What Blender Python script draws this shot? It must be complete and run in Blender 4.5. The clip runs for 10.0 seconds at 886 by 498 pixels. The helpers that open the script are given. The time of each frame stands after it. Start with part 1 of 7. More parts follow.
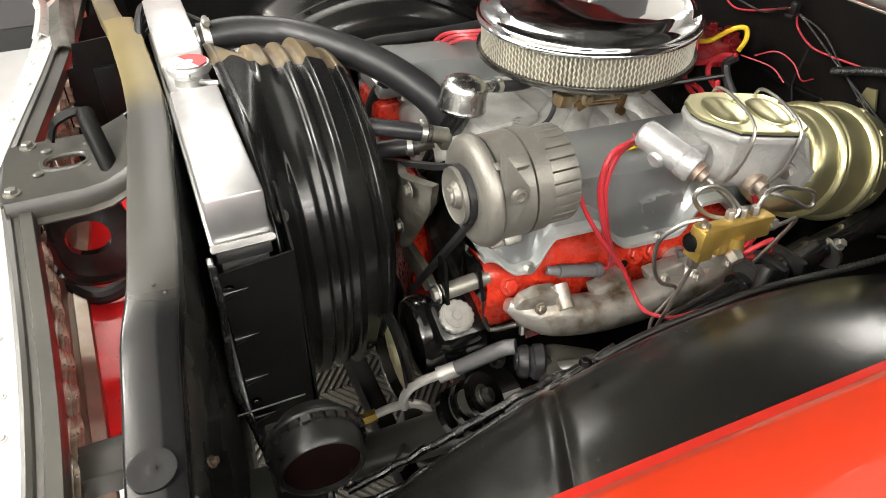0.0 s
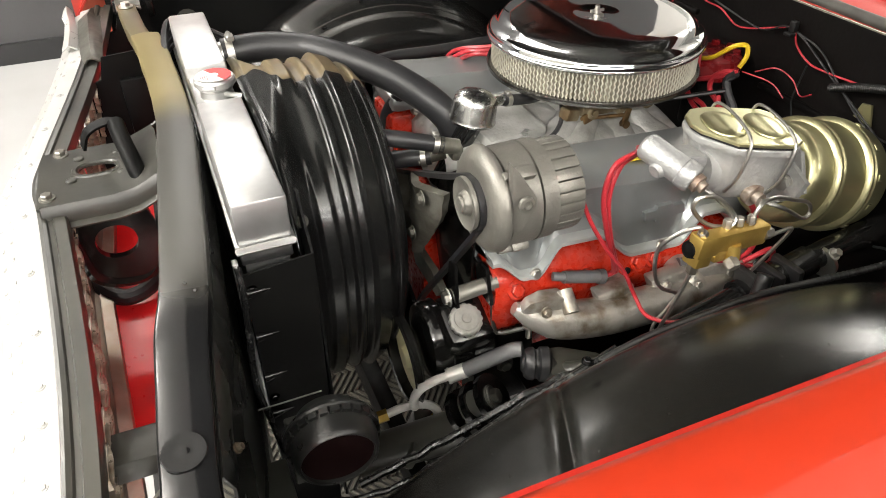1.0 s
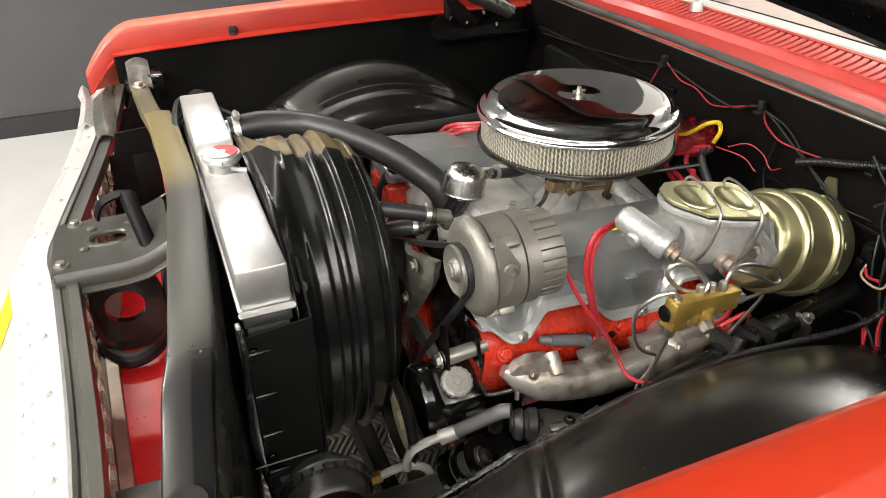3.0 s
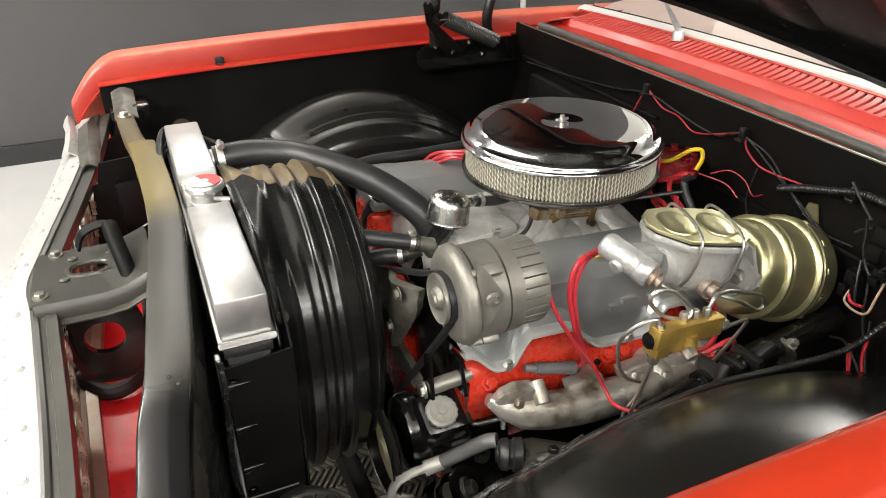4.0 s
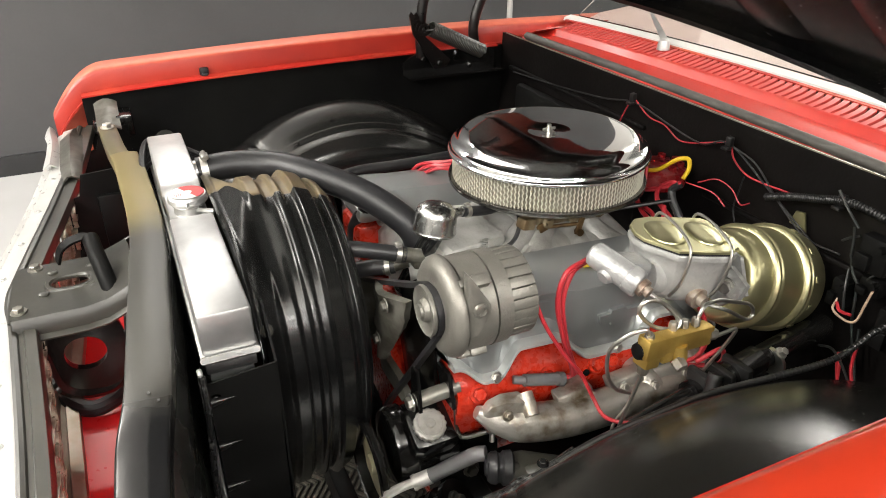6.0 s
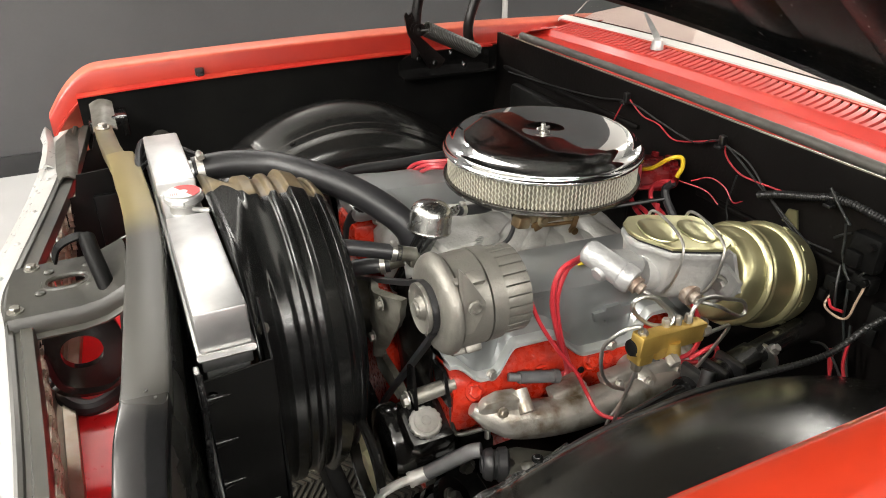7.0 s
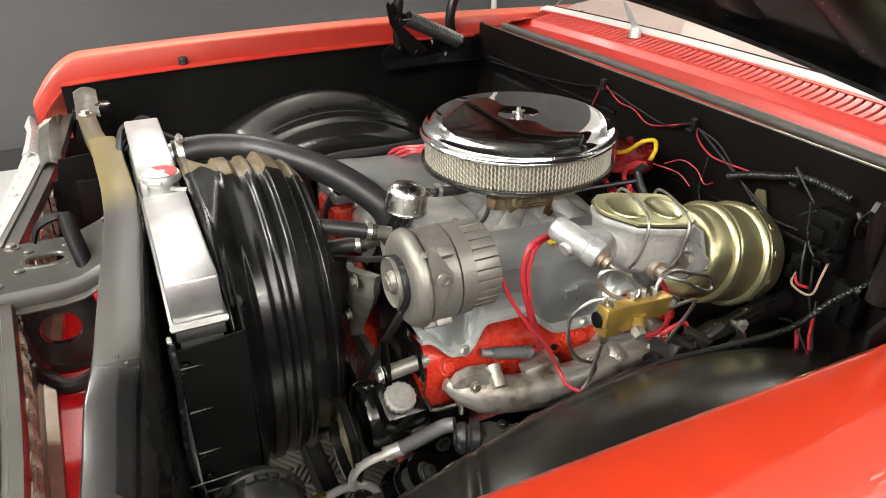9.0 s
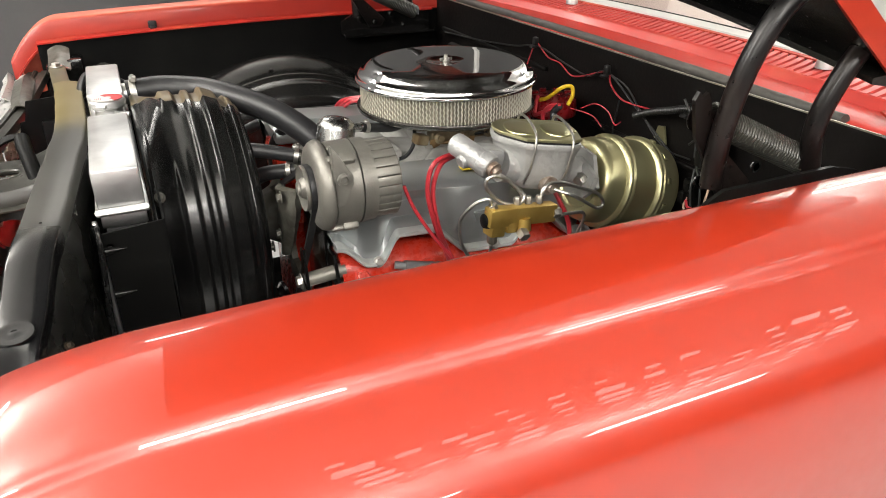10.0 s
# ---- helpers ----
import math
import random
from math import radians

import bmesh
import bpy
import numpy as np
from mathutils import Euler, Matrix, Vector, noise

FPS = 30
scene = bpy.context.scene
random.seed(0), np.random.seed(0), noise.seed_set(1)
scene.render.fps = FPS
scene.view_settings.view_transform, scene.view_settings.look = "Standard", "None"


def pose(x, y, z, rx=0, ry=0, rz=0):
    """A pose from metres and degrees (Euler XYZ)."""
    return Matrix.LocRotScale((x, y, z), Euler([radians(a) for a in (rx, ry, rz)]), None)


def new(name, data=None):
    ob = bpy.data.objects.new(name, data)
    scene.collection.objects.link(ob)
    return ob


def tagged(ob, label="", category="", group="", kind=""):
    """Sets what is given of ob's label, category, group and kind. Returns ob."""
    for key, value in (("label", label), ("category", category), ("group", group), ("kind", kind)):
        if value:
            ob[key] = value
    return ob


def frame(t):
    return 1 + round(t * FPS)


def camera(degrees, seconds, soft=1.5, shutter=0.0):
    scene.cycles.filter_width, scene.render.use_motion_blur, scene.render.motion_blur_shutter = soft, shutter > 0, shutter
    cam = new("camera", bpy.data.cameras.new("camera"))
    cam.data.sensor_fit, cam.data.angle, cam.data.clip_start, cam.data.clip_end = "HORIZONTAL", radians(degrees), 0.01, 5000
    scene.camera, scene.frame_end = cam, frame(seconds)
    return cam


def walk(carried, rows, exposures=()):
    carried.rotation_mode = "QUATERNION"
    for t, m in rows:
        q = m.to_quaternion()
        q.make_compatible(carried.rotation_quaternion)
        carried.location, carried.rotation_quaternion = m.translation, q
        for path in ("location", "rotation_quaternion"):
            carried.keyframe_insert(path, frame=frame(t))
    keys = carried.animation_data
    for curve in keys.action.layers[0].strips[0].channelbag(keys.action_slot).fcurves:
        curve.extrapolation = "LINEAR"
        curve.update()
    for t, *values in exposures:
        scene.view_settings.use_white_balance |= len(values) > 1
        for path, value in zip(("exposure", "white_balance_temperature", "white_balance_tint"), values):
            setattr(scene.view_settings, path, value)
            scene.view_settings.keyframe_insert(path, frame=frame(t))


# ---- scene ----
cam = camera(63.6, 10.0, soft=1.0)
# U: metres in one unit of the plan below (x to the car's rear, y across it, z up from the floor)
U = 0.95
METRES, EYE, TILT, LEAN, TURN = 0.495, 1.36, -37.4, 0.3, -23.5
ROWS = [
    (0.0, 0.0, 0.0, 0.0, 0.0, 0.0, -0.0),
    (0.5, 0.0033, -0.0368, -0.0064, 0.43, 0.28, -0.34),
    (1.0, -0.0041, -0.0959, -0.0178, 0.72, 0.93, -0.5),
    (1.5, -0.0102, -0.1497, -0.0281, 0.83, 2.02, -0.57),
    (2.0, -0.0073, -0.1952, -0.0266, 0.89, 3.28, -0.62),
    (2.5, 0.0048, -0.2161, -0.0269, 0.84, 4.75, -0.6),
    (4.0, 0.042, -0.2116, -0.0204, -0.06, 8.39, -0.0),
    (4.5, 0.0406, -0.2059, -0.0195, -0.32, 8.75, 0.18),
    (5.0, 0.0478, -0.19, -0.0138, -0.52, 9.0, 0.3),
    (5.5, 0.0475, -0.1847, -0.0114, -0.7, 9.15, 0.41),
    (7.0, 0.0516, -0.2012, -0.0245, -1.15, 9.26, 0.74),
    (7.5, 0.0531, -0.1926, -0.0257, -1.24, 9.29, 0.82),
    (8.0, 0.0671, -0.1755, -0.0277, -1.32, 9.29, 0.89),
    (8.5, 0.0773, -0.1733, -0.0379, -1.43, 9.21, 0.98),
    (9.0, 0.1207, -0.2351, -0.1007, -1.46, 9.24, 1.0),
    (9.5, 0.228, -0.3794, -0.264, -1.4, 9.74, 0.95),
    (10.0, 0.4376, -0.4159, -0.4602, -0.82, 10.25, 0.35),
]
walk(cam, [(t, pose(0, 0, U * EYE, TILT, LEAN, TURN) @ pose(U * METRES * x, U * METRES * y, U * METRES * z, 90 + pitch, roll, yaw))
           for t, x, y, z, yaw, pitch, roll in ROWS], exposures=[(0.0, 0.06), (1.0, -0.08), (2.0, -0.18), (4.5, -0.18), (7.0, -0.15), (8.5, -0.15), (9.1, -0.06), (9.6, -0.12), (10.0, -0.34)])

# ---- light ----
world = bpy.data.worlds.new("world")
scene.world = world
world.use_nodes = True
world.node_tree.nodes["Background"].inputs[0].default_value = (0.9, 0.93, 1.0, 1)
world.node_tree.nodes["Background"].inputs[1].default_value = 0.05


def unseen_lamp(x, y, sx, sy, power, z=2.7):
    data = bpy.data.lights.new("unseen_lamp", "AREA")
    data.shape, data.size, data.size_y, data.energy = "RECTANGLE", sx, sy, power
    data.color = (1.0, 0.965, 0.91)
    ob = new("unseen_lamp", data)
    ob.matrix_world = pose(x, y, z)
    return ob


# unseen lights; those at y 3.2, 3.6 and -4.6 are added as fill
LAMPS = [(-2.2, -1.9, 130), (-2.4, 0.6, 120), (-2.4, 3.0, 60), (0.2, -2.6, 115), (2.6, -2.4, 40), (5.2, 3.2, 130), (0.4, 3.6, 30),
         (-1.6, -4.6, 130), (1.2, -4.6, 130)]
for lx, ly, power in LAMPS:
    unseen_lamp(lx, ly, 1.2, 0.28, power)
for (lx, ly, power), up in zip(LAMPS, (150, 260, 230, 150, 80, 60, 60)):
    # added fill that faces up from the hung lights to brighten the ceiling
    unseen_lamp(lx, ly, 1.0, 0.2, up, z=2.79).matrix_world = pose(lx, ly, 2.79, 180)


# ---- materials ----
def mat(name, base, rough=0.5, metal=0.0, tint=None, scale=12.0, spread=(0.35, 0.7), bump=0.0, bump_scale=60.0,
        coat=0.0, coat_rough=0.03, rough_var=0.08, fine=0.0, emit=0.0, dent=0.0, dent_scale=9.0, aniso=0.0, spec=0.5):
    m = bpy.data.materials.new(name)
    m.use_nodes = True
    nt = m.node_tree
    p = nt.nodes["Principled BSDF"]
    link = nt.links.new
    p.inputs["Metallic"].default_value = metal
    p.inputs["Coat Weight"].default_value = coat
    p.inputs["Coat Roughness"].default_value = coat_rough
    p.inputs["Specular IOR Level"].default_value = spec
    co = nt.nodes.new("ShaderNodeTexCoord")
    n1 = nt.nodes.new("ShaderNodeTexNoise")
    n1.inputs["Scale"].default_value, n1.inputs["Detail"].default_value = scale, 6.0
    link(co.outputs["Object"], n1.inputs["Vector"])
    ramp = nt.nodes.new("ShaderNodeMapRange")
    ramp.inputs["From Min"].default_value, ramp.inputs["From Max"].default_value = spread
    link(n1.outputs["Fac"], ramp.inputs["Value"])
    mix = nt.nodes.new("ShaderNodeMix")
    mix.data_type = "RGBA"
    mix.inputs["A"].default_value = (*base, 1)
    mix.inputs["B"].default_value = (*(tint or tuple(c * 0.85 for c in base)), 1)
    link(ramp.outputs["Result"], mix.inputs["Factor"])
    link(mix.outputs["Result"], p.inputs["Base Color"])
    n2 = nt.nodes.new("ShaderNodeTexNoise")
    n2.inputs["Scale"].default_value, n2.inputs["Detail"].default_value = bump_scale, 5.0
    link(co.outputs["Object"], n2.inputs["Vector"])
    rr = nt.nodes.new("ShaderNodeMapRange")
    rr.inputs["To Min"].default_value, rr.inputs["To Max"].default_value = max(0.01, rough - rough_var), min(1.0, rough + rough_var)
    link(n2.outputs["Fac"], rr.inputs["Value"])
    link(rr.outputs["Result"], p.inputs["Roughness"])
    last = None
    for tex, strength, distance in ((n2, bump, 0.002), (None, dent, 0.02)):
        if strength <= 0:
            continue
        if tex is None:
            tex = nt.nodes.new("ShaderNodeTexNoise")
            tex.inputs["Scale"].default_value, tex.inputs["Detail"].default_value = dent_scale, 2.0
            link(co.outputs["Object"], tex.inputs["Vector"])
        b = nt.nodes.new("ShaderNodeBump")
        b.inputs["Strength"].default_value, b.inputs["Distance"].default_value = strength, distance
        link(tex.outputs["Fac"], b.inputs["Height"])
        if last:
            link(last.outputs["Normal"], b.inputs["Normal"])
        last = b
    if last:
        link(last.outputs["Normal"], p.inputs["Normal"])
    if emit:
        p.inputs["Emission Color"].default_value = (1.0, 0.96, 0.9, 1)
        p.inputs["Emission Strength"].default_value = emit
    return m


RED = mat("red_paint", (0.335, 0.0225, 0.0068), 0.34, coat=1.0, coat_rough=0.012, tint=(0.32, 0.021, 0.006), scale=3)
RED_OLD = mat("worn_red_paint", (0.42, 0.020, 0.012), 0.38, coat=0.15, coat_rough=0.12, tint=(0.52, 0.11, 0.045), scale=4, spread=(0.56, 0.74), bump=0.03, bump_scale=180)
FENDER_FAR = mat("pale_topped_red_paint", (0.38, 0.026, 0.015), 0.36, coat=0.2, coat_rough=0.1, tint=(0.46, 0.045, 0.024), scale=5, spread=(0.5, 0.75), bump=0.02, bump_scale=90)
BLACK = mat("satin_black_paint", (0.005, 0.005, 0.005), 0.15, tint=(0.009, 0.0085, 0.008), scale=7, bump=0.012, bump_scale=200, rough_var=0.04)
BLACK_SMOOTH = mat("smooth_black_paint", (0.005, 0.005, 0.005), 0.24, tint=(0.012, 0.011, 0.009), scale=5, bump=0.01, bump_scale=150, spec=0.5)
HOUSING_GLOSS = mat("glossy_housing_black", (0.008, 0.008, 0.008), 0.19, tint=(0.012, 0.011, 0.010), scale=9, rough_var=0.05)
BLACK_DULL = mat("dull_black_paint", (0.003, 0.003, 0.003), 0.5, tint=(0.006, 0.006, 0.0055), scale=9, bump=0.1, bump_scale=90, spec=0.10)
HINGE = mat("hinge_black", (0.004, 0.0035, 0.0035), 0.30, tint=(0.010, 0.007, 0.006), scale=12, bump=0.04, bump_scale=120, spec=0.3)
PAD = mat("firewall_pad_black", (0.0030, 0.0025, 0.0024), 0.5, tint=(0.0055, 0.0047, 0.0043), scale=6, bump=0.2, bump_scale=140, spec=0.11)
SHROUD_BASE = mat("shroud_black", (0.006, 0.006, 0.0062), 0.24, tint=(0.010, 0.010, 0.0095), scale=6, rough_var=0.05, bump_scale=30)
GREY = mat("grey_black_primer", (0.024, 0.0235, 0.020), 0.32, tint=(0.045, 0.043, 0.035), scale=8, bump=0.04, bump_scale=90)
BAR_BLACK = mat("worn_satin_black", (0.013, 0.012, 0.010), 0.27, tint=(0.024, 0.022, 0.018), scale=6, bump=0.0, bump_scale=12, rough_var=0.03)
MESH = mat("bright_mesh", (0.70, 0.68, 0.58), 0.4, metal=0.3, tint=(0.58, 0.56, 0.47), scale=50)
SLAT_RED = mat("chalky_red_paint", (0.50, 0.060, 0.050), 0.45, tint=(0.44, 0.040, 0.034), scale=20, bump=0.05, bump_scale=200)
OLIVE = mat("olive_black", (0.11, 0.088, 0.038), 0.38, tint=(0.055, 0.05, 0.035), scale=9, bump=0.0, bump_scale=12, rough_var=0.04)
ALU = mat("polished_aluminium", (0.76, 0.76, 0.755), 0.40, metal=0.92, tint=(0.60, 0.60, 0.595), scale=22, bump=0.06, bump_scale=220)
ALU_RAW = mat("brushed_aluminium", (0.66, 0.66, 0.65), 0.36, metal=1.0, tint=(0.52, 0.52, 0.51), scale=30, bump=0.12, bump_scale=300)
CAST = mat("cast_aluminium", (0.55, 0.55, 0.53), 0.50, metal=0.45, tint=(0.32, 0.315, 0.29), scale=16, bump=0.6, bump_scale=170, spread=(0.4, 0.7))
ALT = mat("alternator_casting", (0.235, 0.226, 0.200), 0.42, metal=0.55, tint=(0.165, 0.158, 0.140), scale=15, bump=0.22, bump_scale=320)
RAIL = mat("pale_silver_enamel", (0.55, 0.57, 0.56), 0.35, metal=0.4, tint=(0.44, 0.46, 0.45), scale=14, bump=0.1, bump_scale=90)
SILVER = mat("silver_enamel", (0.40, 0.42, 0.42), 0.31, metal=0.65, tint=(0.32, 0.34, 0.34), scale=8, bump_scale=24, rough_var=0.05)
CHROME = mat("chrome", (0.90, 0.90, 0.90), 0.04, metal=1.0, tint=(0.86, 0.86, 0.86), scale=6, rough_var=0.02)
STEEL = mat("zinc_steel", (0.58, 0.57, 0.54), 0.38, metal=1.0, tint=(0.5, 0.48, 0.44), scale=40)
RUST_STEEL = mat("dull_fitting_steel", (0.42, 0.40, 0.36), 0.40, metal=0.9, tint=(0.26, 0.23, 0.19), scale=50, bump=0.1)
RUST = mat("rusty_fitting", (0.22, 0.15, 0.11), 0.55, metal=0.6, tint=(0.42, 0.38, 0.33), scale=60, bump=0.2)
GOLD = mat("yellow_zinc_plate", (0.46, 0.43, 0.245), 0.33, metal=0.88, tint=(0.50, 0.48, 0.28), scale=4, bump_scale=10, rough_var=0.03)
DULL_BRASS = mat("stained_brass", (0.26, 0.165, 0.075), 0.42, metal=0.8, tint=(0.12, 0.075, 0.04), scale=50, bump=0.2, bump_scale=150)
BRASS = mat("brass", (0.58, 0.40, 0.11), 0.42, metal=0.85, tint=(0.44, 0.29, 0.07), scale=25, bump=0.1, bump_scale=200)
ORANGE = mat("engine_orange_enamel", (0.49, 0.028, 0.010), 0.28, tint=(0.38, 0.020, 0.008), scale=12, bump=0.45, bump_scale=110, coat=0.4, coat_rough=0.1)
MANIFOLD = mat("bare_cast_iron", (0.50, 0.48, 0.44), 0.38, metal=0.7, tint=(0.16, 0.115, 0.065), scale=20, spread=(0.46, 0.64), bump=0.4, bump_scale=170)
RUBBER = mat("black_rubber", (0.013, 0.013, 0.0145), 0.40, tint=(0.020, 0.020, 0.021), scale=20, bump=0.06, bump_scale=180, spec=0.4)
RUBBER_GREY = mat("grey_rubber_boot", (0.125, 0.125, 0.128), 0.45, tint=(0.085, 0.085, 0.088), scale=20)
TAPE = mat("taped_harness", (0.009, 0.009, 0.009), 0.27, tint=(0.10, 0.10, 0.095), scale=45, spread=(0.60, 0.70), bump=0.2, bump_scale=60)
PLASTIC = mat("black_plastic", (0.006, 0.006, 0.006), 0.40, tint=(0.010, 0.010, 0.010), scale=20)
WIRE_RED = mat("red_wire", (0.40, 0.024, 0.034), 0.33, tint=(0.38, 0.022, 0.03), scale=30)
WIRE_YELLOW = mat("yellow_wire", (0.72, 0.48, 0.02), 0.35)
CAP_RED = mat("red_cap_plastic", (0.20, 0.008, 0.010), 0.28, tint=(0.15, 0.006, 0.008), scale=20)
PAPER = mat("pleated_filter_paper", (0.36, 0.34, 0.28), 0.8, tint=(0.40, 0.37, 0.29), scale=60)
WHITE = mat("white_enamel", (0.46, 0.455, 0.445), 0.30, tint=(0.40, 0.39, 0.37), scale=11, coat=0.3)
DECAL_WHITE = mat("white_decal", (0.75, 0.73, 0.7), 0.4)
DECAL_RED = mat("red_decal", (0.55, 0.03, 0.03), 0.4)
DECAL_YELLOW = mat("yellow_decal", (0.75, 0.55, 0.03), 0.4)
DECAL_BLACK = mat("black_decal", (0.02, 0.02, 0.02), 0.4)
GALV = mat("galvanised_strip", (0.40, 0.37, 0.31), 0.4, metal=0.7, tint=(0.26, 0.22, 0.16), scale=16)
WALL = mat("dark_grey_wall_paint", (0.060, 0.060, 0.062), 0.6, tint=(0.052, 0.052, 0.054), scale=2, bump=0.1, bump_scale=80)
WALL_LIGHT = mat("light_wall_paint", (0.70, 0.69, 0.66), 0.7, tint=(0.64, 0.63, 0.6), scale=2)
SKIRT = mat("black_vinyl_skirting", (0.015, 0.015, 0.016), 0.4)
FLOOR = mat("pale_epoxy_floor", (0.40, 0.40, 0.40), 0.30, tint=(0.37, 0.37, 0.365), scale=3, bump_scale=9, rough_var=0.01)
MAT_DARK = mat("dark_ribbed_mat", (0.012, 0.011, 0.010), 0.6)
MAT_RIDGE = mat("worn_mat_ridge", (0.068, 0.063, 0.050), 0.5, tint=(0.045, 0.042, 0.034), scale=6)
STRIPE = mat("yellow_floor_tape", (0.80, 0.60, 0.02), 0.5)
CEILING = mat("white_ceiling_paint", (0.78, 0.77, 0.74), 0.8)
LAMP_GLOW = mat("lamp_diffuser", (0.9, 0.9, 0.88), 0.5, emit=6.0)
SPOT_GLOW = mat("spot_diffuser", (0.9, 0.9, 0.88), 0.5, emit=5.5)
DASH = mat("faded_red_dash", (0.60, 0.44, 0.40), 0.5, tint=(0.50, 0.34, 0.31), scale=5)


def colour_along_y(name, a, b, start, rough=0.28):
    """Paint a with colour b mixed in, more of it along the part's y."""
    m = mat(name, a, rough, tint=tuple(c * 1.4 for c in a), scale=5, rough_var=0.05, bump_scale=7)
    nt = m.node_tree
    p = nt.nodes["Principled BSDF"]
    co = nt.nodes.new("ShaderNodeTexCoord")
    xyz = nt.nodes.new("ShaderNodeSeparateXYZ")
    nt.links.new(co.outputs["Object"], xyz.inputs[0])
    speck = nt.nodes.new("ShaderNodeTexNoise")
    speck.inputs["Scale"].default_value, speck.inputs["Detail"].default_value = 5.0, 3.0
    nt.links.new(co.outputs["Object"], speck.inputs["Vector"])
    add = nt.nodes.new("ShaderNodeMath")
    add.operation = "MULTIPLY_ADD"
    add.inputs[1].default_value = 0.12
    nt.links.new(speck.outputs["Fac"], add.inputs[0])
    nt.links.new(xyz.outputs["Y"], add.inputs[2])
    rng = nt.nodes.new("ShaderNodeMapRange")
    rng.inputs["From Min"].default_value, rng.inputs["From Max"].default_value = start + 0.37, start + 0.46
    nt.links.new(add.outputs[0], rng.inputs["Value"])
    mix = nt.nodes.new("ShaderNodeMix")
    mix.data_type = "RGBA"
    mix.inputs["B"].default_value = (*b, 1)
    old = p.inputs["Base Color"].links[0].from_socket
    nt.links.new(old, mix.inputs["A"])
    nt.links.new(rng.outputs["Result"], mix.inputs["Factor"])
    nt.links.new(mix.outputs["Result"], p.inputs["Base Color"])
    onset = nt.nodes.new("ShaderNodeMapRange")
    onset.interpolation_type = "SMOOTHSTEP"
    onset.inputs["From Min"].default_value, onset.inputs["From Max"].default_value = start - 0.01, start + 0.075
    nt.links.new(add.outputs[0], onset.inputs["Value"])
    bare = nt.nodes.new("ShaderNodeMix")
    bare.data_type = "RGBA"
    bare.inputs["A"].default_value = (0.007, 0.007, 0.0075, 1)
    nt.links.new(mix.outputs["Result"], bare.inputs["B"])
    nt.links.new(onset.outputs["Result"], bare.inputs["Factor"])
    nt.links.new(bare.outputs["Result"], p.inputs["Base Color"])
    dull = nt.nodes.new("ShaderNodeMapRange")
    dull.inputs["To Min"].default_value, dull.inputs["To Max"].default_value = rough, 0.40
    nt.links.new(onset.outputs["Result"], dull.inputs["Value"])
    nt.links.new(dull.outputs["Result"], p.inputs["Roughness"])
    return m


# near-black at the near end, then grey, then olive
BAR_FADE = colour_along_y("satin_black_to_olive", (0.033, 0.032, 0.028), (0.145, 0.115, 0.045), -0.355, 0.14)


def glass_material():
    m = bpy.data.materials.new("windscreen_glass")
    m.use_nodes = True
    p = m.node_tree.nodes["Principled BSDF"]
    p.inputs["Base Color"].default_value = (0.92, 0.96, 0.94, 1)
    p.inputs["Transmission Weight"].default_value = 1.0
    p.inputs["Roughness"].default_value = 0.02
    p.inputs["IOR"].default_value = 1.45
    return m


GLASS = glass_material()


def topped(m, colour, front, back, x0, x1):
    """Mixes a colour into paint m on the part's far top; the edge moves from y = front at x0 to y = back at x1."""
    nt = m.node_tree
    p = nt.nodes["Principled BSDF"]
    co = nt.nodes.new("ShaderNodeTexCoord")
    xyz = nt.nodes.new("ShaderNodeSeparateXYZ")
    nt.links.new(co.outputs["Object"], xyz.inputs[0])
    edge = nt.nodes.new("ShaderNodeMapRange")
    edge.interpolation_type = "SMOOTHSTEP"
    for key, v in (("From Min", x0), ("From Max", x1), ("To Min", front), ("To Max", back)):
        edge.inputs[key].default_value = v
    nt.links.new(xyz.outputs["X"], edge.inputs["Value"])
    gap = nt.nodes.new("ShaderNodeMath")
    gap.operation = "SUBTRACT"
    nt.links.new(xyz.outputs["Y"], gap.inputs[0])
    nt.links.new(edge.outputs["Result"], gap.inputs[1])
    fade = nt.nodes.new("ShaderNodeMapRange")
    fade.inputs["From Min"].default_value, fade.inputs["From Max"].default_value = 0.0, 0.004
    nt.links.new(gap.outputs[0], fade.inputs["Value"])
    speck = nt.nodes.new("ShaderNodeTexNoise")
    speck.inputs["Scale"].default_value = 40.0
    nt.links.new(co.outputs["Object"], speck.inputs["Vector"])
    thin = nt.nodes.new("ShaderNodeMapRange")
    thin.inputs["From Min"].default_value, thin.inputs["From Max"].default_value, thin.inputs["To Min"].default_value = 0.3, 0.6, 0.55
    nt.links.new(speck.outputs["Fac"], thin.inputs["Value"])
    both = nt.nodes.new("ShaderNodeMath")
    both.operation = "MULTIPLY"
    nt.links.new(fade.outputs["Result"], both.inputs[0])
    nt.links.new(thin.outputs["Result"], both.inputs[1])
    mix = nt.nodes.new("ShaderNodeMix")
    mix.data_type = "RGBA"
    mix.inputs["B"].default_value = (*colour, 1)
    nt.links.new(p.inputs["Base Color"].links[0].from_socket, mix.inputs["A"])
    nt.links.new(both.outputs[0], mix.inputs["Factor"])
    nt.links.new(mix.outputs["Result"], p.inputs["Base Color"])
    # the paint is duller where the colour is mixed in
    dull = nt.nodes.new("ShaderNodeMath")
    dull.operation = "MULTIPLY_ADD"
    dull.inputs[1].default_value = 0.22
    nt.links.new(both.outputs[0], dull.inputs[0])
    if p.inputs["Roughness"].links:
        nt.links.new(p.inputs["Roughness"].links[0].from_socket, dull.inputs[2])
    else:
        dull.inputs[2].default_value = p.inputs["Roughness"].default_value
    nt.links.new(dull.outputs[0], p.inputs["Roughness"])
    return m


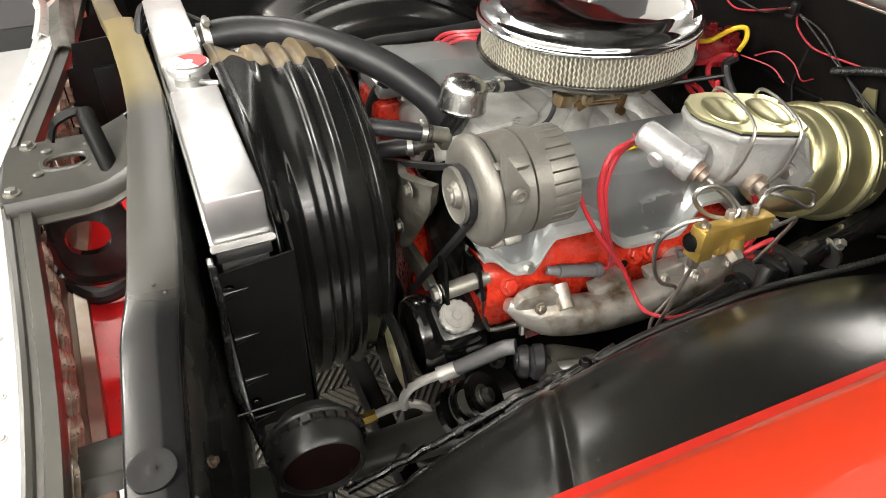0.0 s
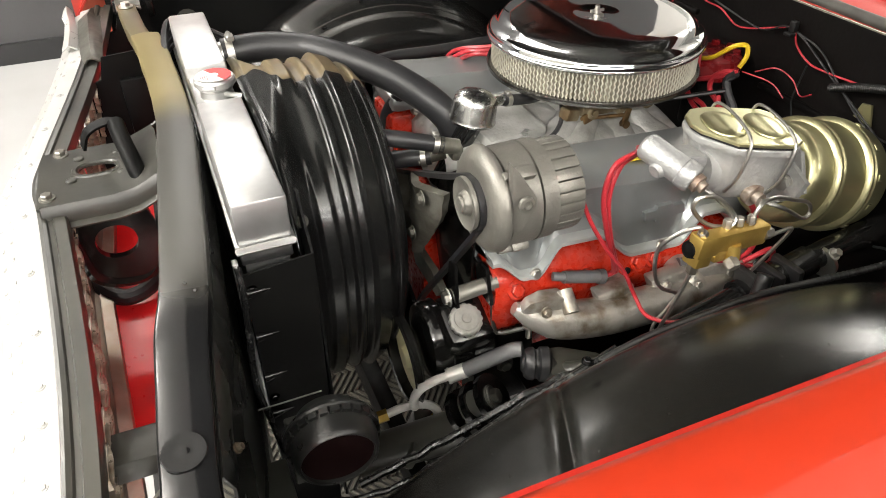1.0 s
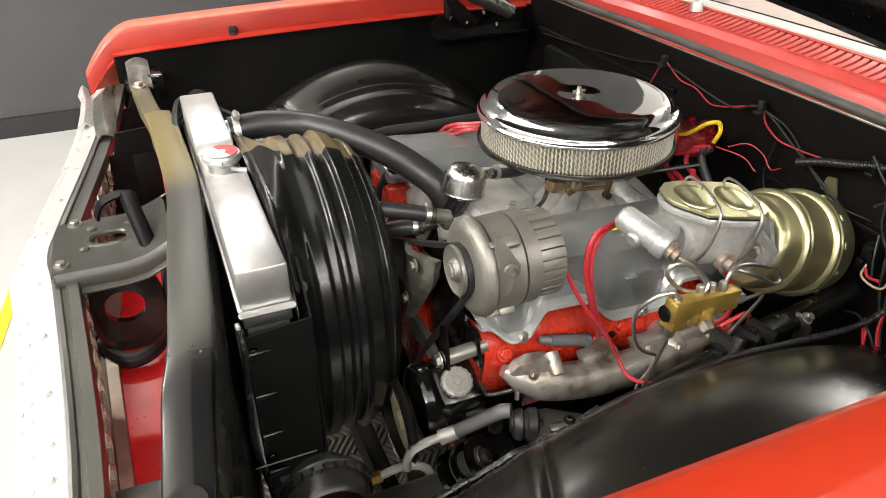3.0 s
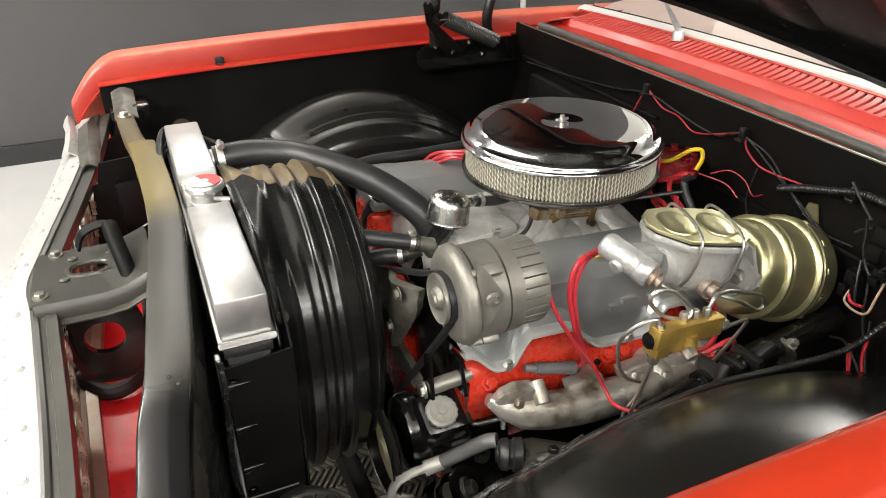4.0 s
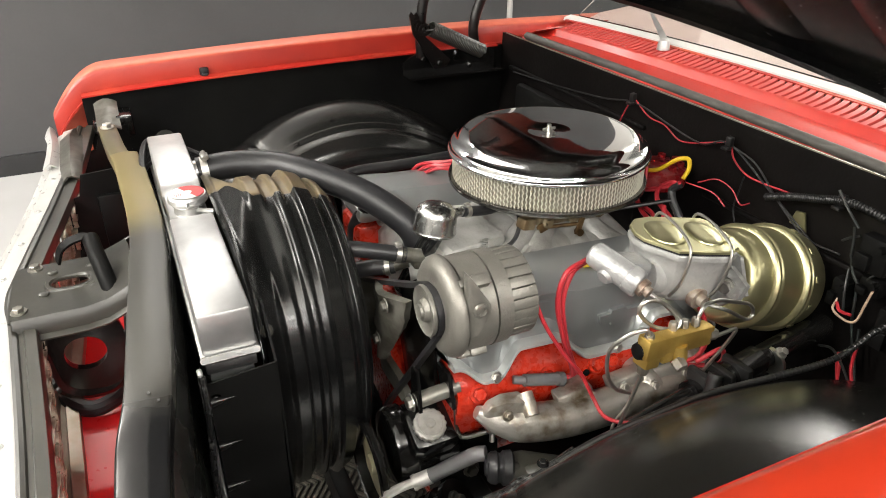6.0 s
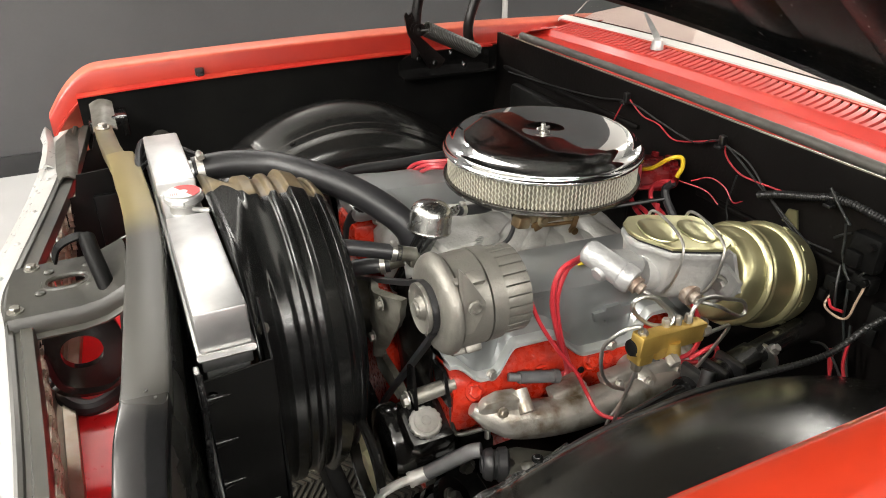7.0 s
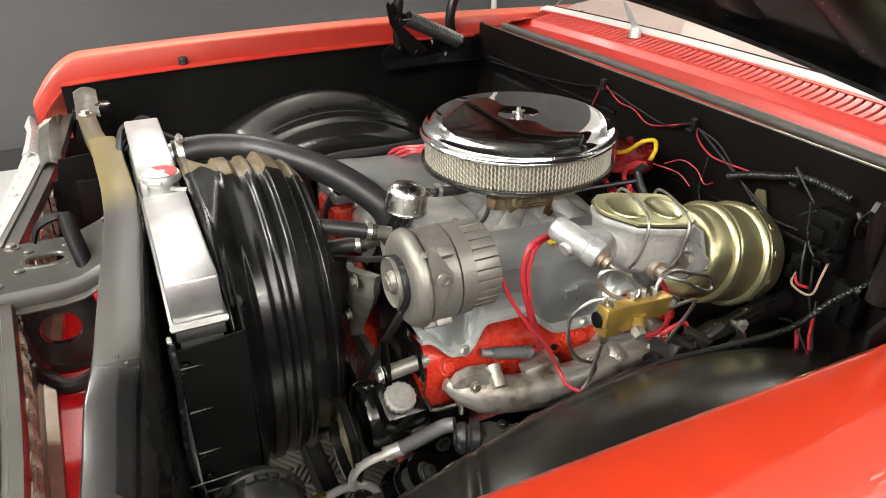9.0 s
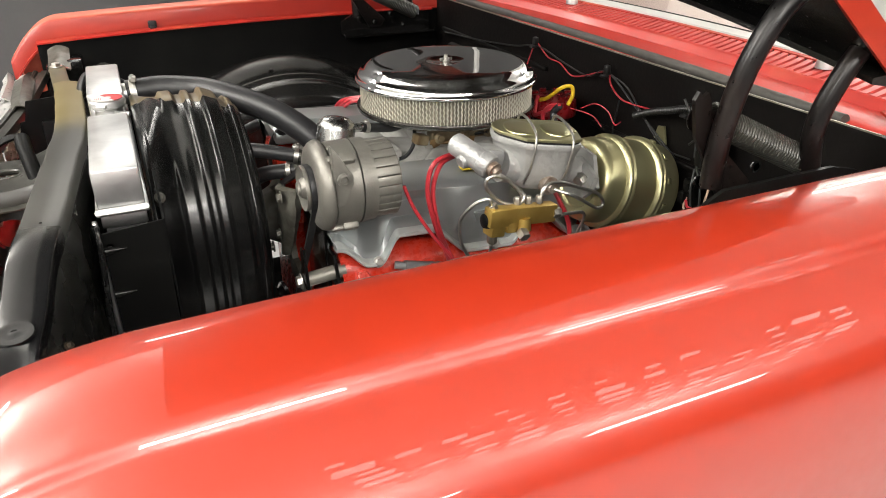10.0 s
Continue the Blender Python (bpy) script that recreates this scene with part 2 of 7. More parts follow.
# paler orange on the top of the far fender
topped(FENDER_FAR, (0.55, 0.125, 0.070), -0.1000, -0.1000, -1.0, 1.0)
# olive-brown on the shroud's far top
SHROUD_BLACK = topped(SHROUD_BASE, (0.125, 0.093, 0.048), 0.060, -0.030, -0.055, -0.025)


# ---- builders ----
def fresh():
    return bmesh.new()


def merge(bm, tmp):
    me = bpy.data.meshes.new("tmp")
    tmp.to_mesh(me)
    tmp.free()
    bm.from_mesh(me)
    bpy.data.meshes.remove(me)
    return bm


def box(bm, c, size, bev=0.0, rot=(0, 0, 0), seg=2):
    tmp = bmesh.new()
    bmesh.ops.create_cube(tmp, size=1.0)
    bmesh.ops.scale(tmp, vec=size, verts=tmp.verts)
    if bev:
        bmesh.ops.bevel(tmp, geom=tmp.edges[:], offset=bev, segments=seg, profile=0.5, affect="EDGES")
    tmp.transform(pose(*c, *rot))
    return merge(bm, tmp)


def span(bm, a, b, bev=0.0):
    return box(bm, [(p + q) / 2 for p, q in zip(a, b)], [abs(q - p) for p, q in zip(a, b)], bev)


def basis(d):
    d = Vector(d).normalized()
    u = d.cross(Vector((0, 0, 1)) if abs(d.z) < 0.9 else Vector((1, 0, 0))).normalized()
    return d, u, d.cross(u)


def loft(bm, rings, closed=True, caps=True, cyclic=False):
    vs = [[bm.verts.new(p) for p in r] for r in rings]
    n = len(vs[0])
    pairs = list(zip(vs, vs[1:])) + ([(vs[-1], vs[0])] if cyclic else [])
    for a, b in pairs:
        for i in range(n if closed else n - 1):
            j = (i + 1) % n
            bm.faces.new((a[i], a[j], b[j], b[i]))
    if caps and closed and not cyclic:
        bm.faces.new(vs[0][::-1])
        bm.faces.new(vs[-1])
    return bm


def ring(o, u, v, r, n, start=0.0):
    return [Vector(o) + u * (r * math.cos(start + 2 * math.pi * i / n)) + v * (r * math.sin(start + 2 * math.pi * i / n)) for i in range(n)]


def lathe(bm, prof, o, axis, n=32):
    """prof: (distance along the axis, radius) from one end to the other."""
    d, u, v = basis(axis)
    return loft(bm, [ring(Vector(o) + d * s, u, v, max(r, 0.0004), n) for s, r in prof])


def rod(bm, a, b, r, r2=None, n=14):
    a, b = Vector(a), Vector(b)
    return lathe(bm, [(0, r), ((b - a).length, r if r2 is None else r2)], a, b - a, n)


def bolt(bm, p, axis, r=0.008, h=0.007, washer=True):
    d, u, v = basis(axis)
    p = Vector(p)
    if washer:
        loft(bm, [ring(p, u, v, r * 1.45, 14), ring(p + d * 0.002, u, v, r * 1.4, 14)])
    loft(bm, [ring(p, u, v, r, 6), ring(p + d * h * 0.85, u, v, r, 6), ring(p + d * h, u, v, r * 0.85, 6)])
    return bm


def glide(pts, steps=6):
    pts = [Vector(p) for p in pts]
    if len(pts) < 3:
        return pts
    out = []
    ext = [2 * pts[0] - pts[1]] + pts + [2 * pts[-1] - pts[-2]]
    for i in range(1, len(ext) - 2):
        a, b, c, d = ext[i - 1:i + 3]
        for k in range(steps):
            t = k / steps
            out.append(0.5 * ((2 * b) + (c - a) * t + (2 * a - 5 * b + 4 * c - d) * t * t + (3 * b - a - 3 * c + d) * t ** 3))
    out.append(pts[-1])
    return out


def tube(bm, pts, r, n=10, steps=6, radii=None):
    path = glide(pts, steps)
    rings, u = [], None
    for i, p in enumerate(path):
        d = (path[min(i + 1, len(path) - 1)] - path[max(i - 1, 0)]).normalized()
        if u is None:
            _, u, _ = basis(d)
        u = (u - d * u.dot(d)).normalized()
        v = d.cross(u)
        rr = r if radii is None else radii(i / (len(path) - 1))
        rings.append(ring(p, u, v, rr, n))
    return loft(bm, rings)


def prism(bm, outline, put, depth):
    """A plate: outline in two numbers, put(a, b, h) gives the place at height h of 0 or depth."""
    lo = [bm.verts.new(put(a, b, 0.0)) for a, b in outline]
    hi = [bm.verts.new(put(a, b, depth)) for a, b in outline]
    n = len(outline)
    bm.faces.new(lo[::-1])
    bm.faces.new(hi)
    for i in range(n):
        j = (i + 1) % n
        bm.faces.new((lo[i], lo[j], hi[j], hi[i]))
    return bm


def holed(bm, outer, inner, put, depth):
    """A plate with one opening; outer and inner outlines have the same count."""
    rings = [[put(a, b, h) for a, b in o] for o, h in ((outer, 0.0), (outer, depth), (inner, depth), (inner, 0.0))]
    return loft(bm, rings, caps=False, cyclic=True)


def sheet(bm, rows, thick, out=1.0):
    """A skin through rows of points, with thickness against its normal."""
    tmp = bmesh.new()
    vs = [[tmp.verts.new(p) for p in r] for r in rows]
    for a, b in zip(vs, vs[1:]):
        for i in range(len(a) - 1):
            tmp.faces.new((a[i], a[i + 1], b[i + 1], b[i]))
    bmesh.ops.recalc_face_normals(tmp, faces=tmp.faces[:])
    tmp.normal_update()
    bmesh.ops.solidify(tmp, geom=tmp.faces[:], thickness=thick * out)
    return merge(bm, tmp)


def oval(cx, cy, rx, ry, n=24, power=2.0):
    pts = []
    for i in range(n):
        a = 2 * math.pi * i / n
        c, s = math.cos(a), math.sin(a)
        pts.append((cx + rx * math.copysign(abs(c) ** (2 / power), c), cy + ry * math.copysign(abs(s) ** (2 / power), s)))
    return pts


def thing(name, at, label, category, group="", kind=""):
    ob = new(name)
    ob.empty_display_size = 0.02
    ob.location = Vector(at) * U
    return tagged(ob, label, category, group, kind)


def to_mesh(name, bm, at, material, angle=35):
    bmesh.ops.recalc_face_normals(bm, faces=bm.faces[:])
    for v in bm.verts:
        v.co = v.co * U - at
    me = bpy.data.meshes.new(name)
    bm.to_mesh(me)
    bm.free()
    me.polygons.foreach_set("use_smooth", [True] * len(me.polygons))
    me.set_sharp_from_angle(angle=radians(angle))
    me.materials.append(material)
    return me


def part(name, bm, material, parent, label="", angle=35):
    root = parent
    while root.parent:
        root = root.parent
    ob = new(name, to_mesh(name, bm, root.location, material, angle))
    ob.parent = parent
    if label:
        ob["label"] = label
    return ob


def parts(name, bm, material, parent, label="", angle=35):
    """One part for each separate piece of bm; pieces whose boxes overlap belong together."""
    todo, islands = set(bm.verts), []
    while todo:
        stack, isle = [todo.pop()], []
        while stack:
            v = stack.pop()
            isle.append(v)
            for e in v.link_edges:
                w = e.other_vert(v)
                if w in todo:
                    todo.discard(w)
                    stack.append(w)
        lo = [min(v.co[i] for v in isle) for i in range(3)]
        hi = [max(v.co[i] for v in isle) for i in range(3)]
        touching = [s for s in islands if all(lo[i] <= s[1][i] and s[0][i] <= hi[i] for i in range(3))]
        for s in touching:
            islands.remove(s)
            isle += s[2]
            lo, hi = [min(p, q) for p, q in zip(lo, s[0])], [max(p, q) for p, q in zip(hi, s[1])]
        islands.append((lo, hi, isle))
    made = []
    for lo, hi, isle in sorted(islands, key=lambda s: s[0]):
        one, index = bmesh.new(), {}
        for v in isle:
            index[v] = one.verts.new(v.co)
        for f in {f for v in isle for f in v.link_faces}:
            one.faces.new([index[v] for v in f.verts])
        made.append(part(name, one, material, parent, label, angle))
    bm.free()
    return made


def single(name, bm, material, label, category, group="", kind="", angle=35):
    """A thing of one mesh, its origin at the middle of its base."""
    lo = [min(v.co[i] for v in bm.verts) for i in range(3)]
    hi = [max(v.co[i] for v in bm.verts) for i in range(3)]
    at = Vector(((lo[0] + hi[0]) / 2, (lo[1] + hi[1]) / 2, lo[2])) * U
    ob = new(name, to_mesh(name, bm, at, material, angle))
    ob.location = at
    return tagged(ob, label, category, group, kind)


def tipped(bm, degrees=16.0, about=(0.70, 0.625, 0.873)):
    """Leans a shape back along the car: its rear end goes down."""
    bm.transform(Matrix.Translation(about) @ Matrix.Rotation(radians(degrees), 4, "Y") @ Matrix.Translation(-Vector(about)))
    return bm


def settled(bm):
    """Sets the master cylinder's reservoir on its bore."""
    bm.transform(Matrix.Translation((0.696, 0.616, 0.937)) @ Matrix.Rotation(radians(-18), 4, "Z") @ Matrix.Rotation(radians(5), 4, "Y") @ Matrix.Diagonal((0.90, 0.95, 1, 1)) @ Matrix.Translation((-0.676, -0.613, -0.934)))
    return bm


MID = 0.995  # the car's centre line in y


def mirrored(y, side):
    return y if side < 0 else 2 * MID - y


# ---- the room ----
def slab(name, a, b, material, label, category="wall"):
    return single(name, span(fresh(), a, b), material, label, category, kind="structure")


slab("floor", (-6, -6, -0.1), (7, 4.0, 0), FLOOR, "pale grey sealed concrete showroom floor", "floor")
slab("wall_far", (-6, 4.0, 0), (3.3, 4.2, 3.7), WALL, "dark grey painted showroom wall")
slab("wall_far_pale", (3.3, 4.0, 0), (7, 4.2, 3.7), WALL_LIGHT, "pale painted end of the showroom wall")
slab("wall_near", (-6, -6.2, 0), (7, -6, 3.7), WALL, "dark grey painted showroom wall")
slab("wall_front", (-6.2, -6, 0), (-6, 4.2, 3.7), WALL_LIGHT, "plain light painted showroom wall")
slab("wall_rear", (7, -6, 0), (7.2, 4.2, 3.7), WALL, "dark grey painted showroom wall")
slab("ceiling", (-6.2, -6.2, 3.7), (7.2, 4.2, 3.85), CEILING, "white painted showroom ceiling", "ceiling")
slab("baseboard", (-6, 3.985, 0), (3.3, 4.0, 0.105), SKIRT, "black vinyl skirting at the foot of the wall", "baseboard")
S0, S1 = (-0.681, 1.60), (-0.588, 2.52)
stripe = thing("floor_stripe", (-0.66, 2.1, 0.0), "yellow tape line with a black edge on the floor", "floor tape")
for nm, shift, material, top in (("yellow_band", 0.0, STRIPE, 0.004), ("black_edge", -0.022, SKIRT, 0.0035)):
    width = 0.040 if nm == "yellow_band" else 0.014
    part(nm, prism(fresh(), [(S0[0] + shift - width, S0[1]), (S0[0] + shift, S0[1]), (S1[0] + shift, S1[1]), (S1[0] + shift - width, S1[1])], lambda a, b, h: (a, b, h), top), material, stripe)

for lx, ly, power in LAMPS:
    lamp = thing("ceiling_light", (lx / U, ly / U, 2.89), "unseen white rectangular light, added below the ceiling on rods", "ceiling light", "ceiling lights")
    bm = fresh()
    box(bm, (lx / U, ly / U, 2.895), (1.36, 0.36, 0.05), 0.01)
    for dx in (-0.5, 0.5):
        rod(bm, (lx / U + dx, ly / U, 2.91), (lx / U + dx, ly / U, 3.70), 0.006, n=8)
    part("frame", bm, WHITE, lamp)
    bm = fresh()
    box(bm, (lx / U, ly / U, 2.866), (1.28, 0.30, 0.012), 0.003)
    part("diffuser", bm, LAMP_GLOW, lamp, "glowing white diffuser")
spot_bm = fresh()
box(spot_bm, (0, 0, 0), (0.14, 0.14, 0.05), 0.008)
spot_frame = to_mesh("frame", spot_bm, Vector((0, 0, 0)), WHITE)
spot_bm = fresh()
box(spot_bm, (0, 0, -0.028), (0.125, 0.105, 0.008), 0.002)
spot_glow = to_mesh("diffuser", spot_bm, Vector((0, 0, 0)), SPOT_GLOW)
rng = random.Random(4)
for row in range(8):
    for k in range(12):
        if rng.random() < 0.15:
            continue
        spot = thing("ceiling_spot", (0.6 + 0.29 * k + 0.06 * row + rng.uniform(-0.04, 0.04), -0.35 - 0.27 * row + rng.uniform(-0.03, 0.03), 3.675), "small bright ceiling light above the showroom floor", "ceiling light", "small ceiling lights")
        size = rng.choice((0.6, 0.8, 1.1, 1.5, 1.8))
        for nm, me in (("frame", spot_frame), ("diffuser", spot_glow)):
            ob = new(nm, me)
            ob.parent = spot
            ob.scale = (size, size, 1)
bm = fresh()
rod(bm, (2.294, 3.97, 0.002), (2.294, 3.97, 3.69), 0.018)
single("conduit", bm, WHITE, "white conduit pipe running up the wall", "pipe")

# ---- mat under the car ----
mat_thing = thing("floor_mat", (0.1, 0.8, 0.0), "dark ribbed chevron mat on the floor under the car", "floor mat")
part("base", span(fresh(), (-0.25, 0.35, 0.0), (0.55, 1.6, 0.006)), MAT_DARK, mat_thing)
bm = fresh()
for i in range(40):
    for j in range(17):
        s = 1 if j % 2 else -1
        box(bm, (-0.23 + 0.0195 * i, 0.4 + 0.07 * j, 0.009), (0.0075, 0.092, 0.006), 0, (0, 0, 38 * s))
tagged(part("chevron_pattern", bm, MAT_RIDGE, mat_thing), kind="stuff")


# ---- body panels ----
def lip(x, side=-1):
    """Height of the fender's inner lip."""
    if side > 0:
        return 1.010 - 0.03 * (x - 0.7) ** 2 - 0.9 * max(0.0, -0.06 - x) ** 2
    return 0.973 - 0.9 * max(0.0, 0.06 - x) ** 2 - 0.06 * max(0.0, 0.25 - x) ** 2


FENDER = [(0.214, -0.050), (0.207, -0.048), (0.2055, -0.008), (0.203, -0.002), (0.196, 0.001), (0.17, 0.003), (0.13, 0.001), (0.10, -0.006), (0.086, -0.0105),
          (0.080, -0.0132), (0.076, -0.0162), (0.0735, -0.0195), (0.071, -0.0232), (0.068, -0.0258), (0.062, -0.0282), (0.052, -0.0318), (0.040, -0.0363), (0.027, -0.0418), (0.013, -0.0490), (0.0, -0.0575),
          (-0.012, -0.0690), (-0.022, -0.0860), (-0.029, -0.115), (-0.034, -0.17), (-0.034, -0.28), (-0.026, -0.40), (-0.012, -0.50)]


def front_fender(side):
    label = "glossy red front fender with a sharp crown line" if side < 0 else "red front fender, paler and orange-tinged on top"
    root = thing("front_fender", (0.4, mirrored(0.1, side), 0.4), label, "fender", "front fenders")
    rows = []
    for i in range(82):
        nose = -0.20 if side < 0 else -0.168
        x = nose + (0.20 - nose) * i / 40 if i < 41 else 0.20 + 1.22 * (i - 40) / 41
        drop = 5.0 * max(0.0, -0.04 - x) ** 2
        pull = 1.2 * max(0.0, -0.04 - x) ** 1.6
        rows.append([(x, mirrored(y + pull * (0.3 if y > 0.15 else 1.0), side), lip(x, side) + dz - drop) for y, dz in FENDER])
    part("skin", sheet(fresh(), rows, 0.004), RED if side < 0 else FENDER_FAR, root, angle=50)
    # rolled ledge under the lip
    bm = fresh()
    loft(bm, [[(x, mirrored(y, side), lip(x, side) + z) for y, z in ((0.215, -0.052), (0.236, -0.054), (0.236, -0.050), (0.215, -0.047))] for x in [-0.1 + 0.1 * k for k in range(12)]])
    part("ledge", bm, RED_OLD, root)
    return root


front_fender(-1)
far_fender = front_fender(1)
bm = fresh()
box(bm, (0.185, 1.779, 0.962), (0.022, 0.013, 0.022), 0.004)
box(bm, (0.185, 1.774, 0.955), (0.016, 0.014, 0.010), 0.003)
single("hood_bumper", bm, RUBBER, "small black rubber hood bumper on the fender lip", "bumper")


def arch(x, side=-1):
    if side > 0:
        return 0.832 - 1.25 * (x - 0.50) ** 2
    return 0.814 - 0.65 * (x - 0.56) ** 2


DOME = ((0.258, 0.030), (0.275, 0.0355), (0.292, 0.0365), (0.31, 0.033), (0.33, 0.025), (0.35, 0.014), (0.37, 0.002), (0.39, -0.006), (0.41, -0.011), (0.426, -0.017), (0.437, -0.026), (0.446, -0.04), (0.452, -0.06))


def inner_fender(side):
    root = thing("inner_fender", (0.45, mirrored(0.4, side), 0.4), "black painted inner fender with a domed wheel housing", "inner fender", "inner fenders")
    rows = []
    for x in sorted({round(0.0125 * i, 4) for i in range(82)} | {round(0.22 + 0.0025 * i, 4) for i in range(49)}):
        top = arch(x, side)
        row = [(x, 0.225, top + 0.022), (x, 0.232, top + 0.030)] if side < 0 else [(x, 0.225, top + 0.004), (x, 0.240, top + 0.018)]
        for _, y, dz in glide([(0.0, *q) for q in (DOME if side > 0 else ((0.25, 0.036), (0.28, 0.035), (0.31, 0.031), (0.34, 0.025), (0.37, 0.016), (0.395, 0.007), (0.412, -0.001), (0.426, -0.007), (0.437, -0.016), (0.446, -0.03), (0.452, -0.05)))], 4):
            # a stamped crease runs slantwise over the front of the housing
            x0 = 0.290 + 0.45 * (y - 0.369)
            crease = 0.0016 * math.exp(-((x - x0 + 0.016) / 0.007) ** 2) - 0.0040 * math.exp(-((x - x0) / 0.006) ** 2)
            fold = 0.010 * math.exp(-((y - 0.392) / 0.006) ** 2) - 0.006 * math.exp(-((y - 0.378) / 0.008) ** 2) if side > 0 else 0.0
            row.append((x, y, top + dz + crease + fold))
        row.append((x, 0.456, top - 0.09))
        row.append((x, 0.466, 0.42))
        rows.append([(p, mirrored(q, side), r) for p, q, r in row])
    part("wheel_housing", sheet(fresh(), rows, 0.003, -1.0), BLACK_SMOOTH if side < 0 else HOUSING_GLOSS, root, angle=60)
    # apron under the fender lip
    bm = fresh()
    loft(bm, [[(x, mirrored(y, side), z) for y, z in ((0.222, lip(x, side) - 0.052), (0.226, lip(x, side) - 0.052), (0.226, 0.44), (0.222, 0.44))] for x in [-0.1, 0.1, 0.3, 0.5, 0.8, 1.04]])
    part("apron", bm, BLACK_DULL, root)
    # front shelf ahead of the wheel housing
    bm = fresh()
    prism(bm, [(-0.06, 0.225), (0.03, 0.225), (0.03, 0.45), (-0.06, 0.42)], lambda a, b, h: (a, mirrored(b, side), 0.50 + h), 0.004)
    part("front_shelf", bm, BLACK_DULL, root)
    bm = fresh()
    for x, y in ((0.46, 0.36), (0.62, 0.335), (0.35, 0.43)):
        bolt(bm, (x, mirrored(y, side), arch(x, side) + 0.012), (0, 0, 1), 0.005, 0.005)
    parts("bolt", bm, BLACK, root)
    return root


inner_fender(-1)
inner_fender(1)

# firewall and cowl
wall = thing("firewall", (1.03, MID, 0.3), "black padded firewall behind the engine", "firewall", kind="structure")
bm = fresh()
prism(bm, [(0.23, 0.28), (1.76, 0.28), (1.76, 0.990), (0.23, 0.990)], lambda a, b, h: (1.006 + 0.03 * max(0, b - 0.6) + h, a, b), 0.012)
part("panel", bm, PAD, wall)
bm = fresh()
span(bm, (1.0185, 0.25, 0.990), (1.0205, 1.74, 0.9925))
part("top_flange", bm, GALV, wall, "bare metal edge of the firewall flange")
bm = fresh()
box(bm, (1.002, 1.45, 0.80), (0.03, 0.36, 0.16), 0.015)
part("heater_box_cover", bm, BLACK_DULL, wall)
bm = fresh()
for y0, y1, z in ((0.5, 0.9, 0.83), (1.1, 1.7, 0.905)):
    box(bm, (1.012, (y0 + y1) / 2, z), (0.012, y1 - y0, 0.012), 0.004)
parts("stiffening_bead", bm, PAD, wall)

bm = fresh()
tube(bm, [(1.060, 0.34, 0.982), (1.063, 0.7, 0.987), (1.066, 1.2, 0.988), (1.066, 1.66, 0.986), (1.075, 1.70, 0.982)], 0.0108, 14, 5)
single("hood_seal", bm, mat("grey_rubber_seal", (0.075, 0.07, 0.062), 0.55, tint=(0.05, 0.047, 0.042), scale=30), "grey-brown rubber hood seal along the cowl edge", "seal")

cowl = thing("cowl_panel", (1.15, MID, 0.95), "red cowl panel with a slotted air vent below the windscreen", "cowl")


def crown(y):
    return -0.016 * ((y - MID) / 0.8) ** 2


def strip(points, y0=0.30, y1=1.69, n=16, thick=0.003, sweep=0.0):
    rows = [[(x + sweep * ((y - MID) / 0.7) ** 2, y, z + crown(y)) for x, z in points] for y in [y0 + (y1 - y0) * i / n for i in range(n + 1)]]
    return sheet(fresh(), rows, thick)


part("ledge", strip([(1.052, 0.980), (1.058, 0.988), (1.075, 0.994), (1.132, 0.9985)], 0.26, 1.73), RED_OLD, cowl)
part("riser", strip([(1.132, 0.9985), (1.136, 1.002), (1.146, 1.0115), (1.149, 1.0135), (1.155, 1.0148)], 0.26, 1.73), RED_OLD, cowl)
part("rear_rail", strip([(1.223, 1.0245), (1.232, 1.026), (1.236, 1.018)], 0.24, 1.75, sweep=-0.004), RED_OLD, cowl)
# the shade under the slats is put into the trough's near-black colour
part("vent_trough", strip([(1.152, 1.010), (1.158, 0.985), (1.218, 0.99), (1.226, 1.020)], 0.30, 1.69, sweep=-0.004), mat("vent_shadow_black", (0.02, 0.006, 0.006), 0.7), cowl, "inside of the vent, coloured dark for its shade")
# cowl corners beside the vent
for side in (-1, 1):
    bm = fresh()
    rows = [[(x, mirrored(y, side), z + 0.01 * math.sin((x - 1.0) * 5)) for y, z in ((0.13, 0.955), (0.19, 0.966), (0.25, 0.975), (0.305, 1.0))] for x in (1.085, 1.12, 1.18, 1.26, 1.34)]
    part("corner", sheet(bm, rows, 0.003), RED, cowl)

slat_bm = fresh()
N = 5
slat_rings = []
for i in range(N):
    f = i / (N - 1)
    x = -0.037 + 0.074 * f
    yy = 0.016 * (f - 0.5) - 0.006 * math.sin(math.pi * f)
    z = 0.002 * math.sin(math.pi * f) + 0.009 * (f - 0.5)
    slat_rings.append([(x, yy - 0.0066, z - 0.006), (x, yy - 0.0060, z), (x, yy + 0.0060, z), (x, yy + 0.0066, z - 0.006)])
loft(slat_bm, slat_rings)
slat_mesh = to_mesh("slat", slat_bm, Vector((0, 0, 0)), SLAT_RED)
for i in range(73):
    y = 0.318 + 0.0189 * i
    ob = new("slat", slat_mesh)
    ob.parent = cowl
    bend = ((y - MID) / 0.7) ** 2
    ob.matrix_basis = Matrix.Translation((Vector((1.189 - 0.004 * bend, y, 1.0185 + crown(y))) * U) - cowl.location)

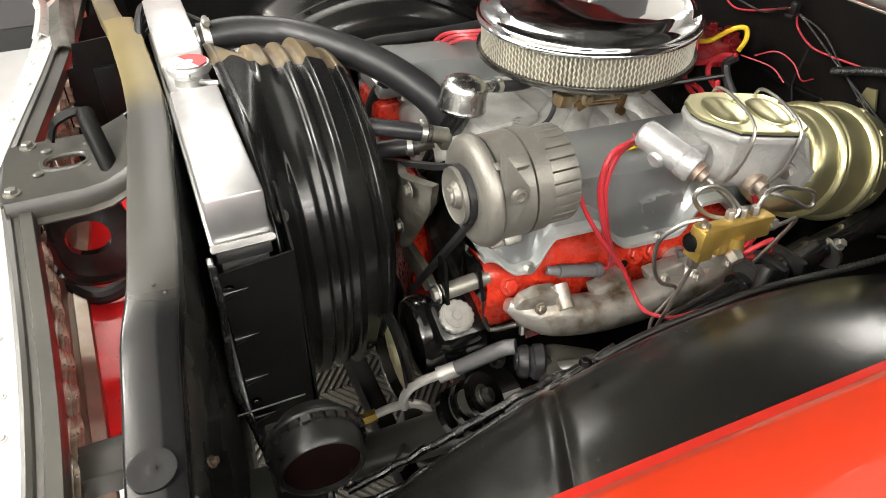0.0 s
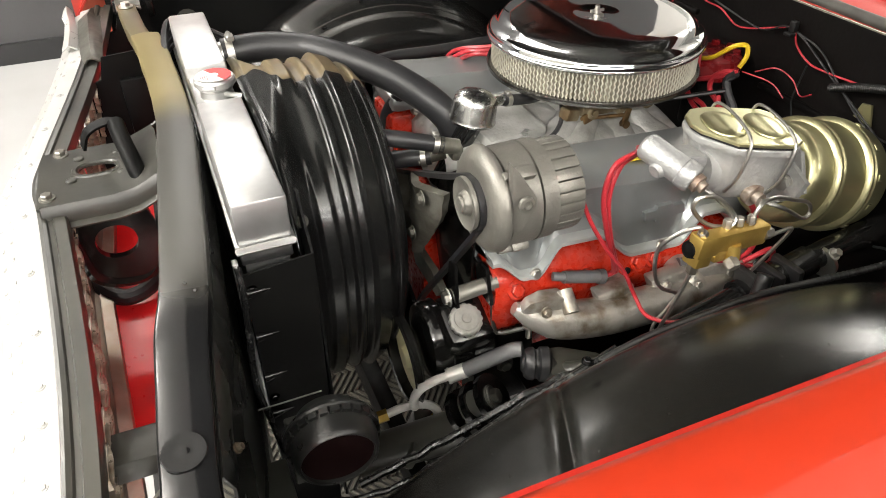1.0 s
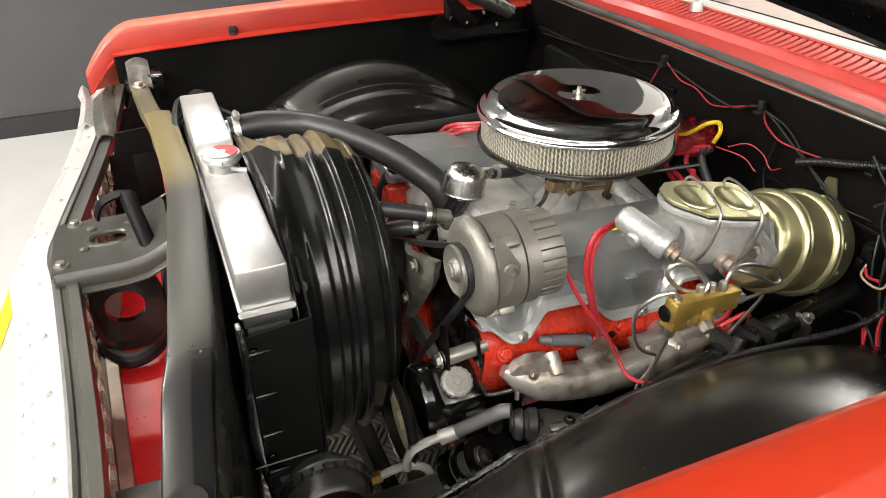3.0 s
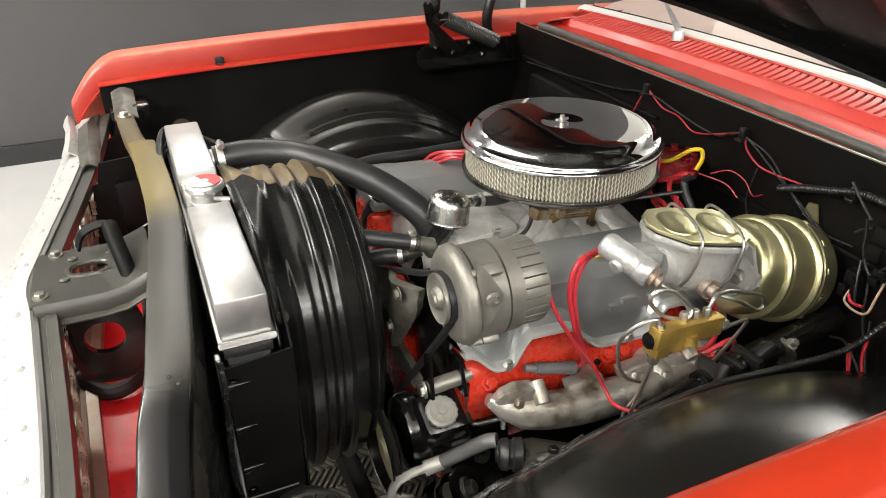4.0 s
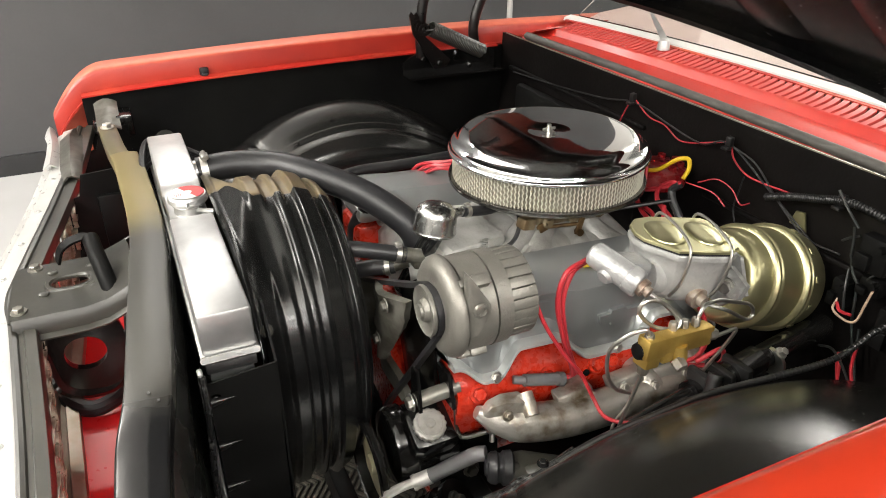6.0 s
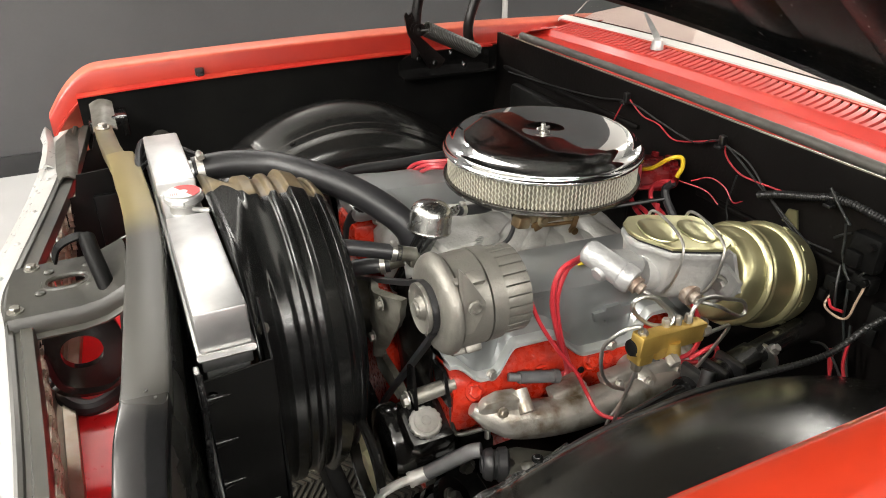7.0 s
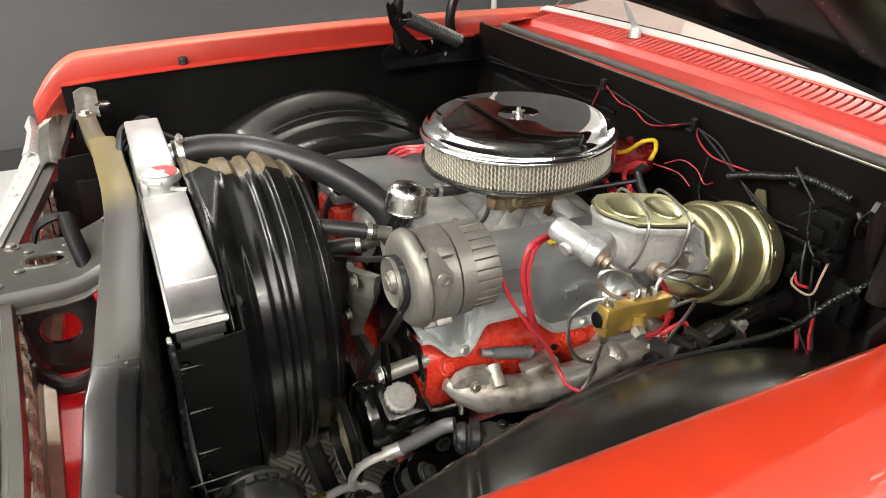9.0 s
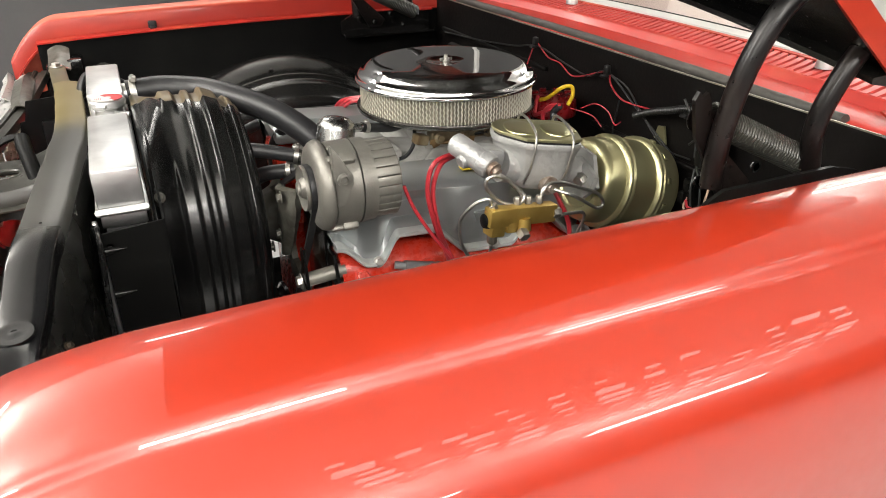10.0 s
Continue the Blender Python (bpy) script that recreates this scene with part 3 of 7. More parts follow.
bm = strip([(1.233, 1.020), (1.236, 1.029), (1.258, 1.0345), (1.268, 1.030)], 0.22, 1.77, sweep=-0.004)
single("windscreen_trim", bm, mat("bright_trim", (0.80, 0.80, 0.78), 0.35, metal=0.2, tint=(0.76, 0.76, 0.74), scale=3, rough_var=0.02), "bright metal trim along the foot of the windscreen", "trim")
bm = fresh()
rows = [[(1.272 - 0.004 * ((y - MID) / 0.7) ** 2 + s * 0.62, y, 1.034 + crown(y) + s * 0.50) for s in (0, 0.25, 0.5, 0.75, 1.0)] for y in [0.24 + 1.51 * i / 14 for i in range(15)]]
glass = single("windscreen", sheet(bm, rows, 0.005), GLASS, "clear sloping windscreen glass above the cowl", "windscreen")
glass.visible_shadow = False
dash = thing("dashboard", (1.6, MID, 0.8), "faded red dashboard behind the windscreen", "dashboard")
part("top_pad", strip([(1.285, 1.005), (1.36, 1.03), (1.5, 1.045), (1.62, 1.03), (1.66, 0.95), (1.67, 0.75)], 0.22, 1.77), DASH, dash)


def wiper(y, y2):
    root = thing("wiper", (1.195, y, 1.02), "silver wiper arm on its pivot at the cowl vent", "wiper", "wipers")
    z = 1.032 + crown(y)
    bm = fresh()
    lathe(bm, [(0, 0.016), (0.010, 0.015), (0.022, 0.012), (0.026, 0.004)], (1.195, y, z - 0.01), (0, 0, 1), 18)
    part("pivot", bm, ALU, root)
    bm = fresh()
    e = Vector((1.30, y2, 1.075 + crown(y2)))
    s = Vector((1.195, y, z + 0.012))
    loft(bm, [[p + Vector(q) * w for q in ((0, -1, 0), (0.6, 0, 0.5), (0, 1, 0), (-0.6, 0, -0.3))] for p, w in ((s, 0.012), (s.lerp(e, 0.3), 0.011), (s.lerp(e, 0.6), 0.009), (e, 0.005))])
    part("arm", bm, ALU_RAW, root)


wiper(1.285, 1.47)
wiper(0.50, 0.72)

# hood, propped open
hood = thing("hood", (1.0, MID, 1.17), "red hood raised on its hinges, with a black underside", "hood")
HA = radians(37.2)


def hood_at(s, y, lift=0.0):
    """s: from the rear edge forwards; lift: above the skin's underside."""
    e = (y - MID) ** 2
    return (1.0 - s * math.cos(HA) + lift * math.sin(HA), y, 1.154 + 0.047 * (y - MID) - 0.085 * e + s * math.sin(HA) + lift * math.cos(HA))


YS = [0.232 + 1.526 * i / 18 for i in range(19)]
part("outer_skin", sheet(fresh(), [[hood_at(s, y, 0.022) for y in YS] for s in (0, 0.2, 0.4, 0.6, 0.8, 1.0, 1.2, 1.25)], 0.003), RED, hood)
part("inner_panel", sheet(fresh(), [[hood_at(s, y, 0.0) for y in YS] for s in (0, 0.2, 0.4, 0.6, 0.8, 1.0, 1.2, 1.25)], 0.003), BLACK_SMOOTH, hood, "black painted underside")
bm = fresh()
for y in (0.232, 1.758):
    loft(bm, [[hood_at(s, y + dy, l) for dy, l in ((-0.003, -0.006), (0.003, -0.006), (0.003, 0.026), (-0.003, 0.026))] for s in (0, 0.3, 0.6, 0.9, 1.25)])
parts("side_edge", bm, RED, hood)
bm = fresh()
loft(bm, [[hood_at(s, y, l) for s, l in ((-0.004, -0.004), (0.05, -0.03), (0.055, -0.024), (0.0, 0.024))] for y in YS])
part("rear_edge", bm, BLACK_SMOOTH, hood)
bm = fresh()
for y in (0.45, 0.72, MID, 1.27, 1.54):
    loft(bm, [[hood_at(s, y + dy, l) for dy, l in ((-0.07, -0.002), (-0.035, -0.009), (0.035, -0.009), (0.07, -0.002))] for s in (0.1, 0.4, 0.8, 1.15)])
parts("brace", bm, BLACK_SMOOTH, hood)


def hood_hinge(side):
    Y = lambda y: mirrored(y, side)
    bm = fresh()
    prism(bm, [(0.70, 0.90), (0.98, 0.90), (0.98, 0.950), (0.93, 0.962), (0.74, 0.960), (0.70, 0.94)], lambda a, b, h: (a, Y(0.245) + h * (1 if side < 0 else -1), b), 0.006)
    if side > 0:
        prism(bm, [(0.70, 0.90), (0.98, 0.90), (0.98, 0.906), (0.70, 0.906)], lambda a, b, h: (a, Y(0.245) + h * (1 if side < 0 else -1), b), 0.05)
    root = part("hinge", bm, BLACK if side > 0 else BLACK_DULL, hood, "black hood hinge")
    bm = fresh()
    tube(bm, [(0.744, Y(0.275), 0.955), (0.744, Y(0.272), 1.02), (0.757, Y(0.266), 1.10), (0.788, Y(0.262), 1.165), (0.83, Y(0.262), 1.20)], 0.014, 18, 8)
    part("front_arm", bm, HINGE, root)
    bm = fresh()
    tube(bm, [(0.915, Y(0.27), 0.955), (0.904, Y(0.268), 1.0), (0.908, Y(0.266), 1.04), (0.928, Y(0.262), 1.088), (0.945, Y(0.262), 1.11)], 0.014, 18, 8)
    part("rear_arm", bm, HINGE, root)
    bm = fresh()
    prism(bm, [(0.706, 1.068), (0.712, 1.078), (0.718, 1.070), (0.726, 1.076), (0.732, 1.066), (0.742, 1.02), (0.824, 0.945), (0.81, 0.925), (0.775, 0.925), (0.716, 1.02)], lambda a, b, h: (a, Y(0.285) + h * (1 if side < 0 else -1), b), 0.006)
    for q in (0.292, 0.312):
        lathe(bm, [(0, 0.016), (0.003, 0.017), (0.004, 0.013), (0.002, 0.007), (0.004, 0.005), (0.005, 0.0)], (0.738, Y(q), 1.035), (0, -1, 0), 24)
    part("spring_lever", bm, HINGE, root)
    # coil spring
    a, b = Vector((0.742, Y(0.31), 1.043)), Vector((0.930, Y(0.29), 0.953))
    d, u, v = basis(b - a)
    turns, pts = 34, []
    for i in range(turns * 10 + 1):
        f = i / (turns * 10)
        ang = 2 * math.pi * turns * f
        pts.append(a.lerp(b, 0.08 + 0.86 * f) + u * (0.0185 * math.cos(ang)) + v * (0.0185 * math.sin(ang)))
    bm = fresh()
    tube(bm, [a - u * 0.016, a + v * 0.012, *pts, b], 0.0026, 6, 1)
    part("spring", bm, GREY, root, "grey coil spring")
    bm = fresh()
    for x, z in ((0.742, 0.955), (0.79, 0.94), (0.915, 0.955), (0.88, 0.925), (0.84, 0.96)):
        bolt(bm, (x, Y(0.292), z), (0, 1 if side < 0 else -1, 0), 0.006, 0.007)
    parts("bolt", bm, BLACK, root)


hood_hinge(-1)
hood_hinge(1)

# ---- front end ----
bar = thing("core_support", (-0.03, MID, 0.6), "black steel radiator support bar, olive towards one end", "radiator support")
BAR = [(0.28, -0.082, 0.862), (0.40, -0.078, 0.868), (0.47, -0.070, 0.884), (0.53, -0.060, 0.912), (0.60, -0.047, 0.926), (0.75, -0.034, 0.931),
       (0.98, -0.018, 0.931), (1.15, -0.020, 0.930), (1.30, -0.026, 0.927), (1.37, -0.031, 0.924)]


def bar_section(y, x, z, w=0.025):
    return [(x - w, y, z - 0.030), (x - w, y, z - 0.005), (x - 0.96 * w, y, z - 0.0034), (x - 0.85 * w, y, z - 0.0024), (x - 0.4 * w, y, z - 0.0005), (x, y, z + 0.0004), (x + 0.4 * w, y, z - 0.0005), (x + 0.85 * w, y, z - 0.0024), (x + 0.96 * w, y, z - 0.0034), (x + w, y, z - 0.005), (x + w, y, z - 0.030)]


def bar_rows(pts, w=0.025):
    path = glide([(x, y, z) for y, x, z in pts], 5)
    return [bar_section(p.y, p.x, p.z + 0.003 * noise.noise((p.y * 11, 0, 3)), w + 0.002 * noise.noise((p.y * 14, 2, 0))) for p in path]


part("upper_bar", sheet(fresh(), bar_rows(BAR), 0.003), BAR_FADE, bar, "satin black bar turning olive along its length", angle=60)
part("far_arm", sheet(fresh(), [bar_section(y, x, z, 0.018) for y, x, z in ((1.36, -0.034, 0.913), (1.46, -0.046, 0.913), (1.60, -0.056, 0.914))], 0.003), OLIVE, bar, "olive arm of the bar")
bm = fresh()
rows = [[(p.x + 0.026, p.y, p.z - 0.028), (p.x + 0.034, p.y, p.z - 0.05), (p.x + 0.030, p.y, p.z - 0.12), (p.x + 0.036, p.y, 0.62), (p.x + 0.036, p.y, 0.40)] for p in glide([(x, y, z) for y, x, z in BAR[1:]], 5)]
sheet(bm, rows, 0.003)
part("side_panel", bm, mat("dented_black_paint", (0.010, 0.010, 0.0095), 0.27, tint=(0.018, 0.018, 0.016), scale=8, bump=0.5, bump_scale=9), bar)
bm = fresh()
lathe(bm, [(-0.001, 0.0205), (0.0008, 0.0195), (0.0010, 0.012), (0.0002, 0.008), (0.0012, 0.004), (0.0012, 0.0)], (-0.078, 0.415, 0.8705), (0, -0.16, 1), 26)
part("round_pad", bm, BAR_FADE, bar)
bm = fresh()
for y, x, z in ((0.582, -0.047, 0.924), (0.570, -0.039, 0.921)):
    lathe(bm, [(0, 0.0022), (0.0008, 0.0018)], (x, y, z + 0.0008), (0, 0, 1), 10)
parts("rivet", bm, BAR_BLACK, bar)
bm = fresh()
for p in ((-0.040, 0.385, 0.80), (-0.036, 0.44, 0.825)):
    bolt(bm, p, (1, -0.3, 0.6), 0.004, 0.007)
parts("side_bolt", bm, mat("brown_bolt", (0.10, 0.075, 0.05), 0.5, metal=0.6, tint=(0.05, 0.04, 0.03), scale=60), bar)
bm = fresh()
bolt(bm, (-0.055, 1.571, 0.915), (0, 0, 1), 0.010, 0.009)
parts("bolt", bm, STEEL, bar)

bracket = thing("fender_bracket", (-0.06, 1.68, 0.85), "grey steel bracket joining the support bar to the fender", "bracket")
bm = fresh()
sheet(bm, [[(x, y, 0.905 + 0.28 * max(0, y - 1.64) - 0.35 * abs(x + 0.052) + 0.008 * noise.noise((x * 40, y * 40, 1))) for x in (-0.076, -0.066, -0.055, -0.044, -0.034, -0.028)] for y in (1.598, 1.615, 1.635, 1.655, 1.675, 1.695, 1.715, 1.735)], 0.003)
part("plate", bm, mat("dull_bracket_steel", (0.10, 0.097, 0.085), 0.42, metal=0.5, tint=(0.05, 0.046, 0.036), scale=40, bump=0.3), bracket)
bm = fresh()
box(bm, (-0.02, 1.70, 0.885), (0.04, 0.08, 0.05), 0.006)
box(bm, (-0.07, 1.70, 0.885), (0.03, 0.06, 0.03), 0.006)
parts("gusset", bm, BLACK, bracket)

# header bar ahead of the support, following the pointed nose
NOSE = [(0.27, -0.192, 0.806), (0.58, -0.196, 0.820), (0.90, -0.219, 0.838), (1.0, -0.230, 0.842), (1.10, -0.217, 0.846), (1.45, -0.160, 0.854), (1.75, -0.122, 0.872)]


def along(pts, section, steps=5):
    return [section(p.x, p.y, p.z) for p in glide([(x, y, z) for y, x, z in pts], steps)]


header = thing("header_bar", (-0.2, MID, 0.8), "dark grey steel header bar behind the grille", "header bar")
part("bar", sheet(fresh(), along(NOSE, lambda x, y, z: [(x, y, z - 0.02), (x, y, z + 0.002), (x + 0.004, y, z + 0.003), (x + 0.009, y, z + 0.001), (x + 0.011, y, z - 0.003), (x + 0.017, y, z - 0.003), (x + 0.019, y, z + 0.001), (x + 0.033, y, z), (x + 0.035, y, z - 0.003), (x + 0.036, y, z - 0.016)]), 0.003), GREY, header)
bm = fresh()
for p in ((-0.206, 0.947, 0.852), (-0.19, 1.075, 0.852)):
    bolt(bm, p, (0, 0, 1), 0.008, 0.008)
parts("bolt", bm, mat("dull_bolt_steel", (0.30, 0.29, 0.26), 0.4, metal=0.9, tint=(0.2, 0.19, 0.17), scale=60), header)
bm = fresh()
sheet(bm, [[(x + w * (k / 4 - 0.5), y, z + 0.005 * noise.noise((k * 0.9, y * 17, 4)) - 0.012 * abs(k - 2) / 2) for k in range(5)] for y, x, z, w in ((1.44, -0.136, 0.868, 0.036), (1.49, -0.137, 0.876, 0.042), (1.58, -0.136, 0.880, 0.046), (1.67, -0.137, 0.880, 0.046), (1.72, -0.130, 0.876, 0.036), (1.755, -0.122, 0.868, 0.030))], 0.003)
part("end_strap", bm, bpy.data.materials["dull_bracket_steel"], header, "dull crumpled steel strap at the end of the bar")

moulding = thing("grille_moulding", (-0.25, MID, 0.7), "white enamelled grille top moulding with a row of screws", "moulding")
MOULD = [(0.0, 0.0), (-0.006, 0.001), (-0.03, -0.004), (-0.034, -0.010), (-0.044, -0.014), (-0.047, -0.022), (-0.058, -0.028), (-0.062, -0.05), (-0.062, -0.06)]
part("strip", sheet(fresh(), along(NOSE, lambda x, y, z: [(x - 0.002 + a, y, z - 0.004 + b) for a, b in MOULD]), 0.003), WHITE, moulding)
bm = fresh()
path = glide([(x, y, z) for y, x, z in NOSE], 12)
for y in (0.40, 0.47, 0.544, 0.603, 0.70, 0.82, 0.94, 1.08, 1.2, 1.34, 1.48, 1.6):
    p = min(path, key=lambda q: abs(q.y - y))
    bolt(bm, (p.x - 0.018, p.y, p.z - 0.005), (0, 0, 1), 0.004, 0.004)
parts("screw", bm, WHITE, moulding)
bm = fresh()
sheet(bm, [[(x + w * (k / 4 - 0.5), y, z + 0.006 * noise.noise((k * 1.1, y * 23, 8)) - 0.010 * abs(k - 2) / 2) for k in range(5)] for y, x, z, w in ((1.53, -0.178, 0.866, 0.030), (1.60, -0.174, 0.872, 0.026), (1.68, -0.176, 0.870, 0.022), (1.74, -0.182, 0.868, 0.026), (1.80, -0.184, 0.866, 0.020))], 0.003)
part("end_piece", bm, WHITE, moulding, "bent white end of the moulding")
bm = fresh()
for i in range(26):
    y = 0.40 + 0.05 * i
    p = min(path, key=lambda q: abs(q.y - y))
    for dx, dz in ((-0.038, -0.0145), (-0.052, -0.027)):
        box(bm, (p.x + dx, p.y, p.z + dz), (0.004, 0.007, 0.004), 0.001)
parts("clip", bm, WHITE, moulding)

# hood latch
latch = thing("hood_latch", (-0.13, MID, 0.7), "dark grey hood latch plate with an oval opening and black hook", "hood latch")
bm = fresh()


def latch_z(x):
    return 0.848 + 0.028 * max(0.0, (x + 0.10) / 0.06)


outer = []
for k in range(24):
    a = 2 * math.pi * k / 24
    outer.append((-0.135 + 0.085 * max(-1, min(1, 1.35 * math.cos(a))), 1.005 + 0.082 * max(-1, min(1, 1.35 * math.sin(a)))))
holed(bm, outer, [(x, y) for x, y in oval(-0.14, 1.012, 0.026, 0.017, 24, 2.6)], lambda a, b, h: (a, b, latch_z(a) + h), 0.004)
part("plate", bm, GREY, latch)
bm = fresh()
prism(bm, [(-0.22, 0.925), (-0.175, 0.925), (-0.175, 1.09), (-0.215, 1.09)], lambda a, b, h: (a, b, 0.846 + h), 0.004)
part("mounting_flange", bm, GREY, latch)
for y, s in ((0.925, -1), (1.087, 1)):
    bm = fresh()
    sheet(bm, [[(x, y, latch_z(x) + 0.003), (x, y + 0.006 * s, latch_z(x) - 0.006), (x, y + 0.008 * s, latch_z(x) - 0.022), (x, y + 0.02 * s, latch_z(x) - 0.026)] for x in (-0.215, -0.18, -0.12, -0.09, -0.045)], 0.003)
    part("edge_flange", bm, GREY, latch)
bm = fresh()
loft(bm, [[Vector((a, b, latch_z(a) + 0.004 + h)) for a, b in oval(-0.14, 1.012, rx, ry, 24, 2.6)] for rx, ry, h in ((0.036, 0.026, 0), (0.034, 0.0245, 0.0025), (0.029, 0.0195, 0.0025), (0.0265, 0.0175, 0))], caps=False)
part("striker_ring", bm, GREY, latch)
bm = fresh()
for x, y in ((-0.175, 0.985), (-0.105, 0.985), (-0.165, 1.05), (-0.11, 1.05)):
    lathe(bm, [(0, 0.008), (0.003, 0.0075), (0.005, 0.004), (0.005, 0.0)], (x, y, 0.8515), (0, 0, 1), 12)
parts("rivet", bm, GREY, latch)
bm = fresh()
tube(bm, [(-0.100, 1.045, 0.902), (-0.096, 1.015, 0.893), (-0.088, 0.975, 0.874), (-0.082, 0.950, 0.852)], 0.0125, 14, 5)
sheet(bm, [[(x, y, z), (x + 0.004, y - 0.016, z - 0.004)] for x, y, z in glide([(-0.158, 1.062, 0.870), (-0.148, 1.060, 0.893), (-0.130, 1.058, 0.905), (-0.108, 1.052, 0.911), (-0.094, 1.046, 0.905)], 4)], 0.004)
part("hook", bm, BLACK_DULL, latch)
bm = fresh()
holed(bm, oval(-0.132, 0.766, 0.054, 0.072, 24, 3.2), oval(-0.136, 0.774, 0.029, 0.028, 24, 2.2), lambda a, b, h: (a, 0.925 + h, b), 0.012)
part("support_strap", bm, BLACK, latch)
bm = fresh()
tube(bm, [(-0.20, 0.93, 0.845), (-0.19, 0.93, 0.78), (-0.178, 0.93, 0.72), (-0.14, 0.932, 0.70), (-0.10, 0.935, 0.71), (-0.07, 0.94, 0.78), (-0.06, 0.945, 0.86)], 0.011, 8, 5)
parts("brace", bm, BLACK, latch)

# grille, air baffles and the red pan below
grille = thing("grille", (-0.18, MID, 0.55), "bright metal grille of small rounded cells", "grille")
cell = fresh()
o1, o2 = oval(0, 0, 0.0250, 0.0125, 16, 4), oval(0, 0, 0.0228, 0.0106, 16, 4)
holed(cell, o1, o2, lambda a, b, h: (h - 0.004, a, b), 0.008)
cell_mesh = to_mesh("cell", cell, Vector((0, 0, 0)), mat("grille_bright", (0.60, 0.55, 0.48), 0.30, metal=0.8, tint=(0.22, 0.16, 0.11), scale=30))
for j in range(20):
    y = 0.50 + 0.0505 * j
    p = min(path, key=lambda q: abs(q.y - y))
    for i in range(5):
        ob = new("cell", cell_mesh)
        ob.parent = grille
        ob.matrix_basis = Matrix.Translation(Vector((p.x + 0.033 - 0.003 * i, y + (0.025 if i % 2 else 0), p.z - 0.030 - 0.0245 * i)) * U - grille.location)

bm = fresh()
rows = [[(-0.215, y, 0.63), (-0.18, y, 0.605), (-0.12, y, 0.60), (-0.06, y, 0.60), (-0.045, y, 0.64)] for y in (0.64, 0.8, 1.0, 1.2, 1.4, 1.65)]
PAN_RED = mat("pan_red_paint", (0.62, 0.020, 0.024), 0.30, tint=(0.54, 0.016, 0.018), scale=9, spec=0.4)
pan = thing("lower_pan", (-0.13, MID, 0.60), "red painted lower front pan behind the grille", "body panel")
part("floor_panel", sheet(bm, rows, 0.003), PAN_RED, pan)
bm = fresh()
sheet(bm, [[(-0.047, y, 0.634), (-0.044, y, 0.72), (-0.046, y, 0.84)] for y in (0.62, 0.9, 1.2, 1.5, 1.65)], 0.003)
part("rear_upright", bm, PAN_RED, pan)
bm = fresh()
for y in (0.76, 1.0, 1.24):
    bolt(bm, (-0.068, y, 0.6035), (0, 0, 1), 0.008, 0.006)
parts("bolt", bm, STEEL, pan)
bm = fresh()
sheet(bm, [[(x - 0.003, y, 0.68), (x, y, 0.63), (x + 0.004, y, 0.622), (x + 0.015, y, 0.622), (x + 0.017, y, 0.626), (x + 0.030, y, 0.622), (x + 0.031, y, 0.610)] for x, y in ((-0.190, 0.57), (-0.198, 0.72), (-0.212, 1.0), (-0.198, 1.27), (-0.18, 1.6))], 0.003)
single("grille_strip", bm, GALV, "dull galvanised strip along the foot of the grille", "trim strip")
bm = fresh()
span(bm, (-0.165, 0.515, 0.735), (-0.075, 0.562, 0.767), 0.004)
single("cross_member", bm, GREY, "short dark grey cross member under the header bar", "cross member")
bm = fresh()
span(bm, (-0.16, 0.32, 0.42), (-0.06, 0.50, 0.62), 0.01)
single("lamp_housing", bm, BLACK_DULL, "black sheet metal headlamp housing beside the pan", "housing")
baffle = thing("air_baffle", (-0.09, 1.40, 0.68), "black air baffle plate closing the nose beside the radiator", "baffle")
bm = fresh()
prism(bm, [(-0.165, 0.665), (-0.03, 0.69), (-0.03, 0.895), (-0.116, 0.889), (-0.126, 0.846), (-0.165, 0.838)], lambda a, b, h: (a, 1.37 + h, b), 0.004)
part("plate", bm, BLACK_DULL, baffle)
part("side_plate", prism(fresh(), [(-0.15, 0.48), (-0.015, 0.48), (-0.015, 0.89), (-0.075, 0.885), (-0.09, 0.84), (-0.15, 0.83)], lambda a, b, h: (a, 1.66 + h, b), 0.006), BLACK_DULL, baffle)
bm = fresh()
box(bm, (-0.07, 1.364, 0.785), (0.05, 0.012, 0.12), 0.004)
part("raised_panel", bm, BLACK_DULL, baffle)
bm = fresh()
tube(bm, [(-0.205, 1.07, 0.63), (-0.188, 1.02, 0.625), (-0.155, 0.995, 0.62), (-0.115, 1.01, 0.625), (-0.085, 1.06, 0.64)], 0.014, 10, 6)
single("air_hose", bm, RUBBER, "black ribbed rubber hose lying on the red pan", "hose")


# ---- radiator and shroud ----
rad = thing("radiator", (0.05, MID, 0.42), "polished aluminium radiator with a stepped top tank", "radiator")
bm = fresh()
span(bm, (0.015, 0.658, 0.898), (0.078, 0.945, 0.956), 0.004)
part("top_tank", bm, ALU, rad)
bm = fresh()
span(bm, (0.017, 0.945, 0.898), (0.076, 1.085, 0.938), 0.004)
part("filler_section", bm, ALU_RAW, rad)
bm = fresh()
span(bm, (0.015, 1.085, 0.898), (0.078, 1.342, 0.957), 0.004)
part("top_tank", bm, ALU, rad)
bm = fresh()
span(bm, (0.011, 0.654, 0.889), (0.082, 1.346, 0.898), 0.003)
for k in range(46):
    lathe(bm, [(0, 0.0045), (0.003, 0.004)], (0.0145 + 0.063 * k / 45, 0.6555, 0.8965), (0, -1, 0.4), 8)
part("weld_seam", bm, ALU_RAW, rad)
bm = fresh()
span(bm, (0.016, 0.664, 0.868), (0.077, 1.336, 0.889), 0.002)
part("header_plate", bm, ALU_RAW, rad)
bm = fresh()
span(bm, (0.02, 0.672, 0.46), (0.073, 1.328, 0.868))
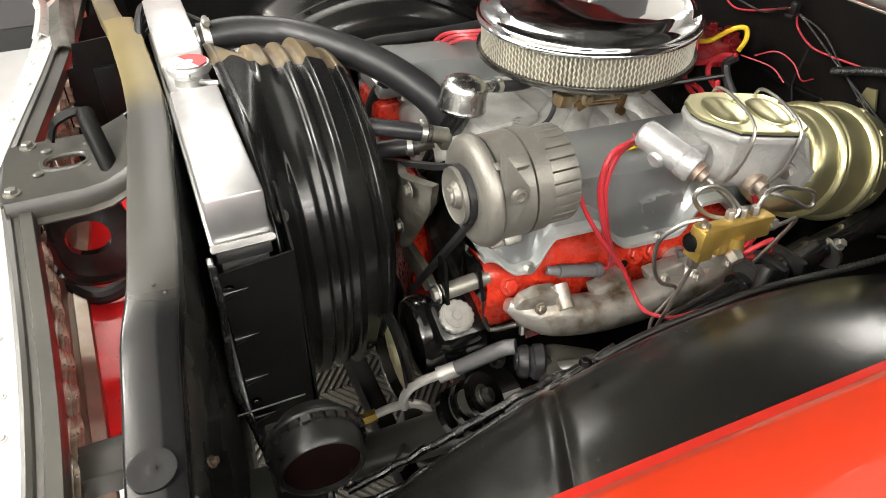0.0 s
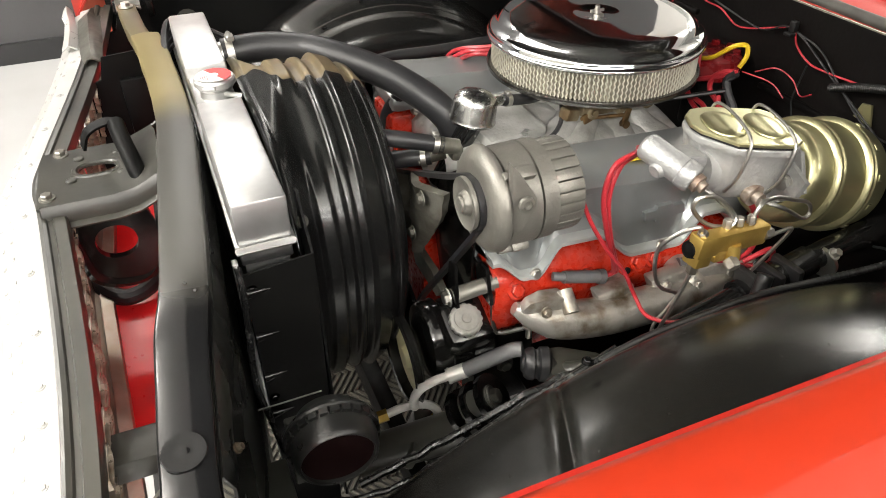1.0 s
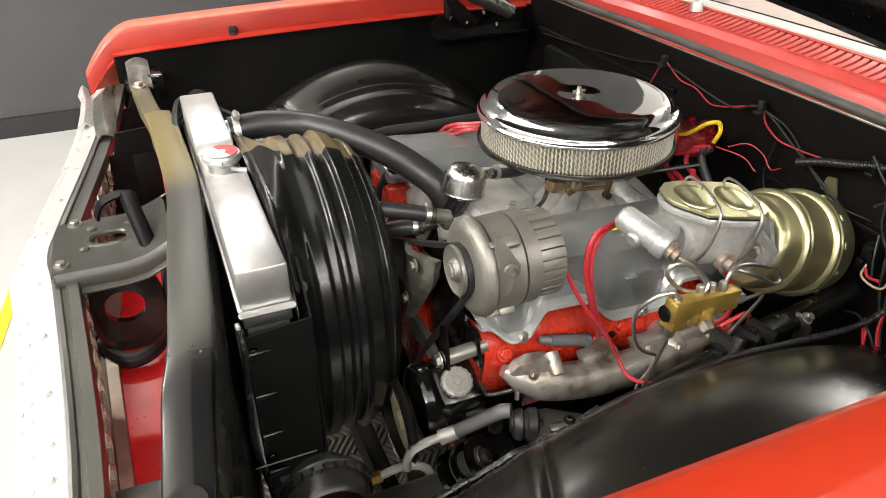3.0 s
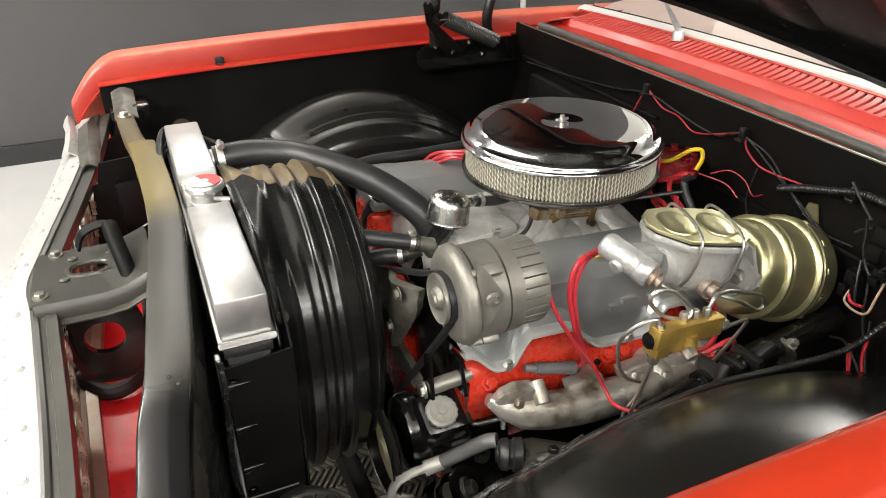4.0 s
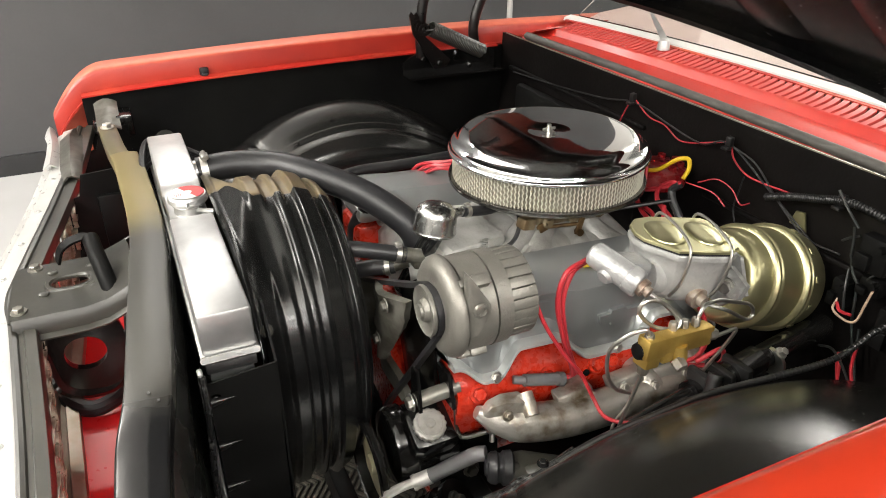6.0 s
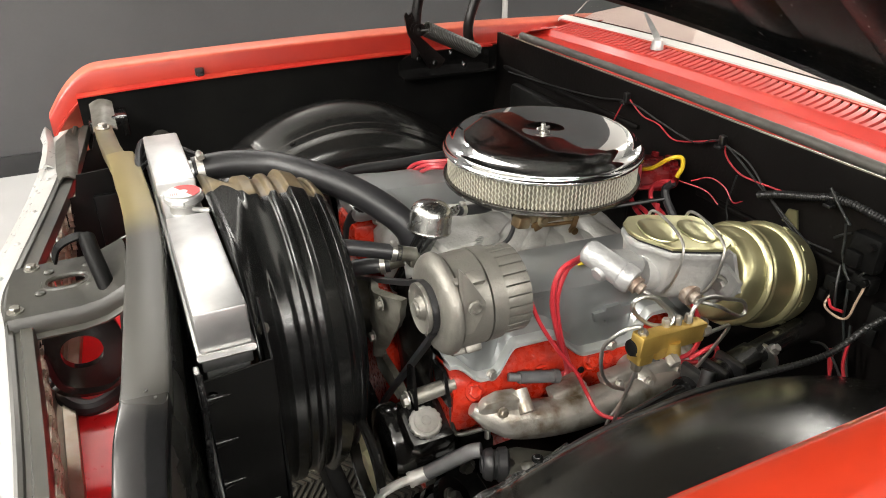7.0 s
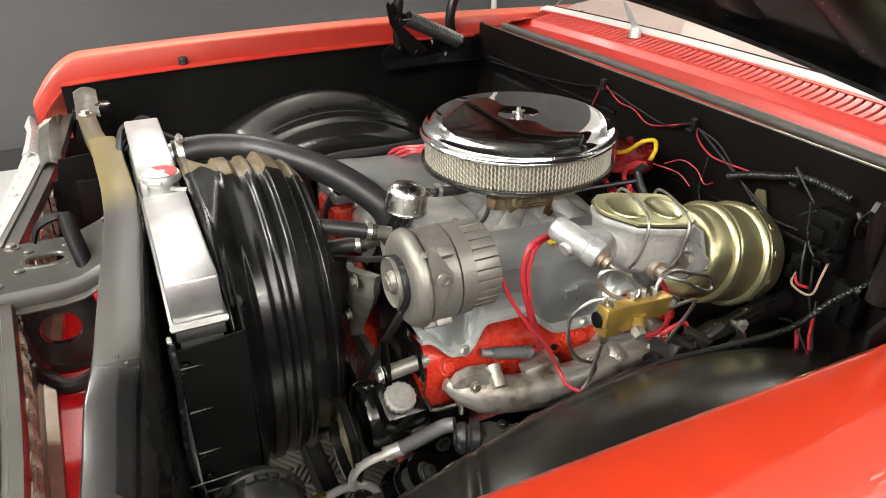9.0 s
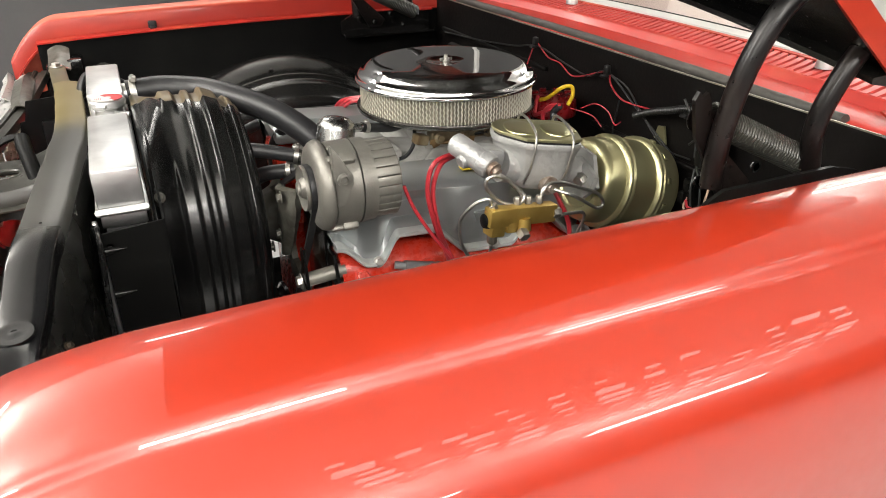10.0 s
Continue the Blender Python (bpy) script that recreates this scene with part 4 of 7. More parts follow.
part("core", bm, mat("radiator_fins", (0.12, 0.12, 0.12), 0.5, metal=0.6), rad)
bm = fresh()
span(bm, (0.015, 0.658, 0.40), (0.078, 1.342, 0.46), 0.004)
part("bottom_tank", bm, ALU_RAW, rad)
bm = fresh()
lathe(bm, [(0, 0.024), (0.012, 0.023), (0.016, 0.027), (0.02, 0.027)], (0.05, 1.004, 0.937), (0, 0, 1), 28)
tube(bm, [(0.06, 0.985, 0.945), (0.075, 0.972, 0.946), (0.082, 0.968, 0.946)], 0.004, 8, 3)
part("filler_neck", bm, ALU_RAW, rad)
cap = part("pressure_cap", lathe(fresh(), [(0, 0.027), (0.003, 0.030), (0.010, 0.030), (0.013, 0.0278), (0.0145, 0.012), (0.0155, 0.004)], (0.05, 1.004, 0.954), (0, 0, 1), 32), ALU, rad, "bright pressure cap")
bm = fresh()
for s in (-1, 1):
    box(bm, (0.05 + s * 0.011, 1.004 + s * 0.029, 0.9605), (0.018, 0.012, 0.006), 0.002, (0, 0, -20))
parts("cap_ear", bm, ALU, cap)
bm = fresh()
half = [(0.05 + 0.0255 * math.cos(a), 1.004 + 0.0255 * math.sin(a)) for a in [math.pi * (k / 14 - 0.35) for k in range(15)]]
prism(bm, half, lambda a, b, h: (a, b, 0.9685 + h), 0.0006)
part("warning_decal", bm, DECAL_RED, cap, "red half of the cap's decal")
bm = fresh()
half = [(0.05 + 0.0255 * math.cos(a), 1.004 + 0.0255 * math.sin(a)) for a in [math.pi * (k / 14 + 0.65) for k in range(15)]]
prism(bm, half, lambda a, b, h: (a, b, 0.9685 + h), 0.0006)
part("white_decal", bm, DECAL_WHITE, cap, "white half of the cap's decal")
bm = fresh()
for k in range(4):
    box(bm, (0.040 - 0.003 * k, 0.995 + 0.003 * (k % 2), 0.9694), (0.0008, 0.014 - 0.002 * k, 0.0004))
parts("print_bar", bm, DECAL_RED, cap)
bm = fresh()
rod(bm, (0.076, 1.198, 0.925), (0.108, 1.198, 0.927), 0.021, n=20)
part("outlet", bm, ALU_RAW, rad)
bm = fresh()
rod(bm, (0.05, 1.33, 0.935), (0.05, 1.375, 0.935), 0.010)
bolt(bm, (0.05, 1.375, 0.935), (0, 1, 0), 0.014, 0.02)
part("far_fitting", bm, GREY, rad)

side = thing("radiator_bracket", (0.05, 0.65, 0.4), "black side bracket bolted to the end of the radiator", "bracket")
bm = fresh()
prism(bm, [(0.012, 0.868), (0.096, 0.876), (0.086, 0.36), (0.012, 0.36)], lambda a, b, h: (a, 0.646 + h, b), 0.003)
prism(bm, [(0.648, 0.876), (0.672, 0.900), (0.700, 0.934), (0.712, 0.930), (0.712, 0.40), (0.648, 0.40)], lambda a, b, h: (0.095 + h, a, b), 0.003)
part("plate", bm, BLACK_DULL, side)
bm = fresh()
for z in (0.842, 0.772, 0.702, 0.632, 0.56):
    # half cones pressed outwards, widest at the front edge
    loft(bm, [[(x, 0.6455 - r * math.sin(k * math.pi / 8), z + 0.9 * r * math.cos(k * math.pi / 8)) for k in range(9)] for x, r in ((0.013, 0.0085), (0.018, 0.0078), (0.028, 0.0045), (0.038, 0.0016), (0.042, 0.0004))])
parts("louvre_lip", bm, BLACK, side)
bm = fresh()
for z in (0.845, 0.66):
    bolt(bm, (0.020, 0.648, z), (0, -1, 0), 0.005, 0.005)
parts("bolt", bm, BLACK, side)
bm = fresh()
span(bm, (0.004, 0.646, 0.64), (0.011, 0.66, 0.885), 0.002)
part("edge_channel", bm, ALU_RAW, side, "bare aluminium edge channel")

shroud = thing("fan_shroud", (0.17, MID, 0.3), "black ribbed fan shroud behind the radiator, olive-brown on top", "fan shroud")
# raised flats run round the drum between narrow grooves
CZ = 0.728


def step(f):
    f = max(0.0, min(1.0, f))
    return f * f * (3 - 2 * f)


def flat(x, a, b, w=0.007):
    return step((x - a) / w) - step((x - b) / w)


def shroud_ring(x, n=220):
    f = step((x - 0.086) / 0.046)
    r = 0.229 - 0.4 * max(0.0, x - 0.205) - 3.0 * max(0.0, x - 0.23) ** 2
    rx, rz, cz = 0.325 + (r - 0.325) * f, 0.262 + (r - 0.262) * f, 0.672 + (CZ - 0.672) * f
    pts = []
    for a, b in oval(0, 0, 1, 1, n, 3.6 - 1.6 * f):
        # the first flat sinks into a stamped pocket on the near upper corner
        turn = math.degrees(math.atan2(b, -a))
        pocket = step((turn - 26) / 30) * step((86 - turn) / 14)
        q = 0.009 * flat(x, 0.130, 0.154) * (1 - pocket) + 0.007 * flat(x, 0.172, 0.184, 0.005) + 0.011 * flat(x, 0.200, 0.229) + 0.008 * flat(x, 0.244, 0.257, 0.004)
        q += 0.003 * flat(x, 0.086, 0.096, 0.004) - 0.005 * pocket * math.exp(-((x - 0.143) / 0.016) ** 2) + 0.0003 * noise.noise((a * 2, b * 2, x * 12))
        pts.append((x, MID + a * (rx + q), cz + b * (rz + q) * (1.0 if b > 0 else 1.16 + 0.26 * f)))
    return pts


rows = [shroud_ring(0.086 + 0.0022 * k) for k in range(83)]
rows = [r + [r[0]] for r in rows]
for nm, chunk in (("front_flange", rows[:20]), ("drum", rows[19:71]), ("rear_rim", rows[70:])):
    bm = sheet(fresh(), chunk, 0.004)
    piece = part(nm, bm, SHROUD_BLACK, shroud, angle=60)
bm = fresh()
bolt(bm, (0.098, 0.700, 0.888), (0.5, -1, 0.6), 0.006, 0.006)
parts("bolt", bm, GREY, shroud)

fan = thing("cooling_fan", (0.24, MID, 0.4), "metal engine fan inside the shroud", "fan")
bm = fresh()
lathe(bm, [(0, 0.05), (0.04, 0.05), (0.045, 0.02)], (0.20, MID, CZ), (1, 0, 0), 24)
part("hub", bm, CAST, fan)
for k in range(6):
    a = math.pi / 3 * k + 0.3
    u = Vector((0, math.cos(a), math.sin(a)))
    w = Vector((0, -math.sin(a), math.cos(a)))
    c = Vector((0.225, MID, CZ))
    bm = fresh()
    sheet(bm, [[c + u * r + w * (s * 0.05) + Vector((s * 0.02, 0, 0)) for s in (-1, -0.3, 0.4, 1)] for r in (0.04, 0.10, 0.15, 0.188)], 0.003)
    part("blade", bm, mat("fan_blade_metal", (0.42, 0.40, 0.30), 0.4, metal=0.7) if k == 0 else bpy.data.materials["fan_blade_metal"], fan)

# upper hose and other hoses
hose = thing("radiator_hose", (0.25, 1.1, 0.9), "thick black rubber upper radiator hose with a steel clamp", "hose")
bm = fresh()
tube(bm, [(0.086, 1.198, 0.926), (0.147, 1.195, 0.930), (0.213, 1.17, 0.927), (0.256, 1.13, 0.923), (0.329, 1.06, 0.903), (0.381, 1.0, 0.874), (0.41, 0.97, 0.842), (0.42, 0.96, 0.80)], 0.0255, 18, 6)
part("hose_body", bm, RUBBER, hose)
bm = fresh()
rod(bm, (0.094, 1.198, 0.925), (0.106, 1.197, 0.926), 0.0275, n=24)
box(bm, (0.100, 1.190, 0.9555), (0.014, 0.022, 0.010), 0.003)
rod(bm, (0.100, 1.175, 0.957), (0.100, 1.205, 0.957), 0.005, n=8)
part("clamp", bm, STEEL, hose, "zinc worm-drive clamp")


def hose_thing(name, pts, r, material, label, ends=True, category="hose"):
    root = thing(name, pts[len(pts) // 2], label, category)
    part("hose_body", tube(fresh(), pts, r, 12, 6), material, root)
    if ends:
        bm = fresh()
        a, b = Vector(pts[-1]), Vector(pts[-2])
        d = (b - a).normalized()
        rod(bm, a + d * 0.008, a + d * 0.016, r * 1.18, n=16)
        box(bm, a + d * 0.012 + Vector((0, 0, r * 1.25)), (0.01, 0.012, 0.007), 0.002)
        part("clamp", bm, STEEL, root)
    return root


hose_thing("heater_hose", [(0.18, 1.0, 0.86), (0.24, 0.90, 0.878), (0.27, 0.885, 0.878), (0.30, 0.872, 0.874), (0.352, 0.858, 0.862)], 0.013, RUBBER, "black rubber heater hose running to the water pump")
hose_thing("bypass_hose", [(0.265, 0.94, 0.795), (0.28, 0.925, 0.812), (0.30, 0.912, 0.821), (0.345, 0.892, 0.827)], 0.014, RUBBER, "short black bypass hose clamped to the water pump")
hose_thing("heater_hose", [(0.25, 1.30, 0.60), (0.25, 1.36, 0.68), (0.32, 1.42, 0.74), (0.45, 1.47, 0.76), (0.6, 1.47, 0.76), (0.80, 1.46, 0.77), (1.0, 1.45, 0.80)], 0.013, RUBBER, "black rubber heater hose along the far wheel housing", False)
hose_thing("coolant_loop", [(0.36, 1.16, 0.70), (0.35, 1.13, 0.79), (0.38, 1.10, 0.845), (0.43, 1.10, 0.83)], 0.012, RUBBER, "black looped coolant hose before the far cylinder head", False)
hose_thing("breather_hose", [(0.60, 0.965, 0.868), (0.565, 0.955, 0.863), (0.53, 0.945, 0.868), (0.490, 0.937, 0.877)], 0.0095, RUBBER, "short black breather hose clamped to the filler cap")

# ---- engine ----
engine = thing("engine", (0.6, MID, 0.3), "orange painted V8 engine with an aluminium intake and silver valve covers", "engine")
TIP = 0.055


def sag(x):
    return -TIP * (x - 0.42)


bm = fresh()
span(bm, (0.36, 0.80, 0.36), (0.88, 1.19, 0.66), 0.02)
part("block", bm, ORANGE, engine)
bm = fresh()
prism(bm, [(0.90, 0.40), (1.09, 0.40), (1.09, 0.60), (1.06, 0.70), (1.02, 0.73), (0.97, 0.73), (0.93, 0.70), (0.90, 0.60)], lambda a, b, h: (0.330 + h, a, b), 0.036)
part("timing_cover", bm, ORANGE, engine)
bm = fresh()
lathe(bm, [(0, 0.035), (0.02, 0.045), (0.05, 0.06), (0.065, 0.08)], (0.265, MID, 0.70), (1, 0, 0), 28)
near, far = glide([(0.0, 0.762, 0.836), (0.0, 0.766, 0.80), (0.0, 0.790, 0.76), (0.0, 0.832, 0.705), (0.0, 0.850, 0.675)], 4), glide([(0.0, 0.900, 0.805), (0.0, 0.905, 0.77), (0.0, 0.900, 0.73), (0.0, 0.880, 0.70), (0.0, 0.870, 0.675)], 4)
sheet(bm, [[p.lerp(q, f) + Vector((0.318 - 0.022 * math.sin(math.pi * (0.1 + 0.8 * f)) + 0.007 * noise.noise((p.z * 40, f * 3, 2)), 0, 0)) for f in (0, 0.15, 0.3, 0.45, 0.6, 0.75, 0.9, 1.0)] for p, q in zip(near, far)], 0.012)
rod(bm, (0.345, 0.859, 0.864), (0.375, 0.855, 0.855), 0.0125, n=16)
rod(bm, (0.325, 0.898, 0.823), (0.365, 0.885, 0.835), 0.012, n=16)
box(bm, (0.372, 0.858, 0.848), (0.02, 0.026, 0.026), 0.006)
for y, z in ((0.80, 0.815), (0.845, 0.725), (0.93, 0.66), (1.12, 0.80)):
    bolt(bm, (0.294, y, z), (-1, 0, 0), 0.008, 0.008)
part("water_pump", bm, mat("stained_casting", (0.15, 0.145, 0.125), 0.5, metal=0.4, tint=(0.07, 0.065, 0.05), scale=22, bump=0.4, bump_scale=120, spread=(0.38, 0.6)), engine, "oil-stained water pump casting")


def cylinder_head(side):
    Y = lambda y: mirrored(y, side)
    bm = fresh()
    rows = []
    for i in range(27):
        x = 0.365 + 0.50 * i / 26
        bulge = 0.010 * math.sin(2 * math.pi * (x - 0.365) / 0.125) ** 2
        z = sag(x)
        rows.append([(x, Y(0.80), 0.58 + z), (x, Y(0.715), 0.585 + z), (x, Y(0.700 - bulge), 0.615 + z), (x, Y(0.692 - bulge), 0.655 + z), (x, Y(0.688), 0.690 + z), (x, Y(0.700), 0.712 + z), (x, Y(0.84), 0.80 + z), (x, Y(0.90), 0.76 + z)])
    loft(bm, rows)
    head = part("cylinder_head", bm, ORANGE, engine, "orange cylinder head", angle=50)
    bm = fresh()
    for x in (0.40, 0.495, 0.525, 0.62, 0.65, 0.745, 0.775, 0.85):
        bolt(bm, (x, Y(0.688), 0.688 + sag(x)), (0, -1 if side < 0 else 1, 0.5), 0.011, 0.010)
    for x in (0.45, 0.57, 0.69, 0.81):
        lathe(bm, [(0, 0.022), (0.012, 0.020), (0.016, 0.012)], (x, Y(0.694), 0.645 + sag(x)), (0, -1 if side < 0 else 1, 0.15), 16)
    for x, z, r in ((0.415, 0.655, 0.012), (0.59, 0.665, 0.010), (0.735, 0.66, 0.012), (0.475, 0.64, 0.009)):
        lathe(bm, [(0, r), (0.008, r * 0.95), (0.010, r * 0.5), (0.004, r * 0.4)], (x, Y(0.690), z + sag(x)), (0, -1 if side < 0 else 1, 0.3), 12)
    parts("head_bolt", bm, ORANGE, head)
    # a raised black disc stands for the dark of a plug recess
    bm = fresh()
    for x in (0.60,):
        lathe(bm, [(0, 0.006), (0.005, 0.0055), (0.006, 0.0)], (x, Y(0.688), 0.676 + sag(x)), (0, -1 if side < 0 else 1, 0.4), 14)
    parts("recess_shade_disc", bm, BLACK_DULL, head)
    # valve cover
    bm = fresh()
    rows, rail = [], []
    for i in range(97):
        x = 0.355 + 0.515 * i / 96
        rise = step((x - 0.432) / 0.038) * step((0.605 - x) / 0.075) + step((x - 0.690) / 0.045) * step((0.835 - x) / 0.075) + (0.75 if side < 0 else 1.9) * step((0.412 - x) / 0.05)
        lobe = 1 - rise
        scal = 0.050 * rise
        end = min(1.0, min(x - 0.355, 0.87 - x) / 0.05)
        end = max(0.0, end) ** 0.5
        z = sag(x)
        zr = 0.712 + scal + z
        dent = 0.020 * (1 - lobe)
        tuck = 0.03 * (1 - end)
        rows.append([(x, Y(0.692), zr), (x, Y(0.696 + tuck), zr + 0.006), (x, Y(0.698 + dent + tuck), zr + 0.016 * end + 0.004), (x, Y(0.698 + dent + tuck), 0.715 + scal * 0.75 + 0.040 * end + z),
                     (x, Y(0.700 + dent + tuck), 0.72 + 0.5 * scal + 0.065 * end + z), (x, Y(0.703 + 0.6 * dent + tuck), 0.72 + 0.098 * end + z), (x, Y(0.707 + 0.4 * dent + tuck), 0.72 + 0.108 * end + z), (x, Y(0.716 + 0.3 * dent + tuck), 0.72 + 0.114 * end + z),
                     (x, Y(0.77), 0.73 + 0.116 * end + z), (x, Y(0.83), 0.74 + 0.10 * end + z), (x, Y(0.87), 0.75 + 0.06 * end + z), (x, Y(0.885), 0.775 + z - 0.02)])
        rail.append([(x, Y(0.681), zr + 0.003), (x, Y(0.680), zr - 0.003), (x, Y(0.683), zr - 0.006), (x, Y(0.705), zr - 0.008), (x, Y(0.705), zr + 0.006), (x, Y(0.688), zr + 0.007)])
    loft(bm, rows)
    cover = part("valve_cover", bm, SILVER, engine, "silver enamelled valve cover", angle=28)
    part("rail", loft(fresh(), rail), RAIL, cover, "pale flanged rail", angle=50)
    bm = fresh()
    for x in (0.428, 0.657, 0.85):
        bolt(bm, (x, Y(0.684), 0.715 + sag(x)), (0, -1 if side < 0 else 1, 0.35), 0.007, 0.008)
    parts("rail_bolt", bm, STEEL, cover)
    if side < 0:
        bm = fresh()
        zc = 0.772
        cross = [(-0.036, -0.008), (-0.016, -0.008), (-0.014, -0.015), (0.014, -0.015), (0.016, -0.008), (0.038, -0.008), (0.034, 0.009), (0.014, 0.009), (0.012, 0.015), (-0.016, 0.015), (-0.018, 0.009), (-0.040, 0.009)]
        prism(bm, cross, lambda a, b, h: (0.660 + a, 0.7005 - h, zc + b + sag(0.66)), 0.0085)
        part("raised_cross", bm, SILVER, cover)
        bm = fresh()
        box(bm, (0.640, 0.752, 0.8335), (0.045, 0.018, 0.001), 0, (4, 3, 0))
        part("decal", bm, DECAL_YELLOW, cover, "yellow and black decal")
        bm = fresh()
        for k in range(3):
            box(bm, (0.634 + 0.004 * k, 0.757 - 0.005 * k, 0.8352 - 0.0005 * k), (0.028 - 0.006 * k, 0.0025, 0.001), 0, (4, 3, 0))
        parts("decal_bar", bm, DECAL_BLACK, cover)
    return head


cylinder_head(-1)
cylinder_head(1)

# end of the far head, seen between shroud and alternator
bm = fresh()
box(bm, (0.398, 1.145, 0.752), (0.105, 0.11, 0.105), 0.012)
part("head_end", bm, ORANGE, engine, "orange end of the far cylinder head")
bm = fresh()
box(bm, (0.402, 1.150, 0.822), (0.105, 0.11, 0.034), 0.014)
part("head_end_cap", bm, SILVER, engine, "silver cover end over the far head")

# intake manifold
bm = fresh()
rows = []
for i in range(29):
    x = 0.385 + 0.46 * i / 28
    z = sag(x)
    e = min(1.0, min(x - 0.385, 0.845 - x) / 0.03) ** 0.5 if 0.385 < x < 0.845 else 0.0
    rows.append([(x, 0.86, 0.745 + z), (x, 0.872, 0.775 + 0.02 * e + z), (x, 0.90, 0.79 + 0.022 * e + z), (x, 0.95, 0.80 + 0.022 * e + z), (x, MID, 0.802 + 0.024 * e + z), (x, 1.04, 0.80 + 0.022 * e + z), (x, 1.09, 0.79 + 0.02 * e + z), (x, 1.118, 0.775 + 0.02 * e + z), (x, 1.13, 0.745 + z), (x, MID, 0.70 + z)])
intake = part("intake_manifold", loft(fresh(), rows), CAST, engine, "bare cast aluminium intake manifold", angle=50)
bm = fresh()
box(bm, (0.70, MID, 0.838), (0.17, 0.16, 0.045), 0.012)
for s in (-1, 1):
    for x0, x1 in ((0.66, 0.50), (0.68, 0.60), (0.72, 0.71), (0.74, 0.80)):
        a, b = Vector((x0, MID + s * 0.03, 0.822)), Vector((x1, MID + s * 0.125, 0.776 + sag(x1)))
        m = a.lerp(b, 0.5) - Vector((0, 0, 0.008))
        part("runner", tube(fresh(), [a, m, b], 0.026, 12, 5, radii=lambda f: 0.024 + 0.008 * f), CAST, intake)
part("plenum", bm, CAST, intake)
bm = fresh()
box(bm, (0.50, 0.965, 0.822), (0.12, 0.13, 0.03), 0.012, (6, 0, 8))
lathe(bm, [(0, 0.042), (0.02, 0.038), (0.03, 0.030), (0.05, 0.027)], (0.425, 1.0, 0.79), (0.1, 0, 1), 24)
part("thermostat_housing", bm, CAST, intake)
bm = fresh()
for k in range(9):
    box(bm, (0.512 + 0.004 * (k % 3), 0.9005 + 0.0005 * (k % 2), 0.812 + 0.0028 * k), (0.010, 0.003, 0.0018), 0.0005, (10, 20, 8))
parts("lettering_bar", bm, ALU_RAW, intake)
bm = fresh()
lathe(bm, [(0, 0.008), (0.010, 0.008), (0.011, 0.0055), (0.020, 0.005), (0.021, 0.0)], (0.541, 0.884, 0.806), (0, -0.25, 1), 14)
part("temperature_sensor", bm, ALU, intake, "bright temperature sensor")
bm = fresh()
for x, y in ((0.40, 0.885), (0.50, 0.875), (0.60, 0.875), (0.40, 1.10), (0.47, 0.90)):
    bolt(bm, (x, y, 0.802 + sag(x)), (0, -0.3, 1), 0.009, 0.009)
parts("manifold_bolt", bm, STEEL, intake)

carb = thing("carburetor", (0.70, MID, 0.85), "grey four-barrel carburetor with brass linkage under the air cleaner", "carburetor")
bm = fresh()
box(bm, (0.70, MID, 0.868), (0.17, 0.15, 0.022), 0.005)
box(bm, (0.70, MID, 0.885), (0.14, 0.12, 0.03), 0.008)
box(bm, (0.61, MID, 0.878), (0.05, 0.11, 0.03), 0.008)
box(bm, (0.79, MID, 0.878), (0.05, 0.11, 0.03), 0.008)
part("body", bm, mat("dichromate_casting", (0.30, 0.25, 0.16), 0.45, metal=0.5, tint=(0.12, 0.08, 0.04), scale=25, bump=0.2, spread=(0.4, 0.65)), carb)
bm = fresh()
box(bm, (0.665, 0.915, 0.862), (0.03, 0.008, 0.035), 0.003)
rod(bm, (0.60, 0.91, 0.872), (0.72, 0.91, 0.872), 0.004, n=8)
rod(bm, (0.685, 0.905, 0.84), (0.685, 0.925, 0.84), 0.008, n=12)
box(bm, (0.685, 0.912, 0.855), (0.014, 0.004, 0.04), 0.002)
for x in (0.62, 0.64, 0.71):
    rod(bm, (x, 0.905, 0.868), (x, 0.93, 0.868), 0.007, n=10)
for x, z in ((0.645, 0.852), (0.70, 0.846), (0.735, 0.862)):
    box(bm, (x, 0.908, z), (0.010, 0.005, 0.026), 0.002, (0, 20, 0))
    rod(bm, (x, 0.90, z - 0.008), (x, 0.915, z - 0.008), 0.005, n=10)
part("linkage", bm, DULL_BRASS, carb, "brass-coloured throttle linkage")
bm = fresh()
for x, y in ((0.625, 0.925), (0.775, 0.925), (0.645, 0.915), (0.755, 0.92)):
    bolt(bm, (x, y, 0.862), (0, -0.2, 1), 0.006, 0.010)
for x, z in ((0.60, 0.868), (0.735, 0.858), (0.80, 0.866)):
    rod(bm, (x, 0.93, z), (x, 0.90, z), 0.005, n=10)
parts("stud", bm, STEEL, carb)
bm = fresh()
box(bm, (0.72, 0.918, 0.876), (0.05, 0.02, 0.022), 0.004)
box(bm, (0.60, 0.93, 0.872), (0.03, 0.02, 0.02), 0.004)
part("choke_housing", bm, BLACK_DULL, carb)
bm = fresh()
box(bm, (0.70, 0.905, 0.850), (0.16, 0.03, 0.024), 0.006)
for x in (0.635, 0.69, 0.745):
    lathe(bm, [(0, 0.013), (0.010, 0.012), (0.012, 0.006), (0.018, 0.006)], (x, 0.892, 0.850), (0, -1, 0.1), 14)
box(bm, (0.60, 0.90, 0.848), (0.03, 0.024, 0.022), 0.005, (0, 15, 12))
box(bm, (0.79, 0.91, 0.852), (0.03, 0.024, 0.022), 0.005, (0, -10, 12))
part("float_bowl", bm, bpy.data.materials["dichromate_casting"], carb)
bm = fresh()
